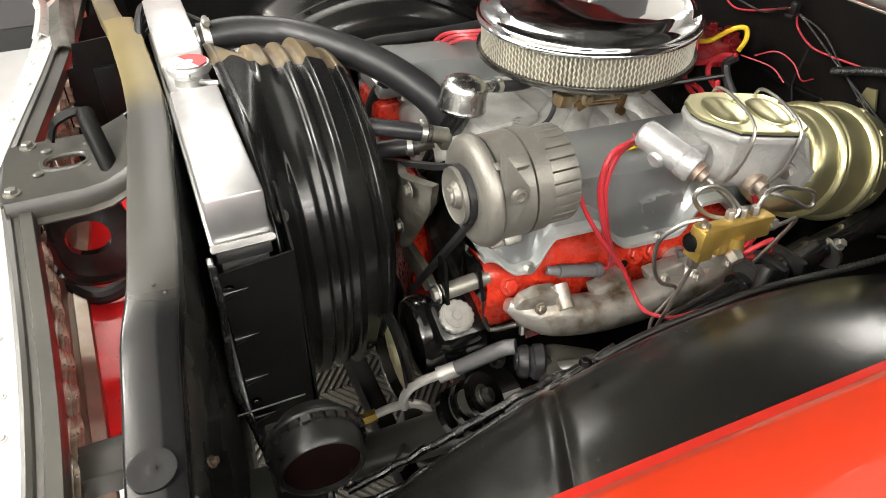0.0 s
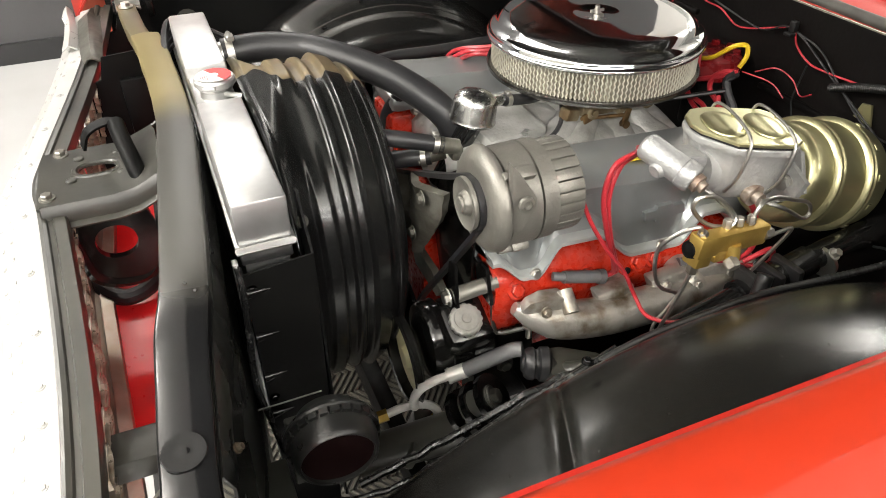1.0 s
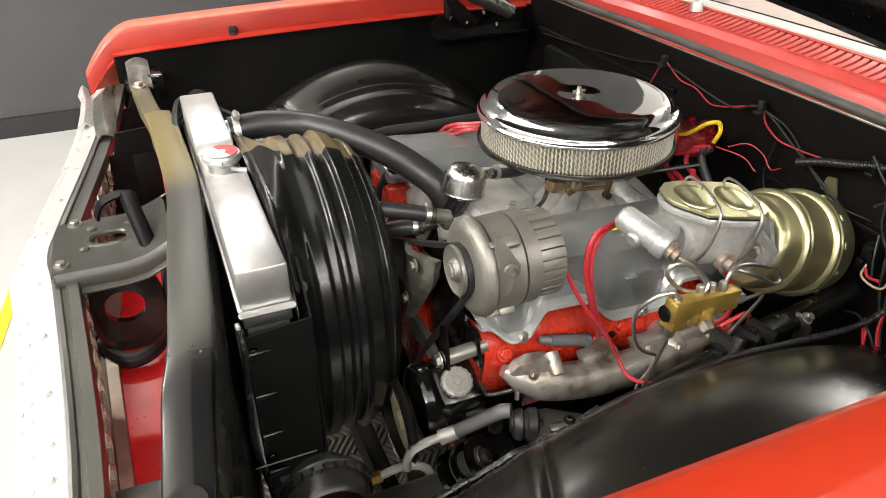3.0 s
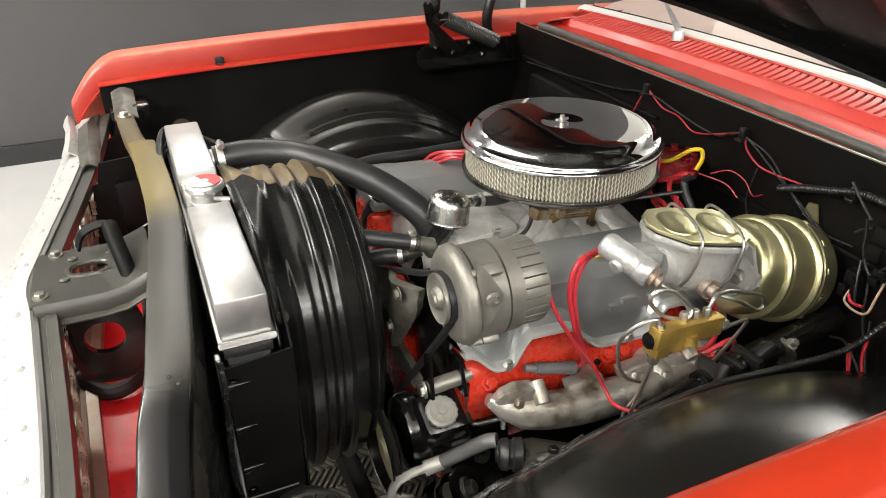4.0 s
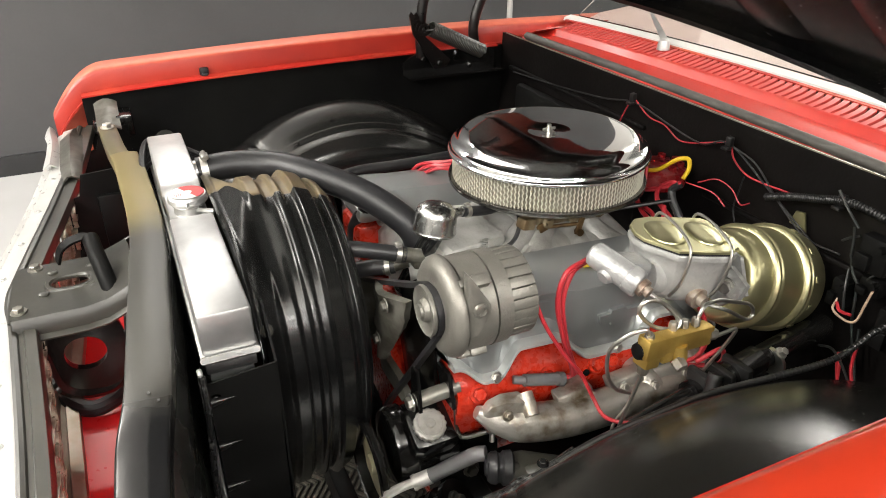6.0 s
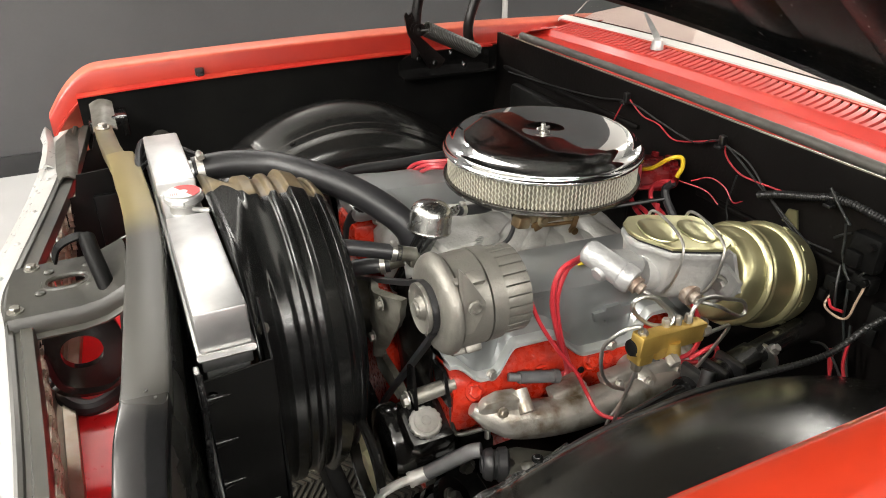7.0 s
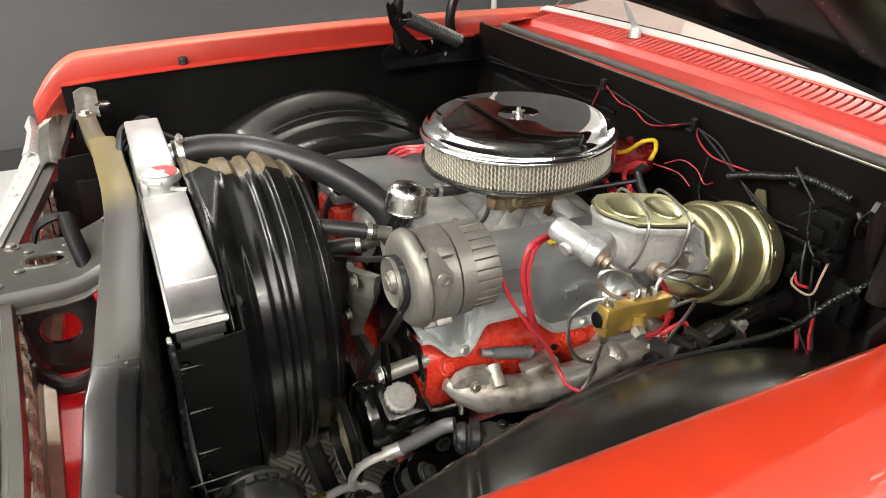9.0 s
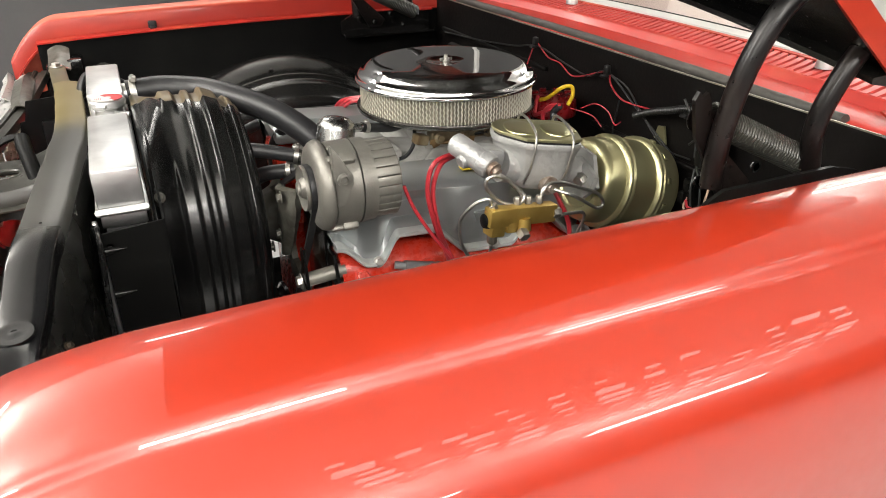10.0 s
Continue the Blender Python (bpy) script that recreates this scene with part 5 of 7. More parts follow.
rod(bm, (0.615, 0.886, 0.842), (0.70, 0.880, 0.836), 0.0035, n=8)
box(bm, (0.70, 0.878, 0.832), (0.012, 0.004, 0.034), 0.0015, (0, 15, 0))
rod(bm, (0.70, 0.872, 0.820), (0.70, 0.884, 0.820), 0.007, n=12)
box(bm, (0.625, 0.884, 0.842), (0.016, 0.005, 0.018), 0.0015, (0, -20, 0))
part("choke_lever", bm, DULL_BRASS, carb, "brass choke lever and rod")
bm = fresh()
tube(bm, [(0.60, 0.93, 0.862), (0.585, 0.90, 0.84), (0.56, 0.885, 0.822), (0.52, 0.88, 0.82)], 0.004, 8, 5)
part("vacuum_line", bm, RUBBER, carb)
bm = fresh()
rod(bm, (0.69, 0.905, 0.842), (0.86, 0.83, 0.872), 0.004, n=8)
part("throttle_cable", bm, PLASTIC, carb)

cleaner = thing("air_cleaner", (0.705, 1.006, 0.87), "round chrome air cleaner with a pleated white element", "air cleaner")
AX, AY = 0.705, 1.008
bm = fresh()
lathe(bm, [(0, 0.06), (0.0, 0.165), (0.002, 0.182), (0.006, 0.1885), (0.012, 0.1895), (0.0145, 0.1885), (0.0145, 0.182), (0.012, 0.178), (0.012, 0.06)], (AX, AY, 0.874), (0, 0, 1), 72)
part("base_tray", bm, mat("dark_chrome_tray", (0.16, 0.155, 0.145), 0.22, metal=0.9, tint=(0.10, 0.095, 0.09), scale=15), cleaner, "dulled dark chrome base tray")
bm = fresh()
NP = 150
pleats = []
for z in (0.886, 0.940):
    pleats.append([(AX + (0.1785 if k % 2 else 0.170) * math.cos(math.pi * k / NP), AY + (0.1785 if k % 2 else 0.170) * math.sin(math.pi * k / NP), z) for k in range(2 * NP)])
loft(bm, pleats, caps=False)
part("pleated_element", bm, PAPER, cleaner, "pleated off-white paper element", angle=10)
bm = fresh()
cage = fresh()
for k in range(168):
    pts = []
    for j in range(11):
        aa = 2 * math.pi * (k + (0.19 if (j + k) % 2 else -0.19)) / 168
        pts.append(Vector((AX + 0.1805 * math.cos(aa), AY + 0.1805 * math.sin(aa), 0.886 + 0.0054 * j)))
    for p, q in zip(pts, pts[1:]):
        rod(cage, p, q, 0.0014, n=3)
part("wire_mesh", cage, MESH, cleaner, "fine expanded metal mesh")
bm.free()
bm = fresh()
lathe(bm, [(0.0, 0.187), (-0.002, 0.1895), (0.000, 0.1912), (0.003, 0.1912), (0.0045, 0.1890), (0.0055, 0.1872), (0.0105, 0.1866), (0.0140, 0.1850), (0.0162, 0.1815), (0.0176, 0.1760), (0.0225, 0.172), (0.0295, 0.166), (0.0328, 0.159), (0.0341, 0.150), (0.0345, 0.12), (0.0347, 0.09), (0.0348, 0.06), (0.0349, 0.045), (0.0347, 0.034), (0.0330, 0.029), (0.0328, 0.0)], (AX, AY, 0.9385), (0, 0, 1), 96)
lid = part("lid", bm, CHROME, cleaner, "mirror chrome lid", angle=60)
bm = fresh()
lathe(bm, [(0, 0.012), (0.003, 0.012), (0.004, 0.006), (0.010, 0.0055), (0.011, 0.0045), (0.017, 0.004)], (AX, AY, 0.968), (0, 0, 1), 14)
for s in (-1, 1):
    box(bm, (AX + s * 0.009, AY, 0.976), (0.010, 0.004, 0.006), 0.002)
part("wing_nut", bm, STEEL, lid)

# oil filler cap on its tube
filler = thing("oil_filler", (0.44, 0.93, 0.79), "chrome oil filler breather cap on a dark tube", "oil filler")
part("tube", rod(fresh(), (0.378, 0.945, 0.740), (0.436, 0.932, 0.854), 0.0175, 0.0195, 22), mat("dark_chrome_tube", (0.10, 0.10, 0.10), 0.12, metal=0.9), filler)
bm = fresh()
lathe(bm, [(0, 0.030), (0.0, 0.0375), (0.004, 0.039), (0.008, 0.0375), (0.034, 0.0365), (0.044, 0.033), (0.050, 0.025), (0.053, 0.012), (0.054, 0.0)], (0.433, 0.93, 0.853), (0.16, 0.02, 1), 36)
rod(bm, (0.47, 0.935, 0.877), (0.492, 0.938, 0.877), 0.0085, n=14)
part("cap", bm, mat("chromed_cap", (0.58, 0.58, 0.56), 0.26, metal=1.0, tint=(0.48, 0.48, 0.46), scale=11), filler)

# alternator
alt = thing("alternator", (0.38, 0.668, 0.8), "cast aluminium alternator with a finned rear case", "alternator")
OY, OZ = 0.674, 0.877
bm = fresh()
lathe(bm, [(0.322, 0.030), (0.318, 0.044), (0.318, 0.056), (0.321, 0.0640), (0.326, 0.0695), (0.332, 0.0725), (0.3365, 0.0732), (0.3390, 0.0722), (0.3395, 0.0640), (0.3430, 0.0640), (0.3440, 0.0675), (0.3845, 0.0680), (0.385, 0.045)], (0, OY, OZ), (1, 0, 0), 60)
part("front_case", bm, ALT, alt)
bm = fresh()
for k in range(8):
    a = math.pi * (k + 0.5) / 4
    c, s = math.cos(a), math.sin(a)
    box(bm, (0.356, OY + 0.055 * c, OZ + 0.055 * s), (0.014, 0.016, 0.010), 0.002, (math.degrees(a) + 90, 0, 0))
parts("spoke", bm, ALT, alt)
bm = fresh()
lathe(bm, [(0.3865, 0.045), (0.387, 0.0685), (0.409, 0.0675), (0.4095, 0.0580), (0.446, 0.0560), (0.455, 0.048), (0.459, 0.025)], (0, OY, OZ), (1, 0, 0), 60)
rear = part("rear_case", bm, ALT, alt)
for k in range(26):
    a = 2 * math.pi * k / 26
    bm = fresh()
    box(bm, (0.4285, OY + 0.0600 * math.cos(a), OZ + 0.0592 * math.sin(a)), (0.040, 0.0137, 0.0085), 0.0010, (math.degrees(a) + 90, 0, 0))
    part("fin", bm, ALT, rear)
bm = fresh()
for a in (128, 236, 350):
    c, s = math.cos(radians(a)), math.sin(radians(a))
    box(bm, (0.367, OY + 0.0705 * c, OZ + 0.0705 * s), (0.026, 0.018, 0.014), 0.004, (a + 90, 0, 0))
    box(bm, (0.346, OY + 0.0715 * c, OZ + 0.0715 * s), (0.022, 0.011, 0.009), 0.003, (a + 90, 0, 0))
parts("clamp_boss", bm, ALT, alt)
bm = fresh()
prism(bm, [(0.338, 0.960), (0.345, 0.952), (0.366, 0.917), (0.366, 0.904), (0.352, 0.868), (0.342, 0.862)], lambda a, b, h: (a, 0.622 - h * (0.45 + 0.55 * max(0.0, min(1.0, (a - 0.34) / 0.02))), b), 0.028)
bmesh.ops.bevel(bm, geom=bm.edges[:], offset=0.0018, segments=2, profile=0.5, affect="EDGES")
lathe(bm, [(0, 0.0105), (0.004, 0.010), (0.005, 0.0065), (0.001, 0.005), (0.001, 0.0)], (0.350, 0.5935, 0.913), (0, -1, 0), 18)
part("ear", bm, ALT, alt)
bm = fresh()
rod(bm, (0.35, 0.69, 0.808), (0.40, 0.69, 0.808), 0.012, n=14)
parts("mount_lug", bm, ALT, alt)
bm = fresh()
lathe(bm, [(0.308, 0.018), (0.305, 0.0345), (0.304, 0.0358), (0.308, 0.0365), (0.310, 0.0360), (0.316, 0.029), (0.322, 0.0360), (0.325, 0.0368), (0.328, 0.0358), (0.329, 0.02)], (0, OY, OZ), (1, 0, 0), 44)
pulley = part("pulley", bm, ALT, alt)
bm = fresh()
lathe(bm, [(0.309, 0.0), (0.309, 0.019), (0.305, 0.016), (0.301, 0.0145), (0.300, 0.011), (0.297, 0.0105), (0.296, 0.006), (0.296, 0.0)], (0, OY, OZ), (1, 0, 0), 20)
part("nut", bm, ALT, pulley)

# drive belt round the alternator, pump and crank pulleys
bm = fresh()
pts = [(0.3165, 1.042, 0.733), (0.3165, 0.90, 0.80), (0.3165, 0.762, 0.868), (0.3165, 0.70, 0.902)]
pts += [(0.3165, 0.672 + 0.033 * math.cos(radians(a)), 0.876 + 0.033 * math.sin(radians(a))) for a in (70, 110, 150, 190, 225)]
pts += [(0.3165, 0.66, 0.835), (0.3165, 0.747, 0.724), (0.3165, 0.878, 0.555), (0.3165, 0.90, 0.50)]
path2 = glide(pts, 4)
belt = []
for k, p in enumerate(path2):
    t = (path2[min(k + 1, len(path2) - 1)] - path2[max(k - 1, 0)]).normalized()
    nrm = Vector((0, -t.z, t.y)) * 0.004
    w = Vector((0.006, 0, 0))
    belt.append([p - w - nrm, p + w - nrm, p + w * 0.7 + nrm, p - w * 0.7 + nrm])
loft(bm, belt)
single("drive_belt", bm, RUBBER, "black rubber drive belt round the alternator pulley", "belt")
bm = fresh()
lathe(bm, [(0.285, 0.03), (0.287, 0.085), (0.293, 0.088), (0.300, 0.076), (0.308, 0.088), (0.315, 0.088), (0.318, 0.03)], (0, 0.96, 0.46), (1, 0, 0), 36)
single("crank_pulley", bm, BLACK, "black steel crankshaft pulley below the water pump", "pulley")
bm = fresh()
lathe(bm, [(0.262, 0.03), (0.264, 0.075), (0.270, 0.078), (0.277, 0.066), (0.284, 0.078), (0.290, 0.03)], (0, MID, 0.72), (1, 0, 0), 36)
single("pump_pulley", bm, BLACK, "black steel water pump pulley behind the fan", "pulley")

mount = thing("alternator_bracket", (0.36, 0.70, 0.68), "steel alternator bracket with a bare spacer tube", "bracket")
bm = fresh()
rod(bm, (0.300, 0.704, 0.697), (0.372, 0.704, 0.703), 0.0125, n=20)
part("spacer", bm, ALT, mount)
bm = fresh()
prism(bm, [(0.685, 0.688), (0.70, 0.683), (0.72, 0.70), (0.715, 0.755), (0.695, 0.76)], lambda a, b, h: (0.300 + h, a, b), 0.005)
prism(bm, [(0.68, 0.68), (0.72, 0.68), (0.74, 0.73), (0.70, 0.735)], lambda a, b, h: (0.352 + h, a, b), 0.006)
prism(bm, [(0.73, 0.60), (0.86, 0.58), (0.90, 0.70), (0.87, 0.80), (0.80, 0.85), (0.74, 0.80), (0.745, 0.70)], lambda a, b, h: (0.350 + h, a, b), 0.006)
part("plate", bm, BLACK, mount)
bm = fresh()
prism(bm, [(0.98, 0.74), (0.94, 0.74), (0.90, 0.64), (0.84, 0.64), (0.80, 0.625), (0.82, 0.60), (0.92, 0.60)], lambda a, b, h: (0.322 + h, a, b), 0.012)
part("support_arm", bm, bpy.data.materials["stained_casting"], mount, "stained cast support arm")
bm = fresh()
bolt(bm, (0.295, 0.704, 0.697), (-1, 0, 0), 0.010, 0.009)
parts("bolt", bm, STEEL, mount)

# exhaust manifold
manifold = thing("exhaust_manifold", (0.6, 0.65, 0.58), "bare heat-tinted cast iron exhaust manifold below the head", "exhaust manifold")
bm = fresh()
tube(bm, [(0.386, 0.668, 0.674), (0.42, 0.657, 0.655), (0.47, 0.646, 0.640), (0.54, 0.640, 0.630), (0.62, 0.640, 0.626), (0.70, 0.643, 0.622), (0.78, 0.65, 0.617), (0.84, 0.66, 0.605)], 0.03, 18, 6, radii=lambda f: 0.010 + 0.021 * min(1, f * 4.5) - 0.008 * max(0, f - 0.6))
part("log", bm, MANIFOLD, manifold)
for x in (0.45, 0.575, 0.70, 0.81):
    bm = fresh()
    tube(bm, [(x + 0.005, 0.642, 0.628), (x, 0.655, 0.642), (x, 0.690, 0.648)], 0.025, 14, 5, radii=lambda f: 0.026 - 0.004 * f)
    part("port", bm, MANIFOLD, manifold)
bm = fresh()
# front flange with a stub for the choke tube
prism(bm, [(0.390, 0.676), (0.402, 0.692), (0.425, 0.698), (0.458, 0.692), (0.468, 0.680), (0.464, 0.662), (0.440, 0.654), (0.405, 0.660)], lambda a, b, h: (a, 0.668 - h * (0.4 + 0.6 * min(1.0, (a - 0.38) / 0.06)), b), 0.032)
bmesh.ops.bevel(bm, geom=bm.edges[:], offset=0.004, segments=2, profile=0.5, affect="EDGES")
part("front_flange", bm, MANIFOLD, manifold)
bm = fresh()
rod(bm, (0.461, 0.626, 0.672), (0.463, 0.655, 0.694), 0.0120, n=20)
part("stub", bm, MANIFOLD, manifold)
for x in (0.555, 0.655, 0.745):
    bm = fresh()
    z = 0.652 + 0.6 * sag(x)
    prism(bm, [(x - 0.036, z + 0.022), (x + 0.030, z + 0.026), (x + 0.036, z + 0.004), (x + 0.020, z - 0.034), (x - 0.006, z - 0.040), (x - 0.026, z - 0.016)], lambda a, b, h: (a, 0.672 - h - 0.5 * max(0.0, 0.66 - b), b), 0.026)
    bmesh.ops.bevel(bm, geom=bm.edges[:], offset=0.004, segments=2, profile=0.5, affect="EDGES")
    part("port_flange", bm, MANIFOLD, manifold)
bm = fresh()
for x, y, z in ((0.425, 0.638, 0.676), (0.556, 0.628, 0.622), (0.645, 0.640, 0.656), (0.70, 0.630, 0.648), (0.77, 0.64, 0.645)):
    bolt(bm, (x, y, z), (0, -1, 0.4), 0.0065, 0.008)
parts("bolt", bm, MANIFOLD, manifold)

clip = thing("bracket_rod", (0.41, 0.68, 0.6), "thin bent steel bracket with a zinc bolt beside the manifold", "bracket")
bm = fresh()
tube(bm, [(0.367, 0.70, 0.685), (0.368, 0.70, 0.63), (0.375, 0.695, 0.605), (0.40, 0.68, 0.615), (0.418, 0.672, 0.622)], 0.004, 8, 3)
part("rod", bm, GREY, clip)
bm = fresh()
bolt(bm, (0.418, 0.672, 0.624), (0, -0.2, 1), 0.008, 0.012)
rod(bm, (0.418, 0.672, 0.60), (0.418, 0.672, 0.624), 0.005, n=8)
parts("bolt", bm, STEEL, clip)

# ---- brakes ----
mc = thing("master_cylinder", (0.67, 0.60, 0.85), "silver cast master cylinder with a gold two-part lid", "master cylinder")
bm = fresh()
PLAN = [(0.640, 0.5545), (0.690, 0.5530), (0.728, 0.5545), (0.746, 0.570), (0.750, 0.613), (0.746, 0.656), (0.728, 0.672), (0.636, 0.672), (0.606, 0.662), (0.590, 0.640), (0.588, 0.613), (0.596, 0.592)]
body = []
for z, grow in ((0.842, 0.60), (0.847, 0.74), (0.856, 0.82), (0.875, 0.87), (0.905, 0.92), (0.914, 0.96), (0.918, 1.0), (0.9265, 1.0)):
    body.append([Vector((0.676 + (a - 0.676) * grow, 0.613 + (b - 0.613) * grow, z)) for a, b in PLAN])
loft(bm, body)
bmesh.ops.bevel(bm, geom=bm.edges[:], offset=0.0022, segments=2, profile=0.5, affect="EDGES")
settled(bm)
merge(bm, tipped(rod(fresh(), (0.62, 0.612, 0.866), (0.80, 0.625, 0.870), 0.028, n=24)))
mc_body = part("body", bm, mat("silver_cast_paint", (0.48, 0.48, 0.47), 0.45, metal=0.5, tint=(0.37, 0.37, 0.355), scale=22, bump=0.9, bump_scale=130), mc)
MC_CAST = bpy.data.materials["silver_cast_paint"]
bm = fresh()
lathe(bm, [(-0.004, 0.0), (-0.003, 0.012), (0.001, 0.0175), (0.006, 0.0190), (0.060, 0.0190), (0.062, 0.0205), (0.076, 0.0205), (0.080, 0.0180), (0.081, 0.0)], (0.552, 0.640, 0.928), (0.032, -0.070, -0.025), 26)
lathe(bm, [(0, 0.0), (0.0, 0.009), (0.002, 0.011), (0.006, 0.0125), (0.016, 0.014), (0.024, 0.017)], (0.546, 0.606, 0.905), (0.94, 0.2, 0.3), 18)
box(bm, (0.596, 0.612, 0.908), (0.05, 0.045, 0.035), 0.010, (0, 12, 0))
part("port_housing", bm, mat("grey_port_casting", (0.42, 0.425, 0.42), 0.46, metal=0.5, tint=(0.29, 0.29, 0.285), scale=24, bump=0.7, bump_scale=160), mc_body, "rough grey cast housing")
bm = fresh()
loft(bm, [[Vector((0.676 + (a - 0.676) * g, 0.613 + (b - 0.613) * g, z)) for a, b in PLAN] for z, g in ((0.9265, 0.95), (0.930, 0.95))])
part("gasket", settled(bm), RUBBER, mc, "black rubber lid gasket")
bm = fresh()
loft(bm, [[Vector((0.676 + (a - 0.676) * g, 0.613 + (b - 0.613) * g, z)) for a, b in PLAN] for z, g in ((0.930, 0.965), (0.9305, 0.99), (0.934, 0.99), (0.9355, 0.97), (0.9355, 0.90))])
lid_plate = part("lid", settled(bm), GOLD, mc, "gold plated reservoir lid")
for x, rx in ((0.640, 0.031), (0.706, 0.027)):
    bm = fresh()
    loft(bm, [[Vector((a, b, z)) for a, b in oval(x, 0.613, rx * g, 0.040 * g, 32, 2.4)] for z, g in ((0.9350, 1.0), (0.9372, 0.97), (0.9384, 0.90), (0.9392, 0.55), (0.9394, 0.1))])
    part("dome", settled(bm), GOLD, lid_plate)
bm = fresh()
for x, y in ((0.664, 0.592), (0.735, 0.592), (0.664, 0.634), (0.735, 0.634)):
    lathe(bm, [(0, 0.0042), (0.003, 0.004), (0.004, 0.0015), (0.004, 0.0)], (x, y, 0.9382), (0, 0, 1), 10)
parts("dimple", settled(bm), GOLD, lid_plate)
bm = fresh()
for x in (0.650, 0.718):
    tube(bm, [(x, 0.672, 0.888), (x, 0.676, 0.923), (x, 0.664, 0.945), (x + 0.004, 0.62, 0.9495), (x + 0.006, 0.566, 0.944), (x + 0.006, 0.5495, 0.926), (x + 0.002, 0.551, 0.885), (x - 0.004, 0.562, 0.858)], 0.0024, 8, 5)
parts("bail_wire", settled(bm), STEEL, mc)
bm = fresh()
lathe(bm, [(0, 0.013), (0.008, 0.013), (0.008, 0.008), (0.016, 0.008)], (0.584, 0.570, 0.903), (0.3, -0.9, -0.35), 16)
lathe(bm, [(0, 0.016), (0.012, 0.016), (0.012, 0.009), (0.022, 0.009)], (0.690, 0.575, 0.858), (0.1, -1, -0.1), 16)
parts("outlet_fitting", bm, RUST, mc, "rusty outlet fitting")
bm = fresh()
bolt(bm, (0.722, 0.580, 0.858), (0, -1, 0), 0.010, 0.010)
bolt(bm, (0.770, 0.590, 0.845), (-1, -0.5, 0), 0.010, 0.010)
parts("bolt", bm, STEEL, mc)
bm = fresh()
prism(bm, [(0.565, 0.862), (0.60, 0.91), (0.65, 0.915), (0.685, 0.87), (0.65, 0.83), (0.60, 0.825)], lambda a, b, h: (0.792 + h, a, b), 0.008)
prism(bm, [(0.560, 0.880), (0.60, 0.895), (0.61, 0.855), (0.565, 0.850)], lambda a, b, h: (0.778 + h, a, b), 0.010)
part("flange", tipped(bm), MC_CAST, mc)

booster = thing("brake_booster", (0.9, 0.63, 0.7), "gold zinc-plated brake booster drum on the firewall", "brake booster")
BY, BZ = 0.658, 0.849
bm = fresh()
lathe(bm, [(0.822, 0.020), (0.822, 0.052), (0.819, 0.056), (0.819, 0.066), (0.822, 0.072), (0.828, 0.0765), (0.836, 0.0785), (0.862, 0.0800), (0.864, 0.0860), (0.867, 0.0885), (0.871, 0.0885), (0.873, 0.0868), (0.876, 0.0885), (0.880, 0.0885), (0.883, 0.0850), (0.885, 0.0835),
           (0.930, 0.0850), (0.932, 0.0905), (0.935, 0.0930), (0.939, 0.0930), (0.941, 0.0912), (0.944, 0.0930), (0.949, 0.0925), (0.952, 0.0880), (0.985, 0.0850), (0.995, 0.0752), (1.0, 0.0400)], (0, BY, BZ), (1, 0, 0), 80)
drum = part("drum", tipped(bm, 15.5, (0.70, 0.625, 0.848)), GOLD, booster, angle=32)
bm = fresh()
for k in range(12):
    a = 2 * math.pi * k / 12 + 0.1
    box(bm, (0.954, BY + 0.0915 * math.cos(a), BZ + 0.0915 * math.sin(a)), (0.009, 0.011, 0.004), 0.0015, (math.degrees(a) + 90, 0, 0))
parts("crimp_tab", tipped(bm, 15.5, (0.70, 0.625, 0.848)), GOLD, drum)
bm = fresh()
span(bm, (0.955, 0.62, 0.72), (1.01, 0.70, 0.82), 0.005)
part("mounting_bracket", bm, BLACK, booster)
bm = fresh()
prism(bm, [(0.655, 0.855), (0.690, 0.86), (0.682, 0.885), (0.665, 0.888)], lambda a, b, h: (1.010 - h, a, b), 0.004)
part("tab", bm, GOLD, booster)

valve = thing("proportioning_valve", (0.61, 0.51, 0.79), "brass proportioning valve block with steel brake lines", "brake valve")
bm = fresh()
PV = Vector((0.607, 0.512, 0.843))
tilt = (0, 8, 6)
box(bm, PV, (0.128, 0.022, 0.030), 0.003, tilt)
box(bm, PV + Vector((-0.045, 0, -0.004)), (0.026, 0.026, 0.044), 0.003, tilt)
box(bm, PV + Vector((-0.022, -0.003, -0.014)), (0.02, 0.022, 0.018), 0.003, tilt)
lathe(bm, [(0, 0.012), (0.02, 0.012), (0.022, 0.010)], PV + Vector((0.0, -0.006, -0.004)), (0, -0.2, -1), 14)
part("block", bm, BRASS, valve)
bm = fresh()
bolt(bm, PV + Vector((-0.006, -0.014, -0.022)), (0, -0.9, -0.4), 0.010, 0.014, False)
for dx, dz in ((-0.005, 0.016), (0.015, 0.014), (0.035, 0.012)):
    bolt(bm, PV + Vector((dx, 0.004, dz)), (0, 0.1, 1), 0.0062, 0.012, False)
bolt(bm, PV + Vector((0.058, 0, -0.008)), (1, 0, -0.1), 0.009, 0.014, False)
bolt(bm, PV + Vector((-0.05, -0.004, 0.018)), (-0.4, -0.2, 1), 0.007, 0.012, False)
bolt(bm, PV + Vector((-0.05, 0, -0.026)), (0, 0, -1), 0.008, 0.014, False)
parts("fitting", bm, RUST_STEEL, valve)
bm = fresh()
a = PV + Vector((-0.058, 0, 0.0))
lathe(bm, [(0, 0.013), (0.008, 0.011), (0.010, 0.006)], a, (-1, 0, 0.1), 16)
part("warning_switch", bm, BLACK_DULL, valve)


def line(name, pts, r, material, label, category="brake line"):
    return single(name, tube(fresh(), pts, r, 8, 7), material, label, category)


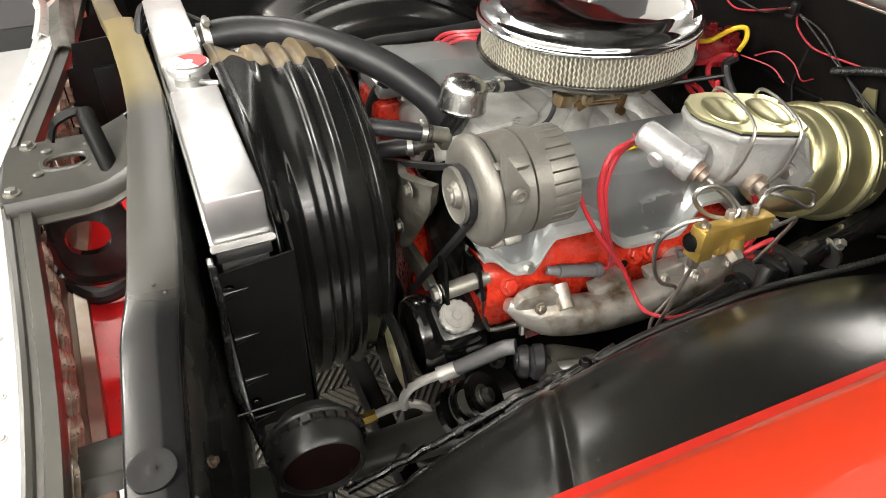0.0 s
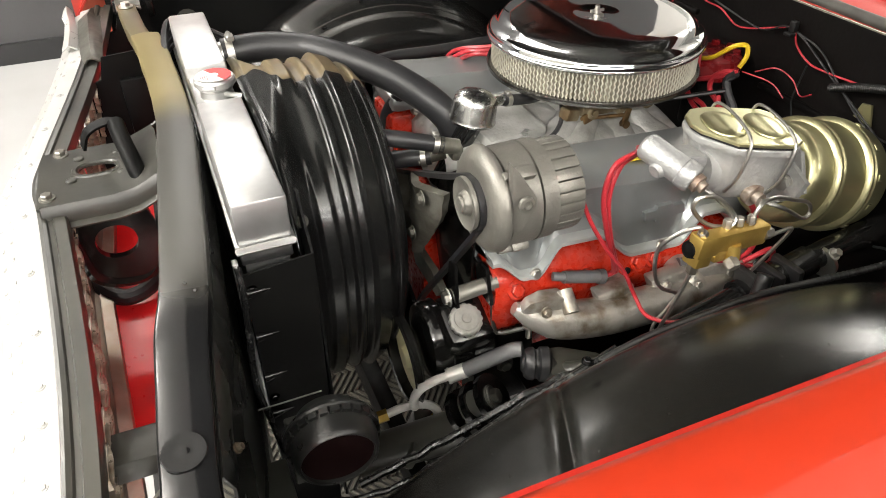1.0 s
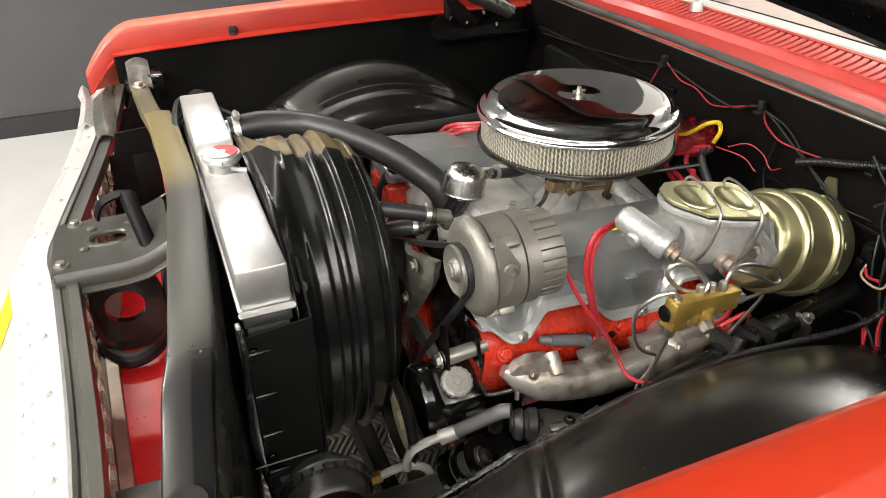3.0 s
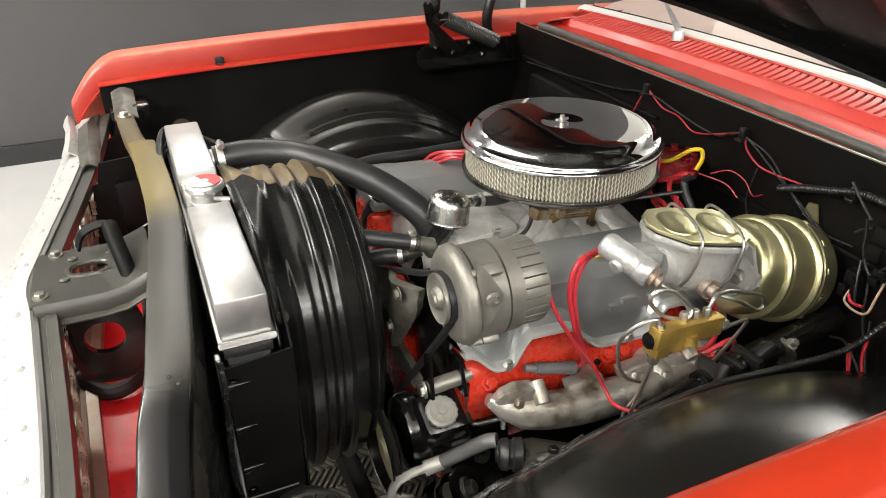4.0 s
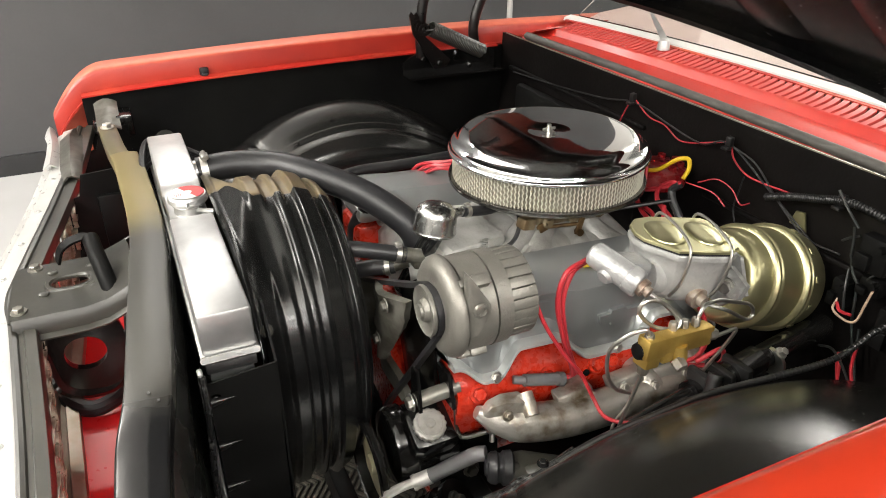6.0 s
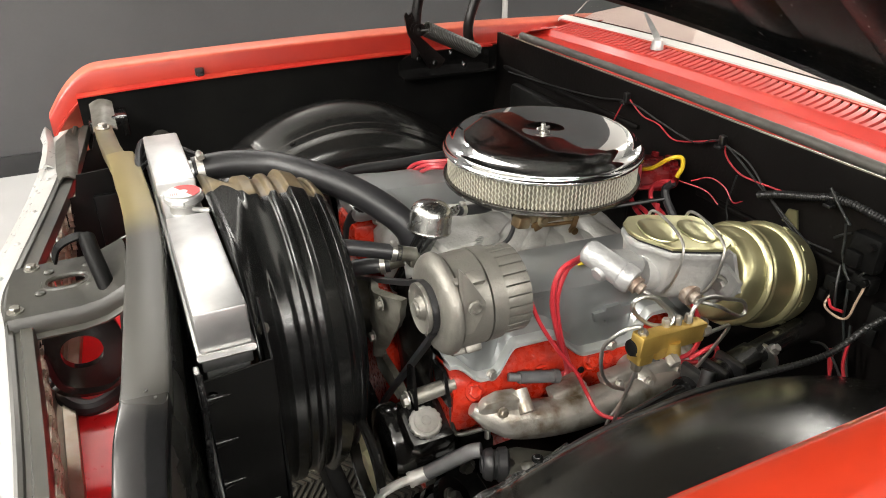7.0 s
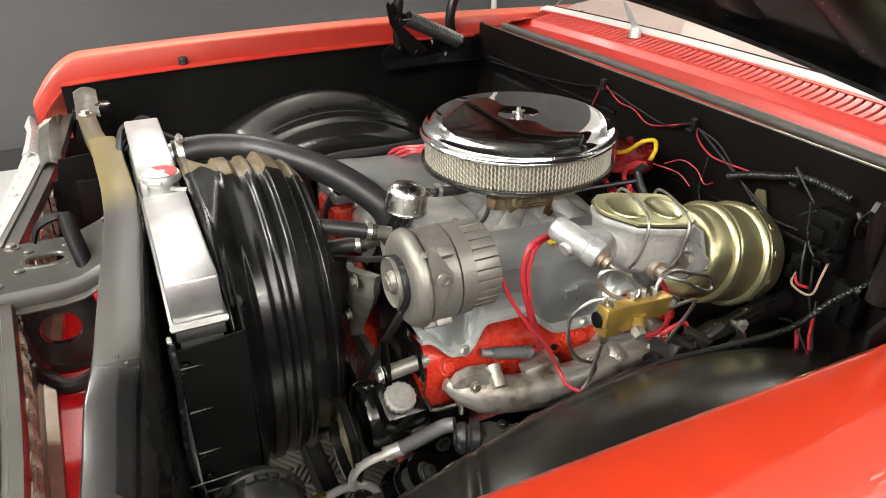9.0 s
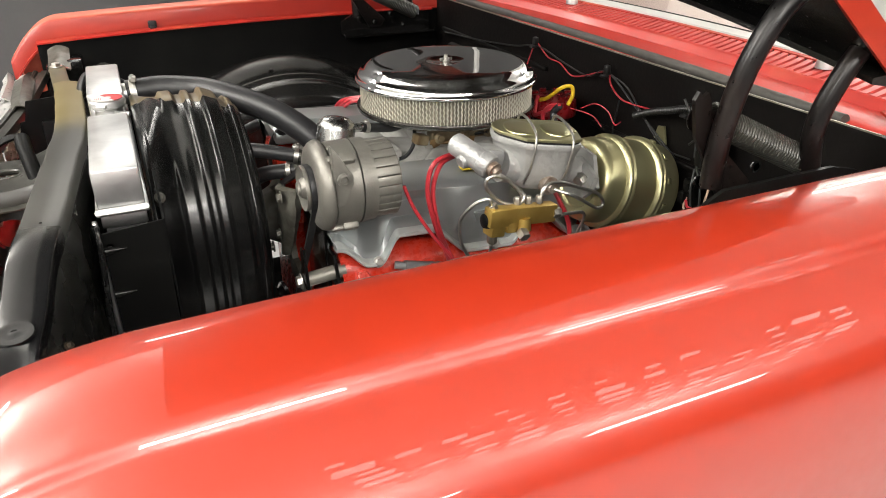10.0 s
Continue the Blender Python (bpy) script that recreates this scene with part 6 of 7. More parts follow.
BL = "coiled bright steel brake line between master cylinder and valve"
line("brake_line", [(0.590, 0.554, 0.897), (0.600, 0.536, 0.888), (0.612, 0.522, 0.872), (0.606, 0.522, 0.856), (0.580, 0.530, 0.862), (0.556, 0.534, 0.888), (0.562, 0.532, 0.905), (0.588, 0.529, 0.899), (0.612, 0.520, 0.875), (0.612, 0.515, 0.865), (0.600, 0.515, 0.858)], 0.0030, STEEL, BL)
line("brake_line", [(0.692, 0.553, 0.855), (0.725, 0.540, 0.842), (0.775, 0.545, 0.810), (0.790, 0.548, 0.815), (0.775, 0.545, 0.836), (0.73, 0.535, 0.858), (0.685, 0.525, 0.878), (0.652, 0.517, 0.880), (0.640, 0.515, 0.852)], 0.0030, STEEL, BL)
line("brake_line", [(0.553, 0.506, 0.866), (0.545, 0.505, 0.882), (0.525, 0.515, 0.872), (0.511, 0.53, 0.842), (0.515, 0.532, 0.80), (0.545, 0.545, 0.755), (0.588, 0.558, 0.72), (0.590, 0.572, 0.68), (0.578, 0.58, 0.64), (0.57, 0.56, 0.60)], 0.0028, STEEL, "bent steel brake line dropping from the valve")
line("brake_line", [(0.556, 0.512, 0.80), (0.560, 0.535, 0.72), (0.575, 0.565, 0.63), (0.60, 0.55, 0.60)], 0.0028, STEEL, "steel brake line running down from the valve")
line("brake_line", [(0.672, 0.510, 0.828), (0.70, 0.515, 0.826), (0.74, 0.53, 0.808), (0.735, 0.56, 0.73), (0.72, 0.59, 0.65)], 0.0028, STEEL, "steel brake line running down past the steering shaft")

# ---- steering ----
ps = thing("steering_pump", (0.32, 0.73, 0.5), "black power steering pump with a ribbed white-metal cap", "steering pump")
bm = fresh()
lathe(bm, [(0.272, 0.04), (0.276, 0.062), (0.284, 0.066), (0.305, 0.066), (0.310, 0.061), (0.338, 0.061), (0.342, 0.064), (0.378, 0.063), (0.39, 0.05), (0.392, 0.02)], (0, 0.770, 0.558), (1, 0, 0), 40)
box(bm, (0.335, 0.735, 0.600), (0.085, 0.08, 0.07), 0.018, (25, 0, 0))
lathe(bm, [(0, 0.018), (0.02, 0.018)], (0.325, 0.722, 0.622), (0, -0.45, 1), 20)
part("body", bm, BLACK, ps)
bm = fresh()
d, u, v = basis((0, -0.55, 1))
o = Vector((0.325, 0.710, 0.634))
n = 48
loft(bm, [[o + d * h + (u * math.cos(2 * math.pi * k / n) + v * math.sin(2 * math.pi * k / n)) * (r * (1.0 if k % 3 else 0.94)) for k in range(n)] for h, r in ((0, 0.024), (0.001, 0.0265), (0.010, 0.0265), (0.012, 0.024))])
lathe(bm, [(0.012, 0.020), (0.0135, 0.019), (0.0135, 0.008), (0.015, 0.007), (0.015, 0.0)], o, (0, -0.55, 1), 24)
part("cap", bm, mat("cap_white_metal", (0.50, 0.49, 0.46), 0.45, metal=0.6, tint=(0.40, 0.39, 0.36), scale=90, bump=0.3), ps, "dull white-metal filler cap")
bm = fresh()
lathe(bm, [(0.262, 0.072), (0.245, 0.073), (0.243, 0.079), (0.245, 0.082), (0.250, 0.075), (0.256, 0.082), (0.259, 0.081), (0.262, 0.074), (0.262, 0.072)], (-0.006, 0.780, 0.522), (1, 0, 0), 40)
wheel = part("pulley", bm, mat("worn_pulley", (0.016, 0.016, 0.015), 0.2), ps)
bm = fresh()
lathe(bm, [(0.262, 0.072), (0.258, 0.048), (0.262, 0.022), (0.250, 0.017), (0.250, 0.0)], (-0.006, 0.780, 0.522), (1, 0, 0), 36)
part("web", bm, mat("dusty_web", (0.70, 0.66, 0.42), 0.5, tint=(0.52, 0.48, 0.30), scale=12), wheel, "dusty tan pulley web")

PIPE = mat("silver_pipe", (0.80, 0.79, 0.76), 0.38, metal=0.45, tint=(0.62, 0.61, 0.58), scale=40)
pipe = thing("steering_hose", (0.30, 0.69, 0.5), "grey steel and rubber power steering hose with a crimped collar", "hose")
bm = fresh()
tube(bm, [(0.276, 0.707, 0.440), (0.272, 0.705, 0.462), (0.255, 0.71, 0.475), (0.225, 0.72, 0.472), (0.195, 0.73, 0.456)], 0.0075, 10, 6)
part("return_pipe", bm, PIPE, pipe)
bm = fresh()
tube(bm, [(0.236, 0.708, 0.478), (0.235, 0.704, 0.505), (0.246, 0.70, 0.527), (0.268, 0.696, 0.539), (0.292, 0.692, 0.545)], 0.0075, 10, 6)
part("pressure_pipe", bm, PIPE, pipe)
bm = fresh()
rod(bm, (0.287, 0.692, 0.544), (0.318, 0.688, 0.551), 0.0125, n=20)
rod(bm, (0.290, 0.692, 0.5445), (0.293, 0.6915, 0.545), 0.0135, n=20)
part("crimp_collar", bm, PIPE, pipe)
bm = fresh()
tube(bm, [(0.316, 0.688, 0.551), (0.345, 0.672, 0.575), (0.375, 0.65, 0.606), (0.39, 0.64, 0.612)], 0.012, 14, 5)
part("rubber_hose", bm, RUBBER_GREY, pipe)
bm = fresh()
bolt(bm, (0.196, 0.73, 0.455), (-1, 0.1, -0.2), 0.011, 0.03, False)
bolt(bm, (0.276, 0.707, 0.425), (0, 0, 1), 0.012, 0.018, False)
parts("brass_fitting", bm, BRASS, pipe)

# added black plate covers the orange block where its side lies in shadow
block_shade = thing("block_shade_plate", (0.42, 0.76, 0.45), "black bolted plate added for the shade on the block's side", "engine mount")
bm = fresh()
prism(bm, [(0.36, 0.38), (0.48, 0.38), (0.47, 0.52), (0.43, 0.60), (0.36, 0.60)], lambda a, b, h: (a, 0.795 - h, b), 0.05)
part("plate", bm, BLACK, block_shade)
bm = fresh()
for x, z in ((0.385, 0.56), (0.42, 0.47), (0.385, 0.43)):
    bolt(bm, (x, 0.745, z), (0, -1, 0), 0.011, 0.010)
parts("bolt", bm, GREY, block_shade)

gear = thing("steering_gear", (0.3, 0.65, 0.35), "black steering gear and linkage on the frame", "steering gear")
bm = fresh()
rod(bm, (0.14, 0.715, 0.385), (0.36, 0.625, 0.495), 0.033, n=18)
box(bm, (0.265, 0.70, 0.40), (0.09, 0.07, 0.06), 0.012, (0, 20, -15))
rod(bm, (0.30, 0.645, 0.515), (0.335, 0.625, 0.545), 0.024, 0.020, n=18)
bolt(bm, (0.335, 0.625, 0.545), (0.7, -0.4, 0.6), 0.012, 0.012)
part("housing", bm, GREY, gear)
bm = fresh()
for k in range(3):
    rod(bm, (0.298 + 0.018 * k, 0.655 - 0.012 * k, 0.49 + 0.022 * k), (0.304 + 0.018 * k, 0.651 - 0.012 * k, 0.497 + 0.022 * k), 0.040, n=18)
parts("clamp_ring", bm, BLACK, gear)
bm = fresh()
box(bm, (0.215, 0.668, 0.43), (0.02, 0.05, 0.05), 0.006, (0, 25, -20))
part("bracket", bm, GREY, gear)

arm = thing("control_arm", (0.42, 0.60, 0.5), "black upper control arm with a rubber end bushing", "control arm")
bm = fresh()
lathe(bm, [(0.0, 0.006), (0.001, 0.012), (0.004, 0.014), (0.005, 0.020), (0.010, 0.024), (0.018, 0.025), (0.021, 0.022), (0.025, 0.022), (0.028, 0.026), (0.040, 0.027), (0.044, 0.022)], (0.378, 0.622, 0.604), (0.92, -0.39, -0.05), 24)
part("bushing", bm, RUBBER, arm)
bm = fresh()
box(bm, (0.45, 0.575, 0.585), (0.10, 0.10, 0.05), 0.02, (0, 10, -25))
tube(bm, [(0.413, 0.602, 0.600), (0.43, 0.585, 0.598), (0.48, 0.55, 0.625), (0.56, 0.53, 0.66), (0.62, 0.515, 0.69)], 0.017, 12, 5)
part("arm", bm, GREY, arm)

column = thing("steering_shaft", (0.75, 0.55, 0.65), "black steering shaft with a jointed coupling near the firewall", "steering shaft")
bm = fresh()
rod(bm, (0.585, 0.548, 0.655), (0.70, 0.550, 0.681), 0.020, n=18)
rod(bm, (0.70, 0.550, 0.681), (0.84, 0.560, 0.705), 0.027, 0.024, n=18)
rod(bm, (0.84, 0.560, 0.705), (1.0, 0.572, 0.72), 0.020, n=16)
part("shaft", bm, BLACK, column)
bm = fresh()
for x in (0.715, 0.75, 0.785):
    box(bm, (x, 0.548, 0.702), (0.014, 0.056, 0.05), 0.006, (0, -6, 5))
rod(bm, (0.705, 0.52, 0.70), (0.72, 0.53, 0.735), 0.012, n=12)
part("coupling", bm, PLASTIC, column)
bm = fresh()
rod(bm, (0.86, 0.552, 0.700), (0.866, 0.553, 0.701), 0.026, n=20)
bolt(bm, (0.866, 0.540, 0.722), (0, -0.6, 0.8), 0.007, 0.012)
part("clamp", bm, STEEL, column, "bright steel clamp")

# ---- horn ----
horn = thing("horn", (0.065, 0.51, 0.66), "black disc horn with a notched rim", "horn")
H, HD = Vector((0.066, 0.512, 0.714)), Vector((-0.05, -0.98, -0.06))
bm = fresh()
lathe(bm, [(-0.030, 0.03), (-0.028, 0.038), (-0.012, 0.045), (-0.006, 0.0555), (-0.001, 0.0570), (0.002, 0.0555), (0.004, 0.0512), (0.016, 0.0508), (0.028, 0.0495), (0.035, 0.0470), (0.0375, 0.0445), (0.0365, 0.0428), (0.020, 0.0415), (0.012, 0.0)], H, HD, 44)
part("shell", bm, mat("horn_black", (0.010, 0.010, 0.010), 0.30, tint=(0.020, 0.020, 0.019), scale=12, bump=0.05), horn)
bm = fresh()
d, u, v = basis(HD)
for k in range(26):
    a = 2 * math.pi * k / 26
    w = u * math.cos(a) + v * math.sin(a)
    t = -u * math.sin(a) + v * math.cos(a)
    c = H + w * 0.0525 + d * 0.006
    loft(bm, [[c + t * (s * 0.005) + w * q + d * h for s, q in ((-1, -0.003), (1, -0.003), (1, 0.003), (-1, 0.003))] for h in (-0.008, 0.004)])
parts("rim_notch", bm, bpy.data.materials["horn_black"], horn)
bm = fresh()
lathe(bm, [(0, 0.0414), (0.002, 0.0424), (0.003, 0.0)], H + d * 0.029, HD, 36)
part("mouth", bm, mat("horn_mouth", (0.008, 0.002, 0.002), 0.9, spec=0.1), horn)
bm = fresh()
box(bm, (-0.012, 0.565, 0.575), (0.055, 0.09, 0.012), 0.004)
box(bm, (0.03, 0.565, 0.64), (0.022, 0.012, 0.12), 0.003)
part("bracket", bm, mat("dusty_black_bracket", (0.060, 0.062, 0.052), 0.5), horn)

# ---- wires ----
W = "glossy red spark plug wire looped over the valve cover"


def wire(name, pts, r, material, label, category="wire", group=""):
    return single(name, tube(fresh(), pts, r, 8, 7), material, label, category, group)


wire("plug_wire", [(0.60, 0.70, 0.885), (0.565, 0.672, 0.896), (0.525, 0.662, 0.888), (0.51, 0.655, 0.845), (0.519, 0.645, 0.785), (0.538, 0.648, 0.735), (0.552, 0.660, 0.698), (0.541, 0.670, 0.685)], 0.0042, WIRE_RED, W, group="plug wires")
wire("plug_wire", [(0.60, 0.71, 0.878), (0.575, 0.68, 0.89), (0.54, 0.668, 0.882), (0.522, 0.66, 0.84), (0.527, 0.65, 0.78), (0.548, 0.655, 0.725), (0.562, 0.665, 0.695), (0.549, 0.670, 0.685)], 0.0042, WIRE_RED, W, group="plug wires")
wire("sensor_wire", [(0.462, 0.64, 0.868), (0.475, 0.63, 0.83), (0.503, 0.62, 0.78), (0.535, 0.615, 0.735), (0.555, 0.605, 0.69), (0.557, 0.575, 0.676), (0.578, 0.545, 0.680), (0.600, 0.522, 0.703), (0.625, 0.505, 0.725)], 0.0032, WIRE_RED, "thin red wire hanging across the exhaust manifold")
bm = fresh()
rod(bm, (0.472, 0.674, 0.702), (0.535, 0.671, 0.686), 0.0098, 0.0105, 16)
rod(bm, (0.456, 0.680, 0.704), (0.474, 0.674, 0.7015), 0.007, n=12)
rod(bm, (0.533, 0.671, 0.6865), (0.543, 0.670, 0.684), 0.0118, n=16)
single("plug_boot", bm, RUBBER_GREY, "grey rubber spark plug boot on the cylinder head", "plug boot", "plug boots")
bm = fresh()
rod(bm, (0.69, 0.672, 0.664), (0.74, 0.66, 0.66), 0.0095, 0.0105, 16)
single("plug_boot", bm, RUBBER_GREY, "grey rubber spark plug boot on the cylinder head", "plug boot", "plug boots")
wire("plug_wire", [(0.745, 0.66, 0.66), (0.77, 0.62, 0.69), (0.76, 0.60, 0.76), (0.735, 0.63, 0.83), (0.74, 0.70, 0.86), (0.82, 0.80, 0.88)], 0.0042, WIRE_RED, "red spark plug wire running up behind the master cylinder", group="plug wires")
wire("plug_wire", [(0.76, 0.66, 0.65), (0.80, 0.60, 0.68), (0.79, 0.59, 0.72), (0.75, 0.60, 0.70)], 0.0042, WIRE_RED, "red spark plug wire looped below the brake valve", group="plug wires")
for k in range(3):
    wire("plug_wire", [(0.53, 1.31, 0.78), (0.54, 1.28 - 0.02 * k, 0.825), (0.55, 1.24 - 0.03 * k, 0.850 + 0.005 * k), (0.59, 1.20 - 0.02 * k, 0.862), (0.67, 1.17, 0.870), (0.8, 1.10, 0.872)], 0.0042, WIRE_RED, "red spark plug wire over the far valve cover", group="plug wires")

dist = thing("distributor", (0.94, 0.97, 0.8), "red distributor cap at the rear of the engine", "distributor")
bm = fresh()
rod(bm, (0.945, 0.965, 0.74), (0.945, 0.965, 0.845), 0.040, n=24)
part("body", bm, BLACK_DULL, dist)
bm = fresh()
lathe(bm, [(0, 0.054), (0.02, 0.056), (0.035, 0.053), (0.040, 0.044), (0.042, 0.0)], (0.945, 0.965, 0.842), (0, 0, 1), 32)
dist_cap = part("cap", bm, CAP_RED, dist)
for k in range(8):
    a = 2 * math.pi * k / 8
    p, q = 0.945 + 0.040 * math.cos(a), 0.965 + 0.040 * math.sin(a)
    part("terminal", rod(fresh(), (p, q, 0.876), (p, q, 0.889), 0.008, n=10), CAP_RED, dist_cap)
wire("coil_wire", [(0.900, 0.945, 0.882), (0.905, 0.92, 0.893), (0.922, 0.895, 0.918), (0.936, 0.880, 0.922), (0.936, 0.874, 0.905), (0.928, 0.877, 0.885)], 0.0042, WIRE_YELLOW, "yellow wire looped beside the distributor cap")
for pts in ([(0.895, 0.945, 0.890), (0.87, 0.914, 0.864), (0.865, 0.89, 0.870), (0.87, 0.855, 0.888), (0.872, 0.838, 0.896)],
            [(0.875, 0.828, 0.903), (0.87, 0.848, 0.898), (0.866, 0.868, 0.882), (0.866, 0.872, 0.860), (0.868, 0.855, 0.845), (0.87, 0.835, 0.835), (0.87, 0.82, 0.82)],
            [(0.88, 0.955, 0.845), (0.872, 0.93, 0.825), (0.87, 0.90, 0.824), (0.868, 0.876, 0.820), (0.86, 0.85, 0.80)],
            [(0.88, 0.945, 0.83), (0.875, 0.92, 0.812), (0.87, 0.89, 0.806), (0.865, 0.86, 0.795)]):
    wire("plug_wire", pts, 0.0045, WIRE_RED, "thick red ignition wire leaving the distributor cap", group="plug wires")
wire("ignition_lead", [(0.875, 0.828, 0.902), (0.87, 0.84, 0.886), (0.866, 0.828, 0.868), (0.866, 0.808, 0.848), (0.866, 0.80, 0.83)], 0.0075, RUBBER, "black rubber boot on an ignition lead")

fw = lambda p: (1.002, p[0], p[1])
wire("firewall_wire", [fw(p) for p in ((1.19, 0.86), (1.175, 0.90), (1.145, 0.955), (1.13, 0.965))], 0.0016, WIRE_RED, "thin red wire clipped to the firewall")
wire("firewall_wire", [fw(p) for p in ((1.13, 0.962), (1.08, 0.938), (1.03, 0.935), (0.985, 0.918), (0.95, 0.922), (0.91, 0.935), (0.855, 0.955))], 0.0016, WIRE_RED, "thin red wire clipped to the firewall")
wire("firewall_wire", [fw(p) for p in ((0.845, 0.958), (0.835, 0.93), (0.80, 0.91), (0.76, 0.908), (0.70, 0.912))], 0.0017, WIRE_RED, "thin red wire clipped to the firewall")
wire("firewall_wire", [(0.95, 0.86, 0.88), (0.965, 0.83, 0.895), (0.975, 0.80, 0.885), (0.975, 0.775, 0.865), (0.97, 0.75, 0.878)], 0.0012, WIRE_RED, "thin red wire hanging before the firewall")
wire("firewall_wire", [(0.93, 0.87, 0.88), (0.95, 0.82, 0.875), (0.955, 0.79, 0.858)], 0.0012, WIRE_RED, "thin red wire hanging before the firewall")
wire("firewall_harness", [fw(p) for p in ((1.66, 0.90), (1.45, 0.915), (1.25, 0.935), (1.13, 0.955), (1.02, 0.94), (0.92, 0.93), (0.85, 0.952), (0.74, 0.90), (0.62, 0.84))], 0.0019, PLASTIC, "thin black taped harness along the firewall", "harness")
wire("firewall_harness", [fw(p) for p in ((0.84, 0.95), (0.78, 0.935), (0.72, 0.89), (0.65, 0.85), (0.58, 0.85))], 0.0018, PLASTIC, "thin black taped harness along the firewall", "harness")
bm = fresh()
lo = [(0.99, 0.735, 0.893), (0.99, 0.69, 0.912), (0.99, 0.64, 0.928), (0.992, 0.58, 0.945), (0.995, 0.50, 0.94)]
tube(bm, lo, 0.0065, 10, 60, radii=lambda f: 0.0065 + 0.0007 * math.sin(f * 400))
single("split_loom", bm, PLASTIC, "ribbed black split loom on the firewall", "harness")
for y, z in ((1.134, 0.966), (0.847, 0.958), (0.60, 0.940)):
    bm = fresh()
    box(bm, (0.998, y, z), (0.012, 0.013, 0.020), 0.003)
    box(bm, (0.992, y, z - 0.012), (0.014, 0.016, 0.006), 0.002)
    single("wire_clip", bm, PLASTIC, "black plastic wire clip on the firewall", "clip", "wire clips")
wire("spare_wire", [(0.98, 0.548, 0.795), (0.97, 0.545, 0.775), (0.97, 0.52, 0.768), (0.97, 0.503, 0.777), (0.97, 0.497, 0.81), (0.972, 0.492, 0.845)], 0.0020, mat("tan_wire", (0.50, 0.36, 0.26), 0.4), "bent tan wire hanging before the firewall")
wire("spare_wire", [(0.97, 0.542, 0.79), (0.965, 0.53, 0.782), (0.965, 0.51, 0.785)], 0.0026, WIRE_RED, "short red wire hanging before the firewall")
wire("spare_wire", [(0.955, 0.48, 0.745), (0.95, 0.475, 0.71), (0.945, 0.46, 0.68), (0.94, 0.45, 0.64)], 0.0028, WIRE_RED, "short red wire hanging before the firewall")
bm = fresh()
tube(bm, [(0.22, 0.50, 0.615), (0.34, 0.485, 0.695), (0.45, 0.475, 0.748), (0.55, 0.468, 0.768), (0.64, 0.466, 0.774), (0.74, 0.458, 0.773), (0.86, 0.45, 0.774), (0.94, 0.45, 0.80), (1.0, 0.44, 0.82)], 0.005, 10, 40, radii=lambda f: 0.0048 + (0.0006 * math.sin(f * 800) if f > 0.62 else 0))
single("fender_harness", bm, PLASTIC, "black taped harness along the wheel housing edge", "harness")
for k, pts in enumerate(([(0.05, 0.50, 0.60), (0.14, 0.485, 0.615), (0.22, 0.478, 0.66), (0.30, 0.472, 0.705), (0.40, 0.470, 0.745)],
                         [(0.08, 0.48, 0.57), (0.16, 0.475, 0.60), (0.24, 0.485, 0.635), (0.33, 0.492, 0.68), (0.44, 0.49, 0.73)],
                         [(0.10, 0.55, 0.55), (0.18, 0.55, 0.57), (0.26, 0.545, 0.60), (0.34, 0.535, 0.64), (0.43, 0.53, 0.665)])):
    wavy = [p + Vector((0, 0.003 * noise.noise((i * 0.45, k, 0)), 0.004 * noise.noise((i * 0.4, k, 5)))) for i, p in enumerate(glide(pts, 8))]
    single("fender_cable", tube(fresh(), wavy, 0.006, 10, 2, radii=lambda f: 0.0042 + 0.0008 * k + 0.0008 * noise.noise((f * 22, k, 0))), TAPE, "black taped cable lying along the inner fender", "cable", "fender cables")
bm = fresh()
lo = glide([(0.009, 0.642, 0.885), (0.009, 0.63, 0.85), (0.005, 0.63, 0.796), (0.0, 0.63, 0.71), (0.008, 0.63, 0.638), (0.018, 0.62, 0.579), (0.04, 0.60, 0.54)], 9)
tube(bm, lo, 0.005, 10, 2, radii=lambda f: 0.0042 + 0.0007 * noise.noise((f * 30, 0, 0)))
single("core_harness", bm, TAPE, "shiny black taped harness running down beside the radiator", "harness")
for k in range(4):
    wire("cooler_line", [(-0.005 - 0.006 * k, 1.16 + 0.05 * k, 0.90), (-0.002 - 0.004 * k, 1.30, 0.925 - 0.01 * k), (0.02, 1.40 - 0.012 * k, 0.93 - 0.01 * k), (0.07, 1.40, 0.91 - 0.01 * k), (0.12, 1.36, 0.89)], 0.006, RUBBER, "black rubber line curling round the far end of the radiator", "hose")
wire("tie_wire", [(-0.006, 0.62, 0.673), (0.035, 0.62, 0.6735), (0.078, 0.62, 0.674)], 0.0011, STEEL, "thin bare wire strung below the shroud")

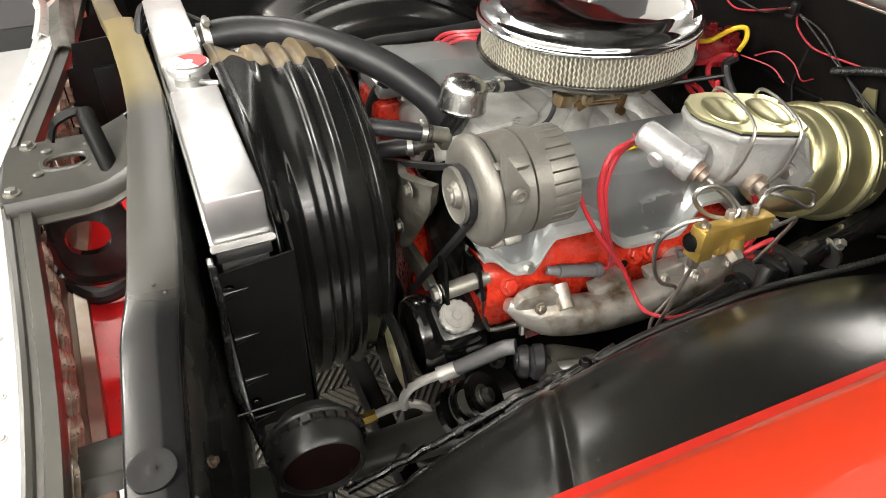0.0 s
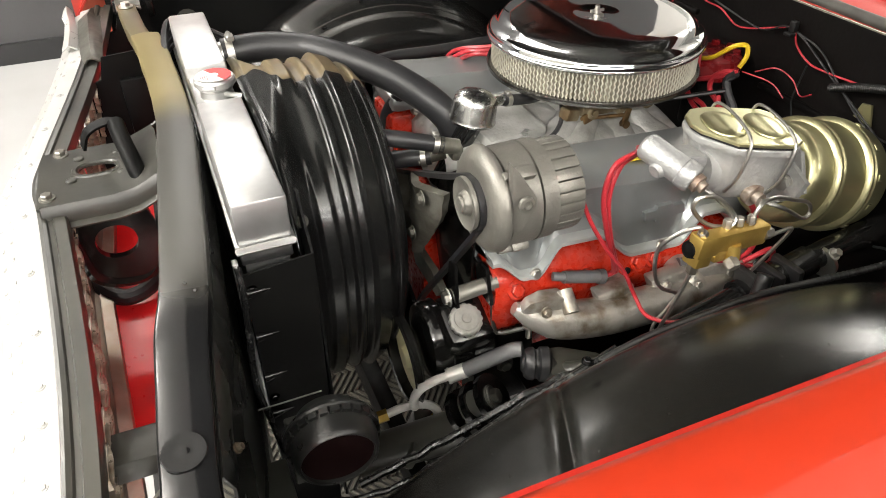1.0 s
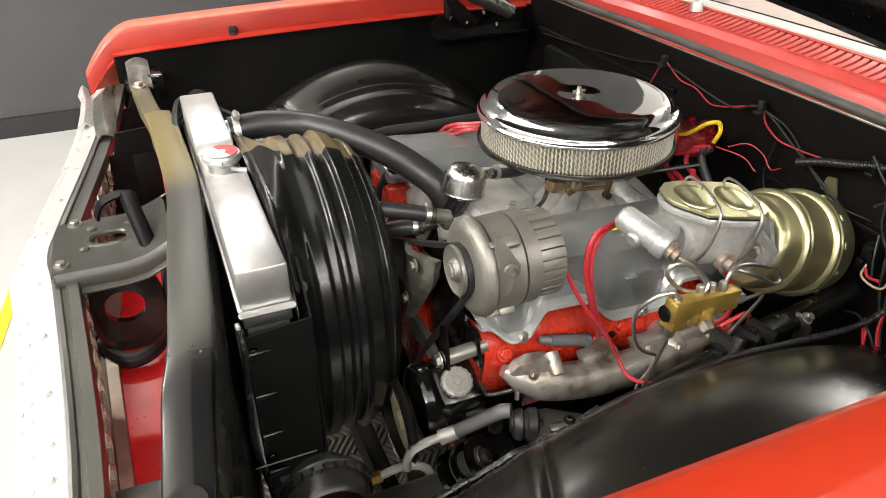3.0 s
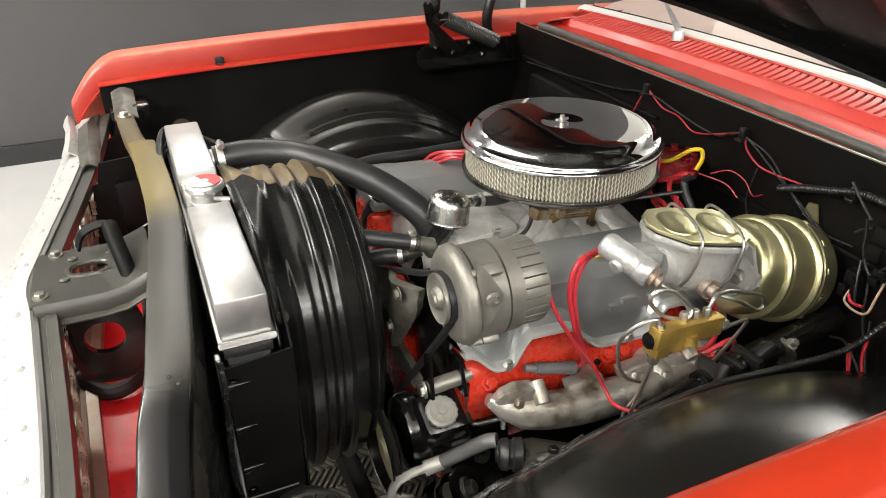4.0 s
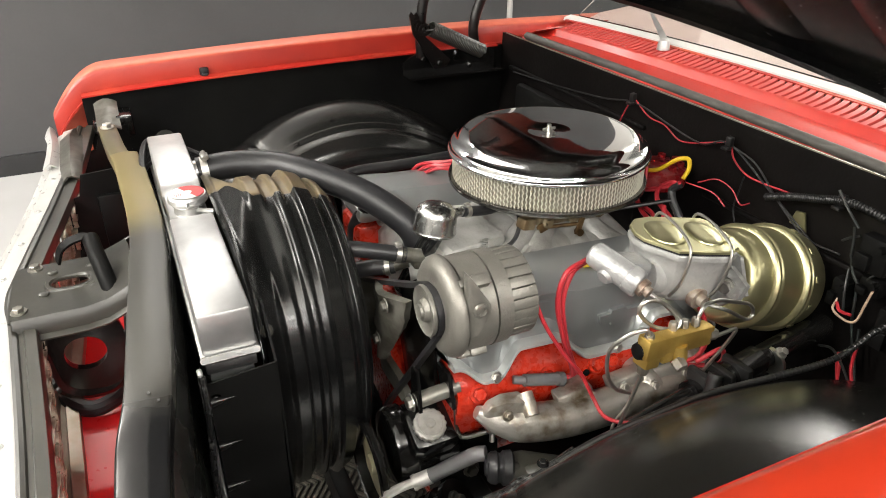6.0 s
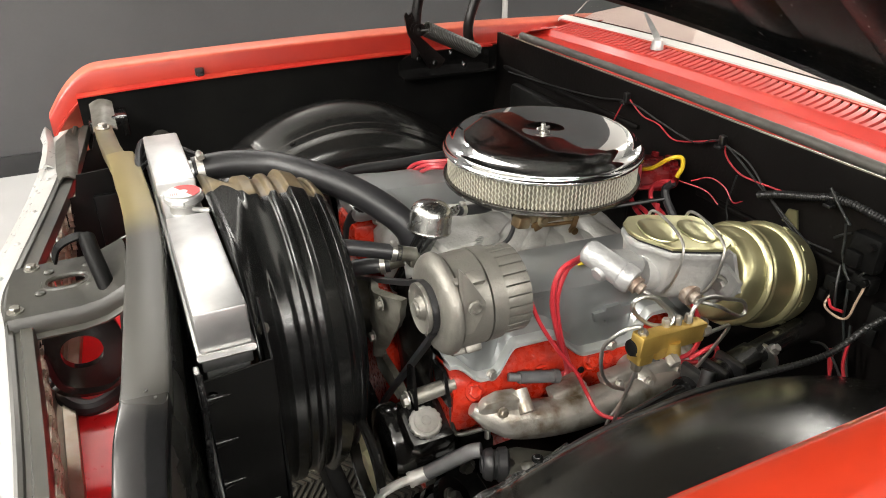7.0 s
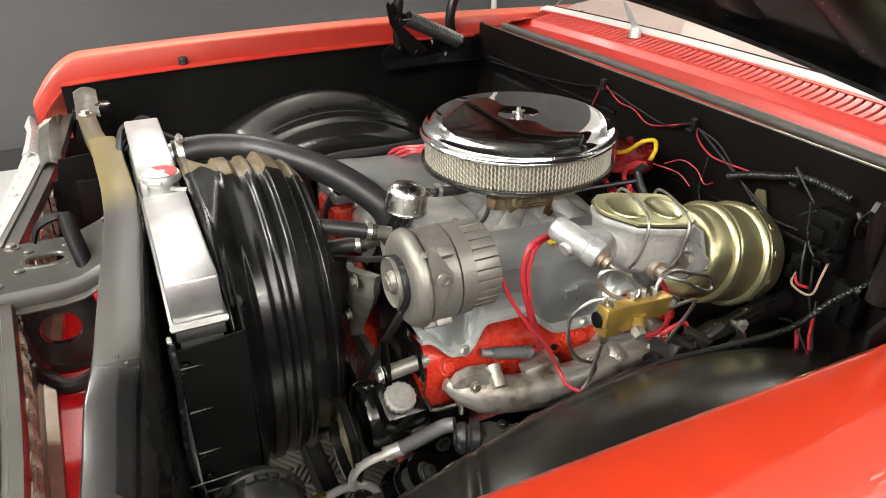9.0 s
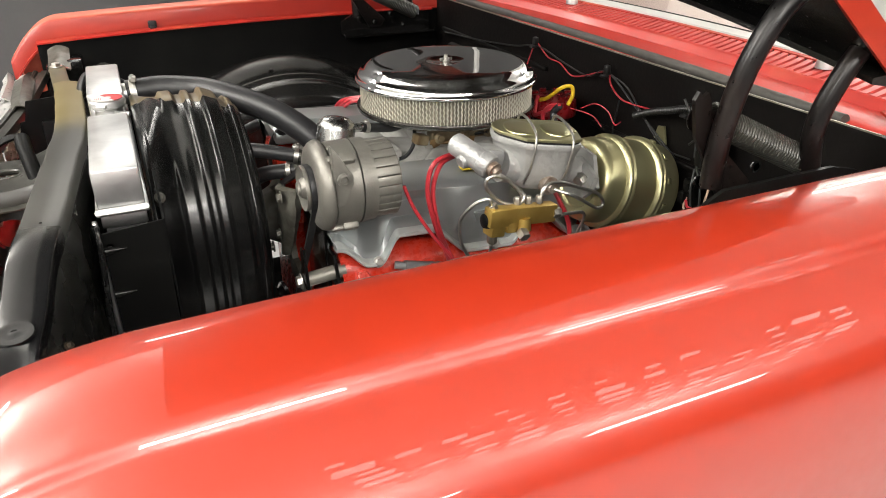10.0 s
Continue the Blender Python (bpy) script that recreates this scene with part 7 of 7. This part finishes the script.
DUSTY = mat("dusty_wire", (0.012, 0.0115, 0.0105), 0.5, tint=(0.007, 0.014, 0.013), scale=40)
for pts in ([(0.985, 0.572, 0.884), (0.985, 0.560, 0.895), (0.985, 0.545, 0.905)], [(0.98, 0.556, 0.917), (0.982, 0.552, 0.893), (0.98, 0.548, 0.868)], [(0.985, 0.60, 0.960), (0.985, 0.575, 0.935), (0.985, 0.552, 0.915)],
            [(0.985, 0.550, 0.865), (0.98, 0.535, 0.842), (0.98, 0.520, 0.832), (0.98, 0.505, 0.855), (0.985, 0.490, 0.865)], [(0.985, 0.530, 0.835), (0.98, 0.520, 0.80), (0.98, 0.515, 0.765), (0.98, 0.500, 0.72), (0.98, 0.485, 0.66)],
            [(0.985, 0.548, 0.845), (0.97, 0.535, 0.815), (0.97, 0.528, 0.78)], [(0.97, 0.55, 0.70), (0.96, 0.52, 0.715), (0.95, 0.49, 0.705), (0.95, 0.46, 0.67)], [(0.98, 0.50, 0.76), (0.97, 0.485, 0.71), (0.96, 0.46, 0.66)]):
    wire("loose_wire", pts, 0.0022, DUSTY, "thin dusty black wire hanging before the firewall")
for pts in ([(1.0, 0.80, 0.905), (1.0, 0.805, 0.875), (1.0, 0.81, 0.84), (1.0, 0.80, 0.81)],):
    wire("loose_wire", pts, 0.0014, DUSTY, "thin dusty black wire hanging before the firewall")
for pts in ([(0.955, 0.50, 0.715), (0.95, 0.492, 0.69), (0.95, 0.488, 0.66)], [(0.955, 0.505, 0.72), (0.952, 0.50, 0.70), (0.95, 0.49, 0.675)], [(0.95, 0.465, 0.665), (0.945, 0.45, 0.655), (0.94, 0.44, 0.63)]):
    wire("spare_wire", pts, 0.0022, WIRE_RED, "short red wire hanging before the firewall")
for y, z, w, h in ((0.515, 0.885, 0.05, 0.06), (0.505, 0.835, 0.036, 0.03), (0.55, 0.80, 0.03, 0.05), (0.455, 0.78, 0.05, 0.07)):
    bm = fresh()
    box(bm, (0.990, y, z), (0.026, w, h), 0.006)
    box(bm, (0.974, y + 0.2 * w, z - 0.2 * h), (0.012, w * 0.5, h * 0.45), 0.003)
    rod(bm, (0.976, y - 0.3 * w, z + 0.3 * h), (0.966, y - 0.3 * w, z + 0.3 * h), 0.006, n=10)
    single("wire_connector", bm, BLACK_DULL, "black plastic wire connector on the firewall", "connector", "wire connectors")

# frame rails and under-structure
# added black sheet hides the pale floor and stands for the shade here
bm = fresh()
sheet(bm, [[(x, 0.475, 0.52), (x, 0.52, 0.455), (x, 0.60, 0.44), (x, 0.70, 0.445), (x, 0.79, 0.45)] for x in (0.44, 0.60, 0.80, 1.0)], 0.004)
single("added_dark_sheet", bm, BLACK_DULL, "dull black sheet added for the shade below the exhaust manifold", "splash shield")
bm = fresh()
span(bm, (-0.1, 0.52, 0.22), (1.0, 0.62, 0.36), 0.01)
single("frame_rail", bm, BLACK_DULL, "black steel frame rail under the engine bay", "frame rail", "frame rails")
bm = fresh()
span(bm, (-0.1, 1.37, 0.22), (1.0, 1.47, 0.36), 0.01)
single("frame_rail", bm, BLACK_DULL, "black steel frame rail under the engine bay", "frame rail", "frame rails")
bm = fresh()
span(bm, (0.226, 0.62, 0.22), (0.262, 1.37, 0.29), 0.004)
single("cross_beam", bm, BLACK_DULL, "black steel crossmember under the engine", "crossmember")
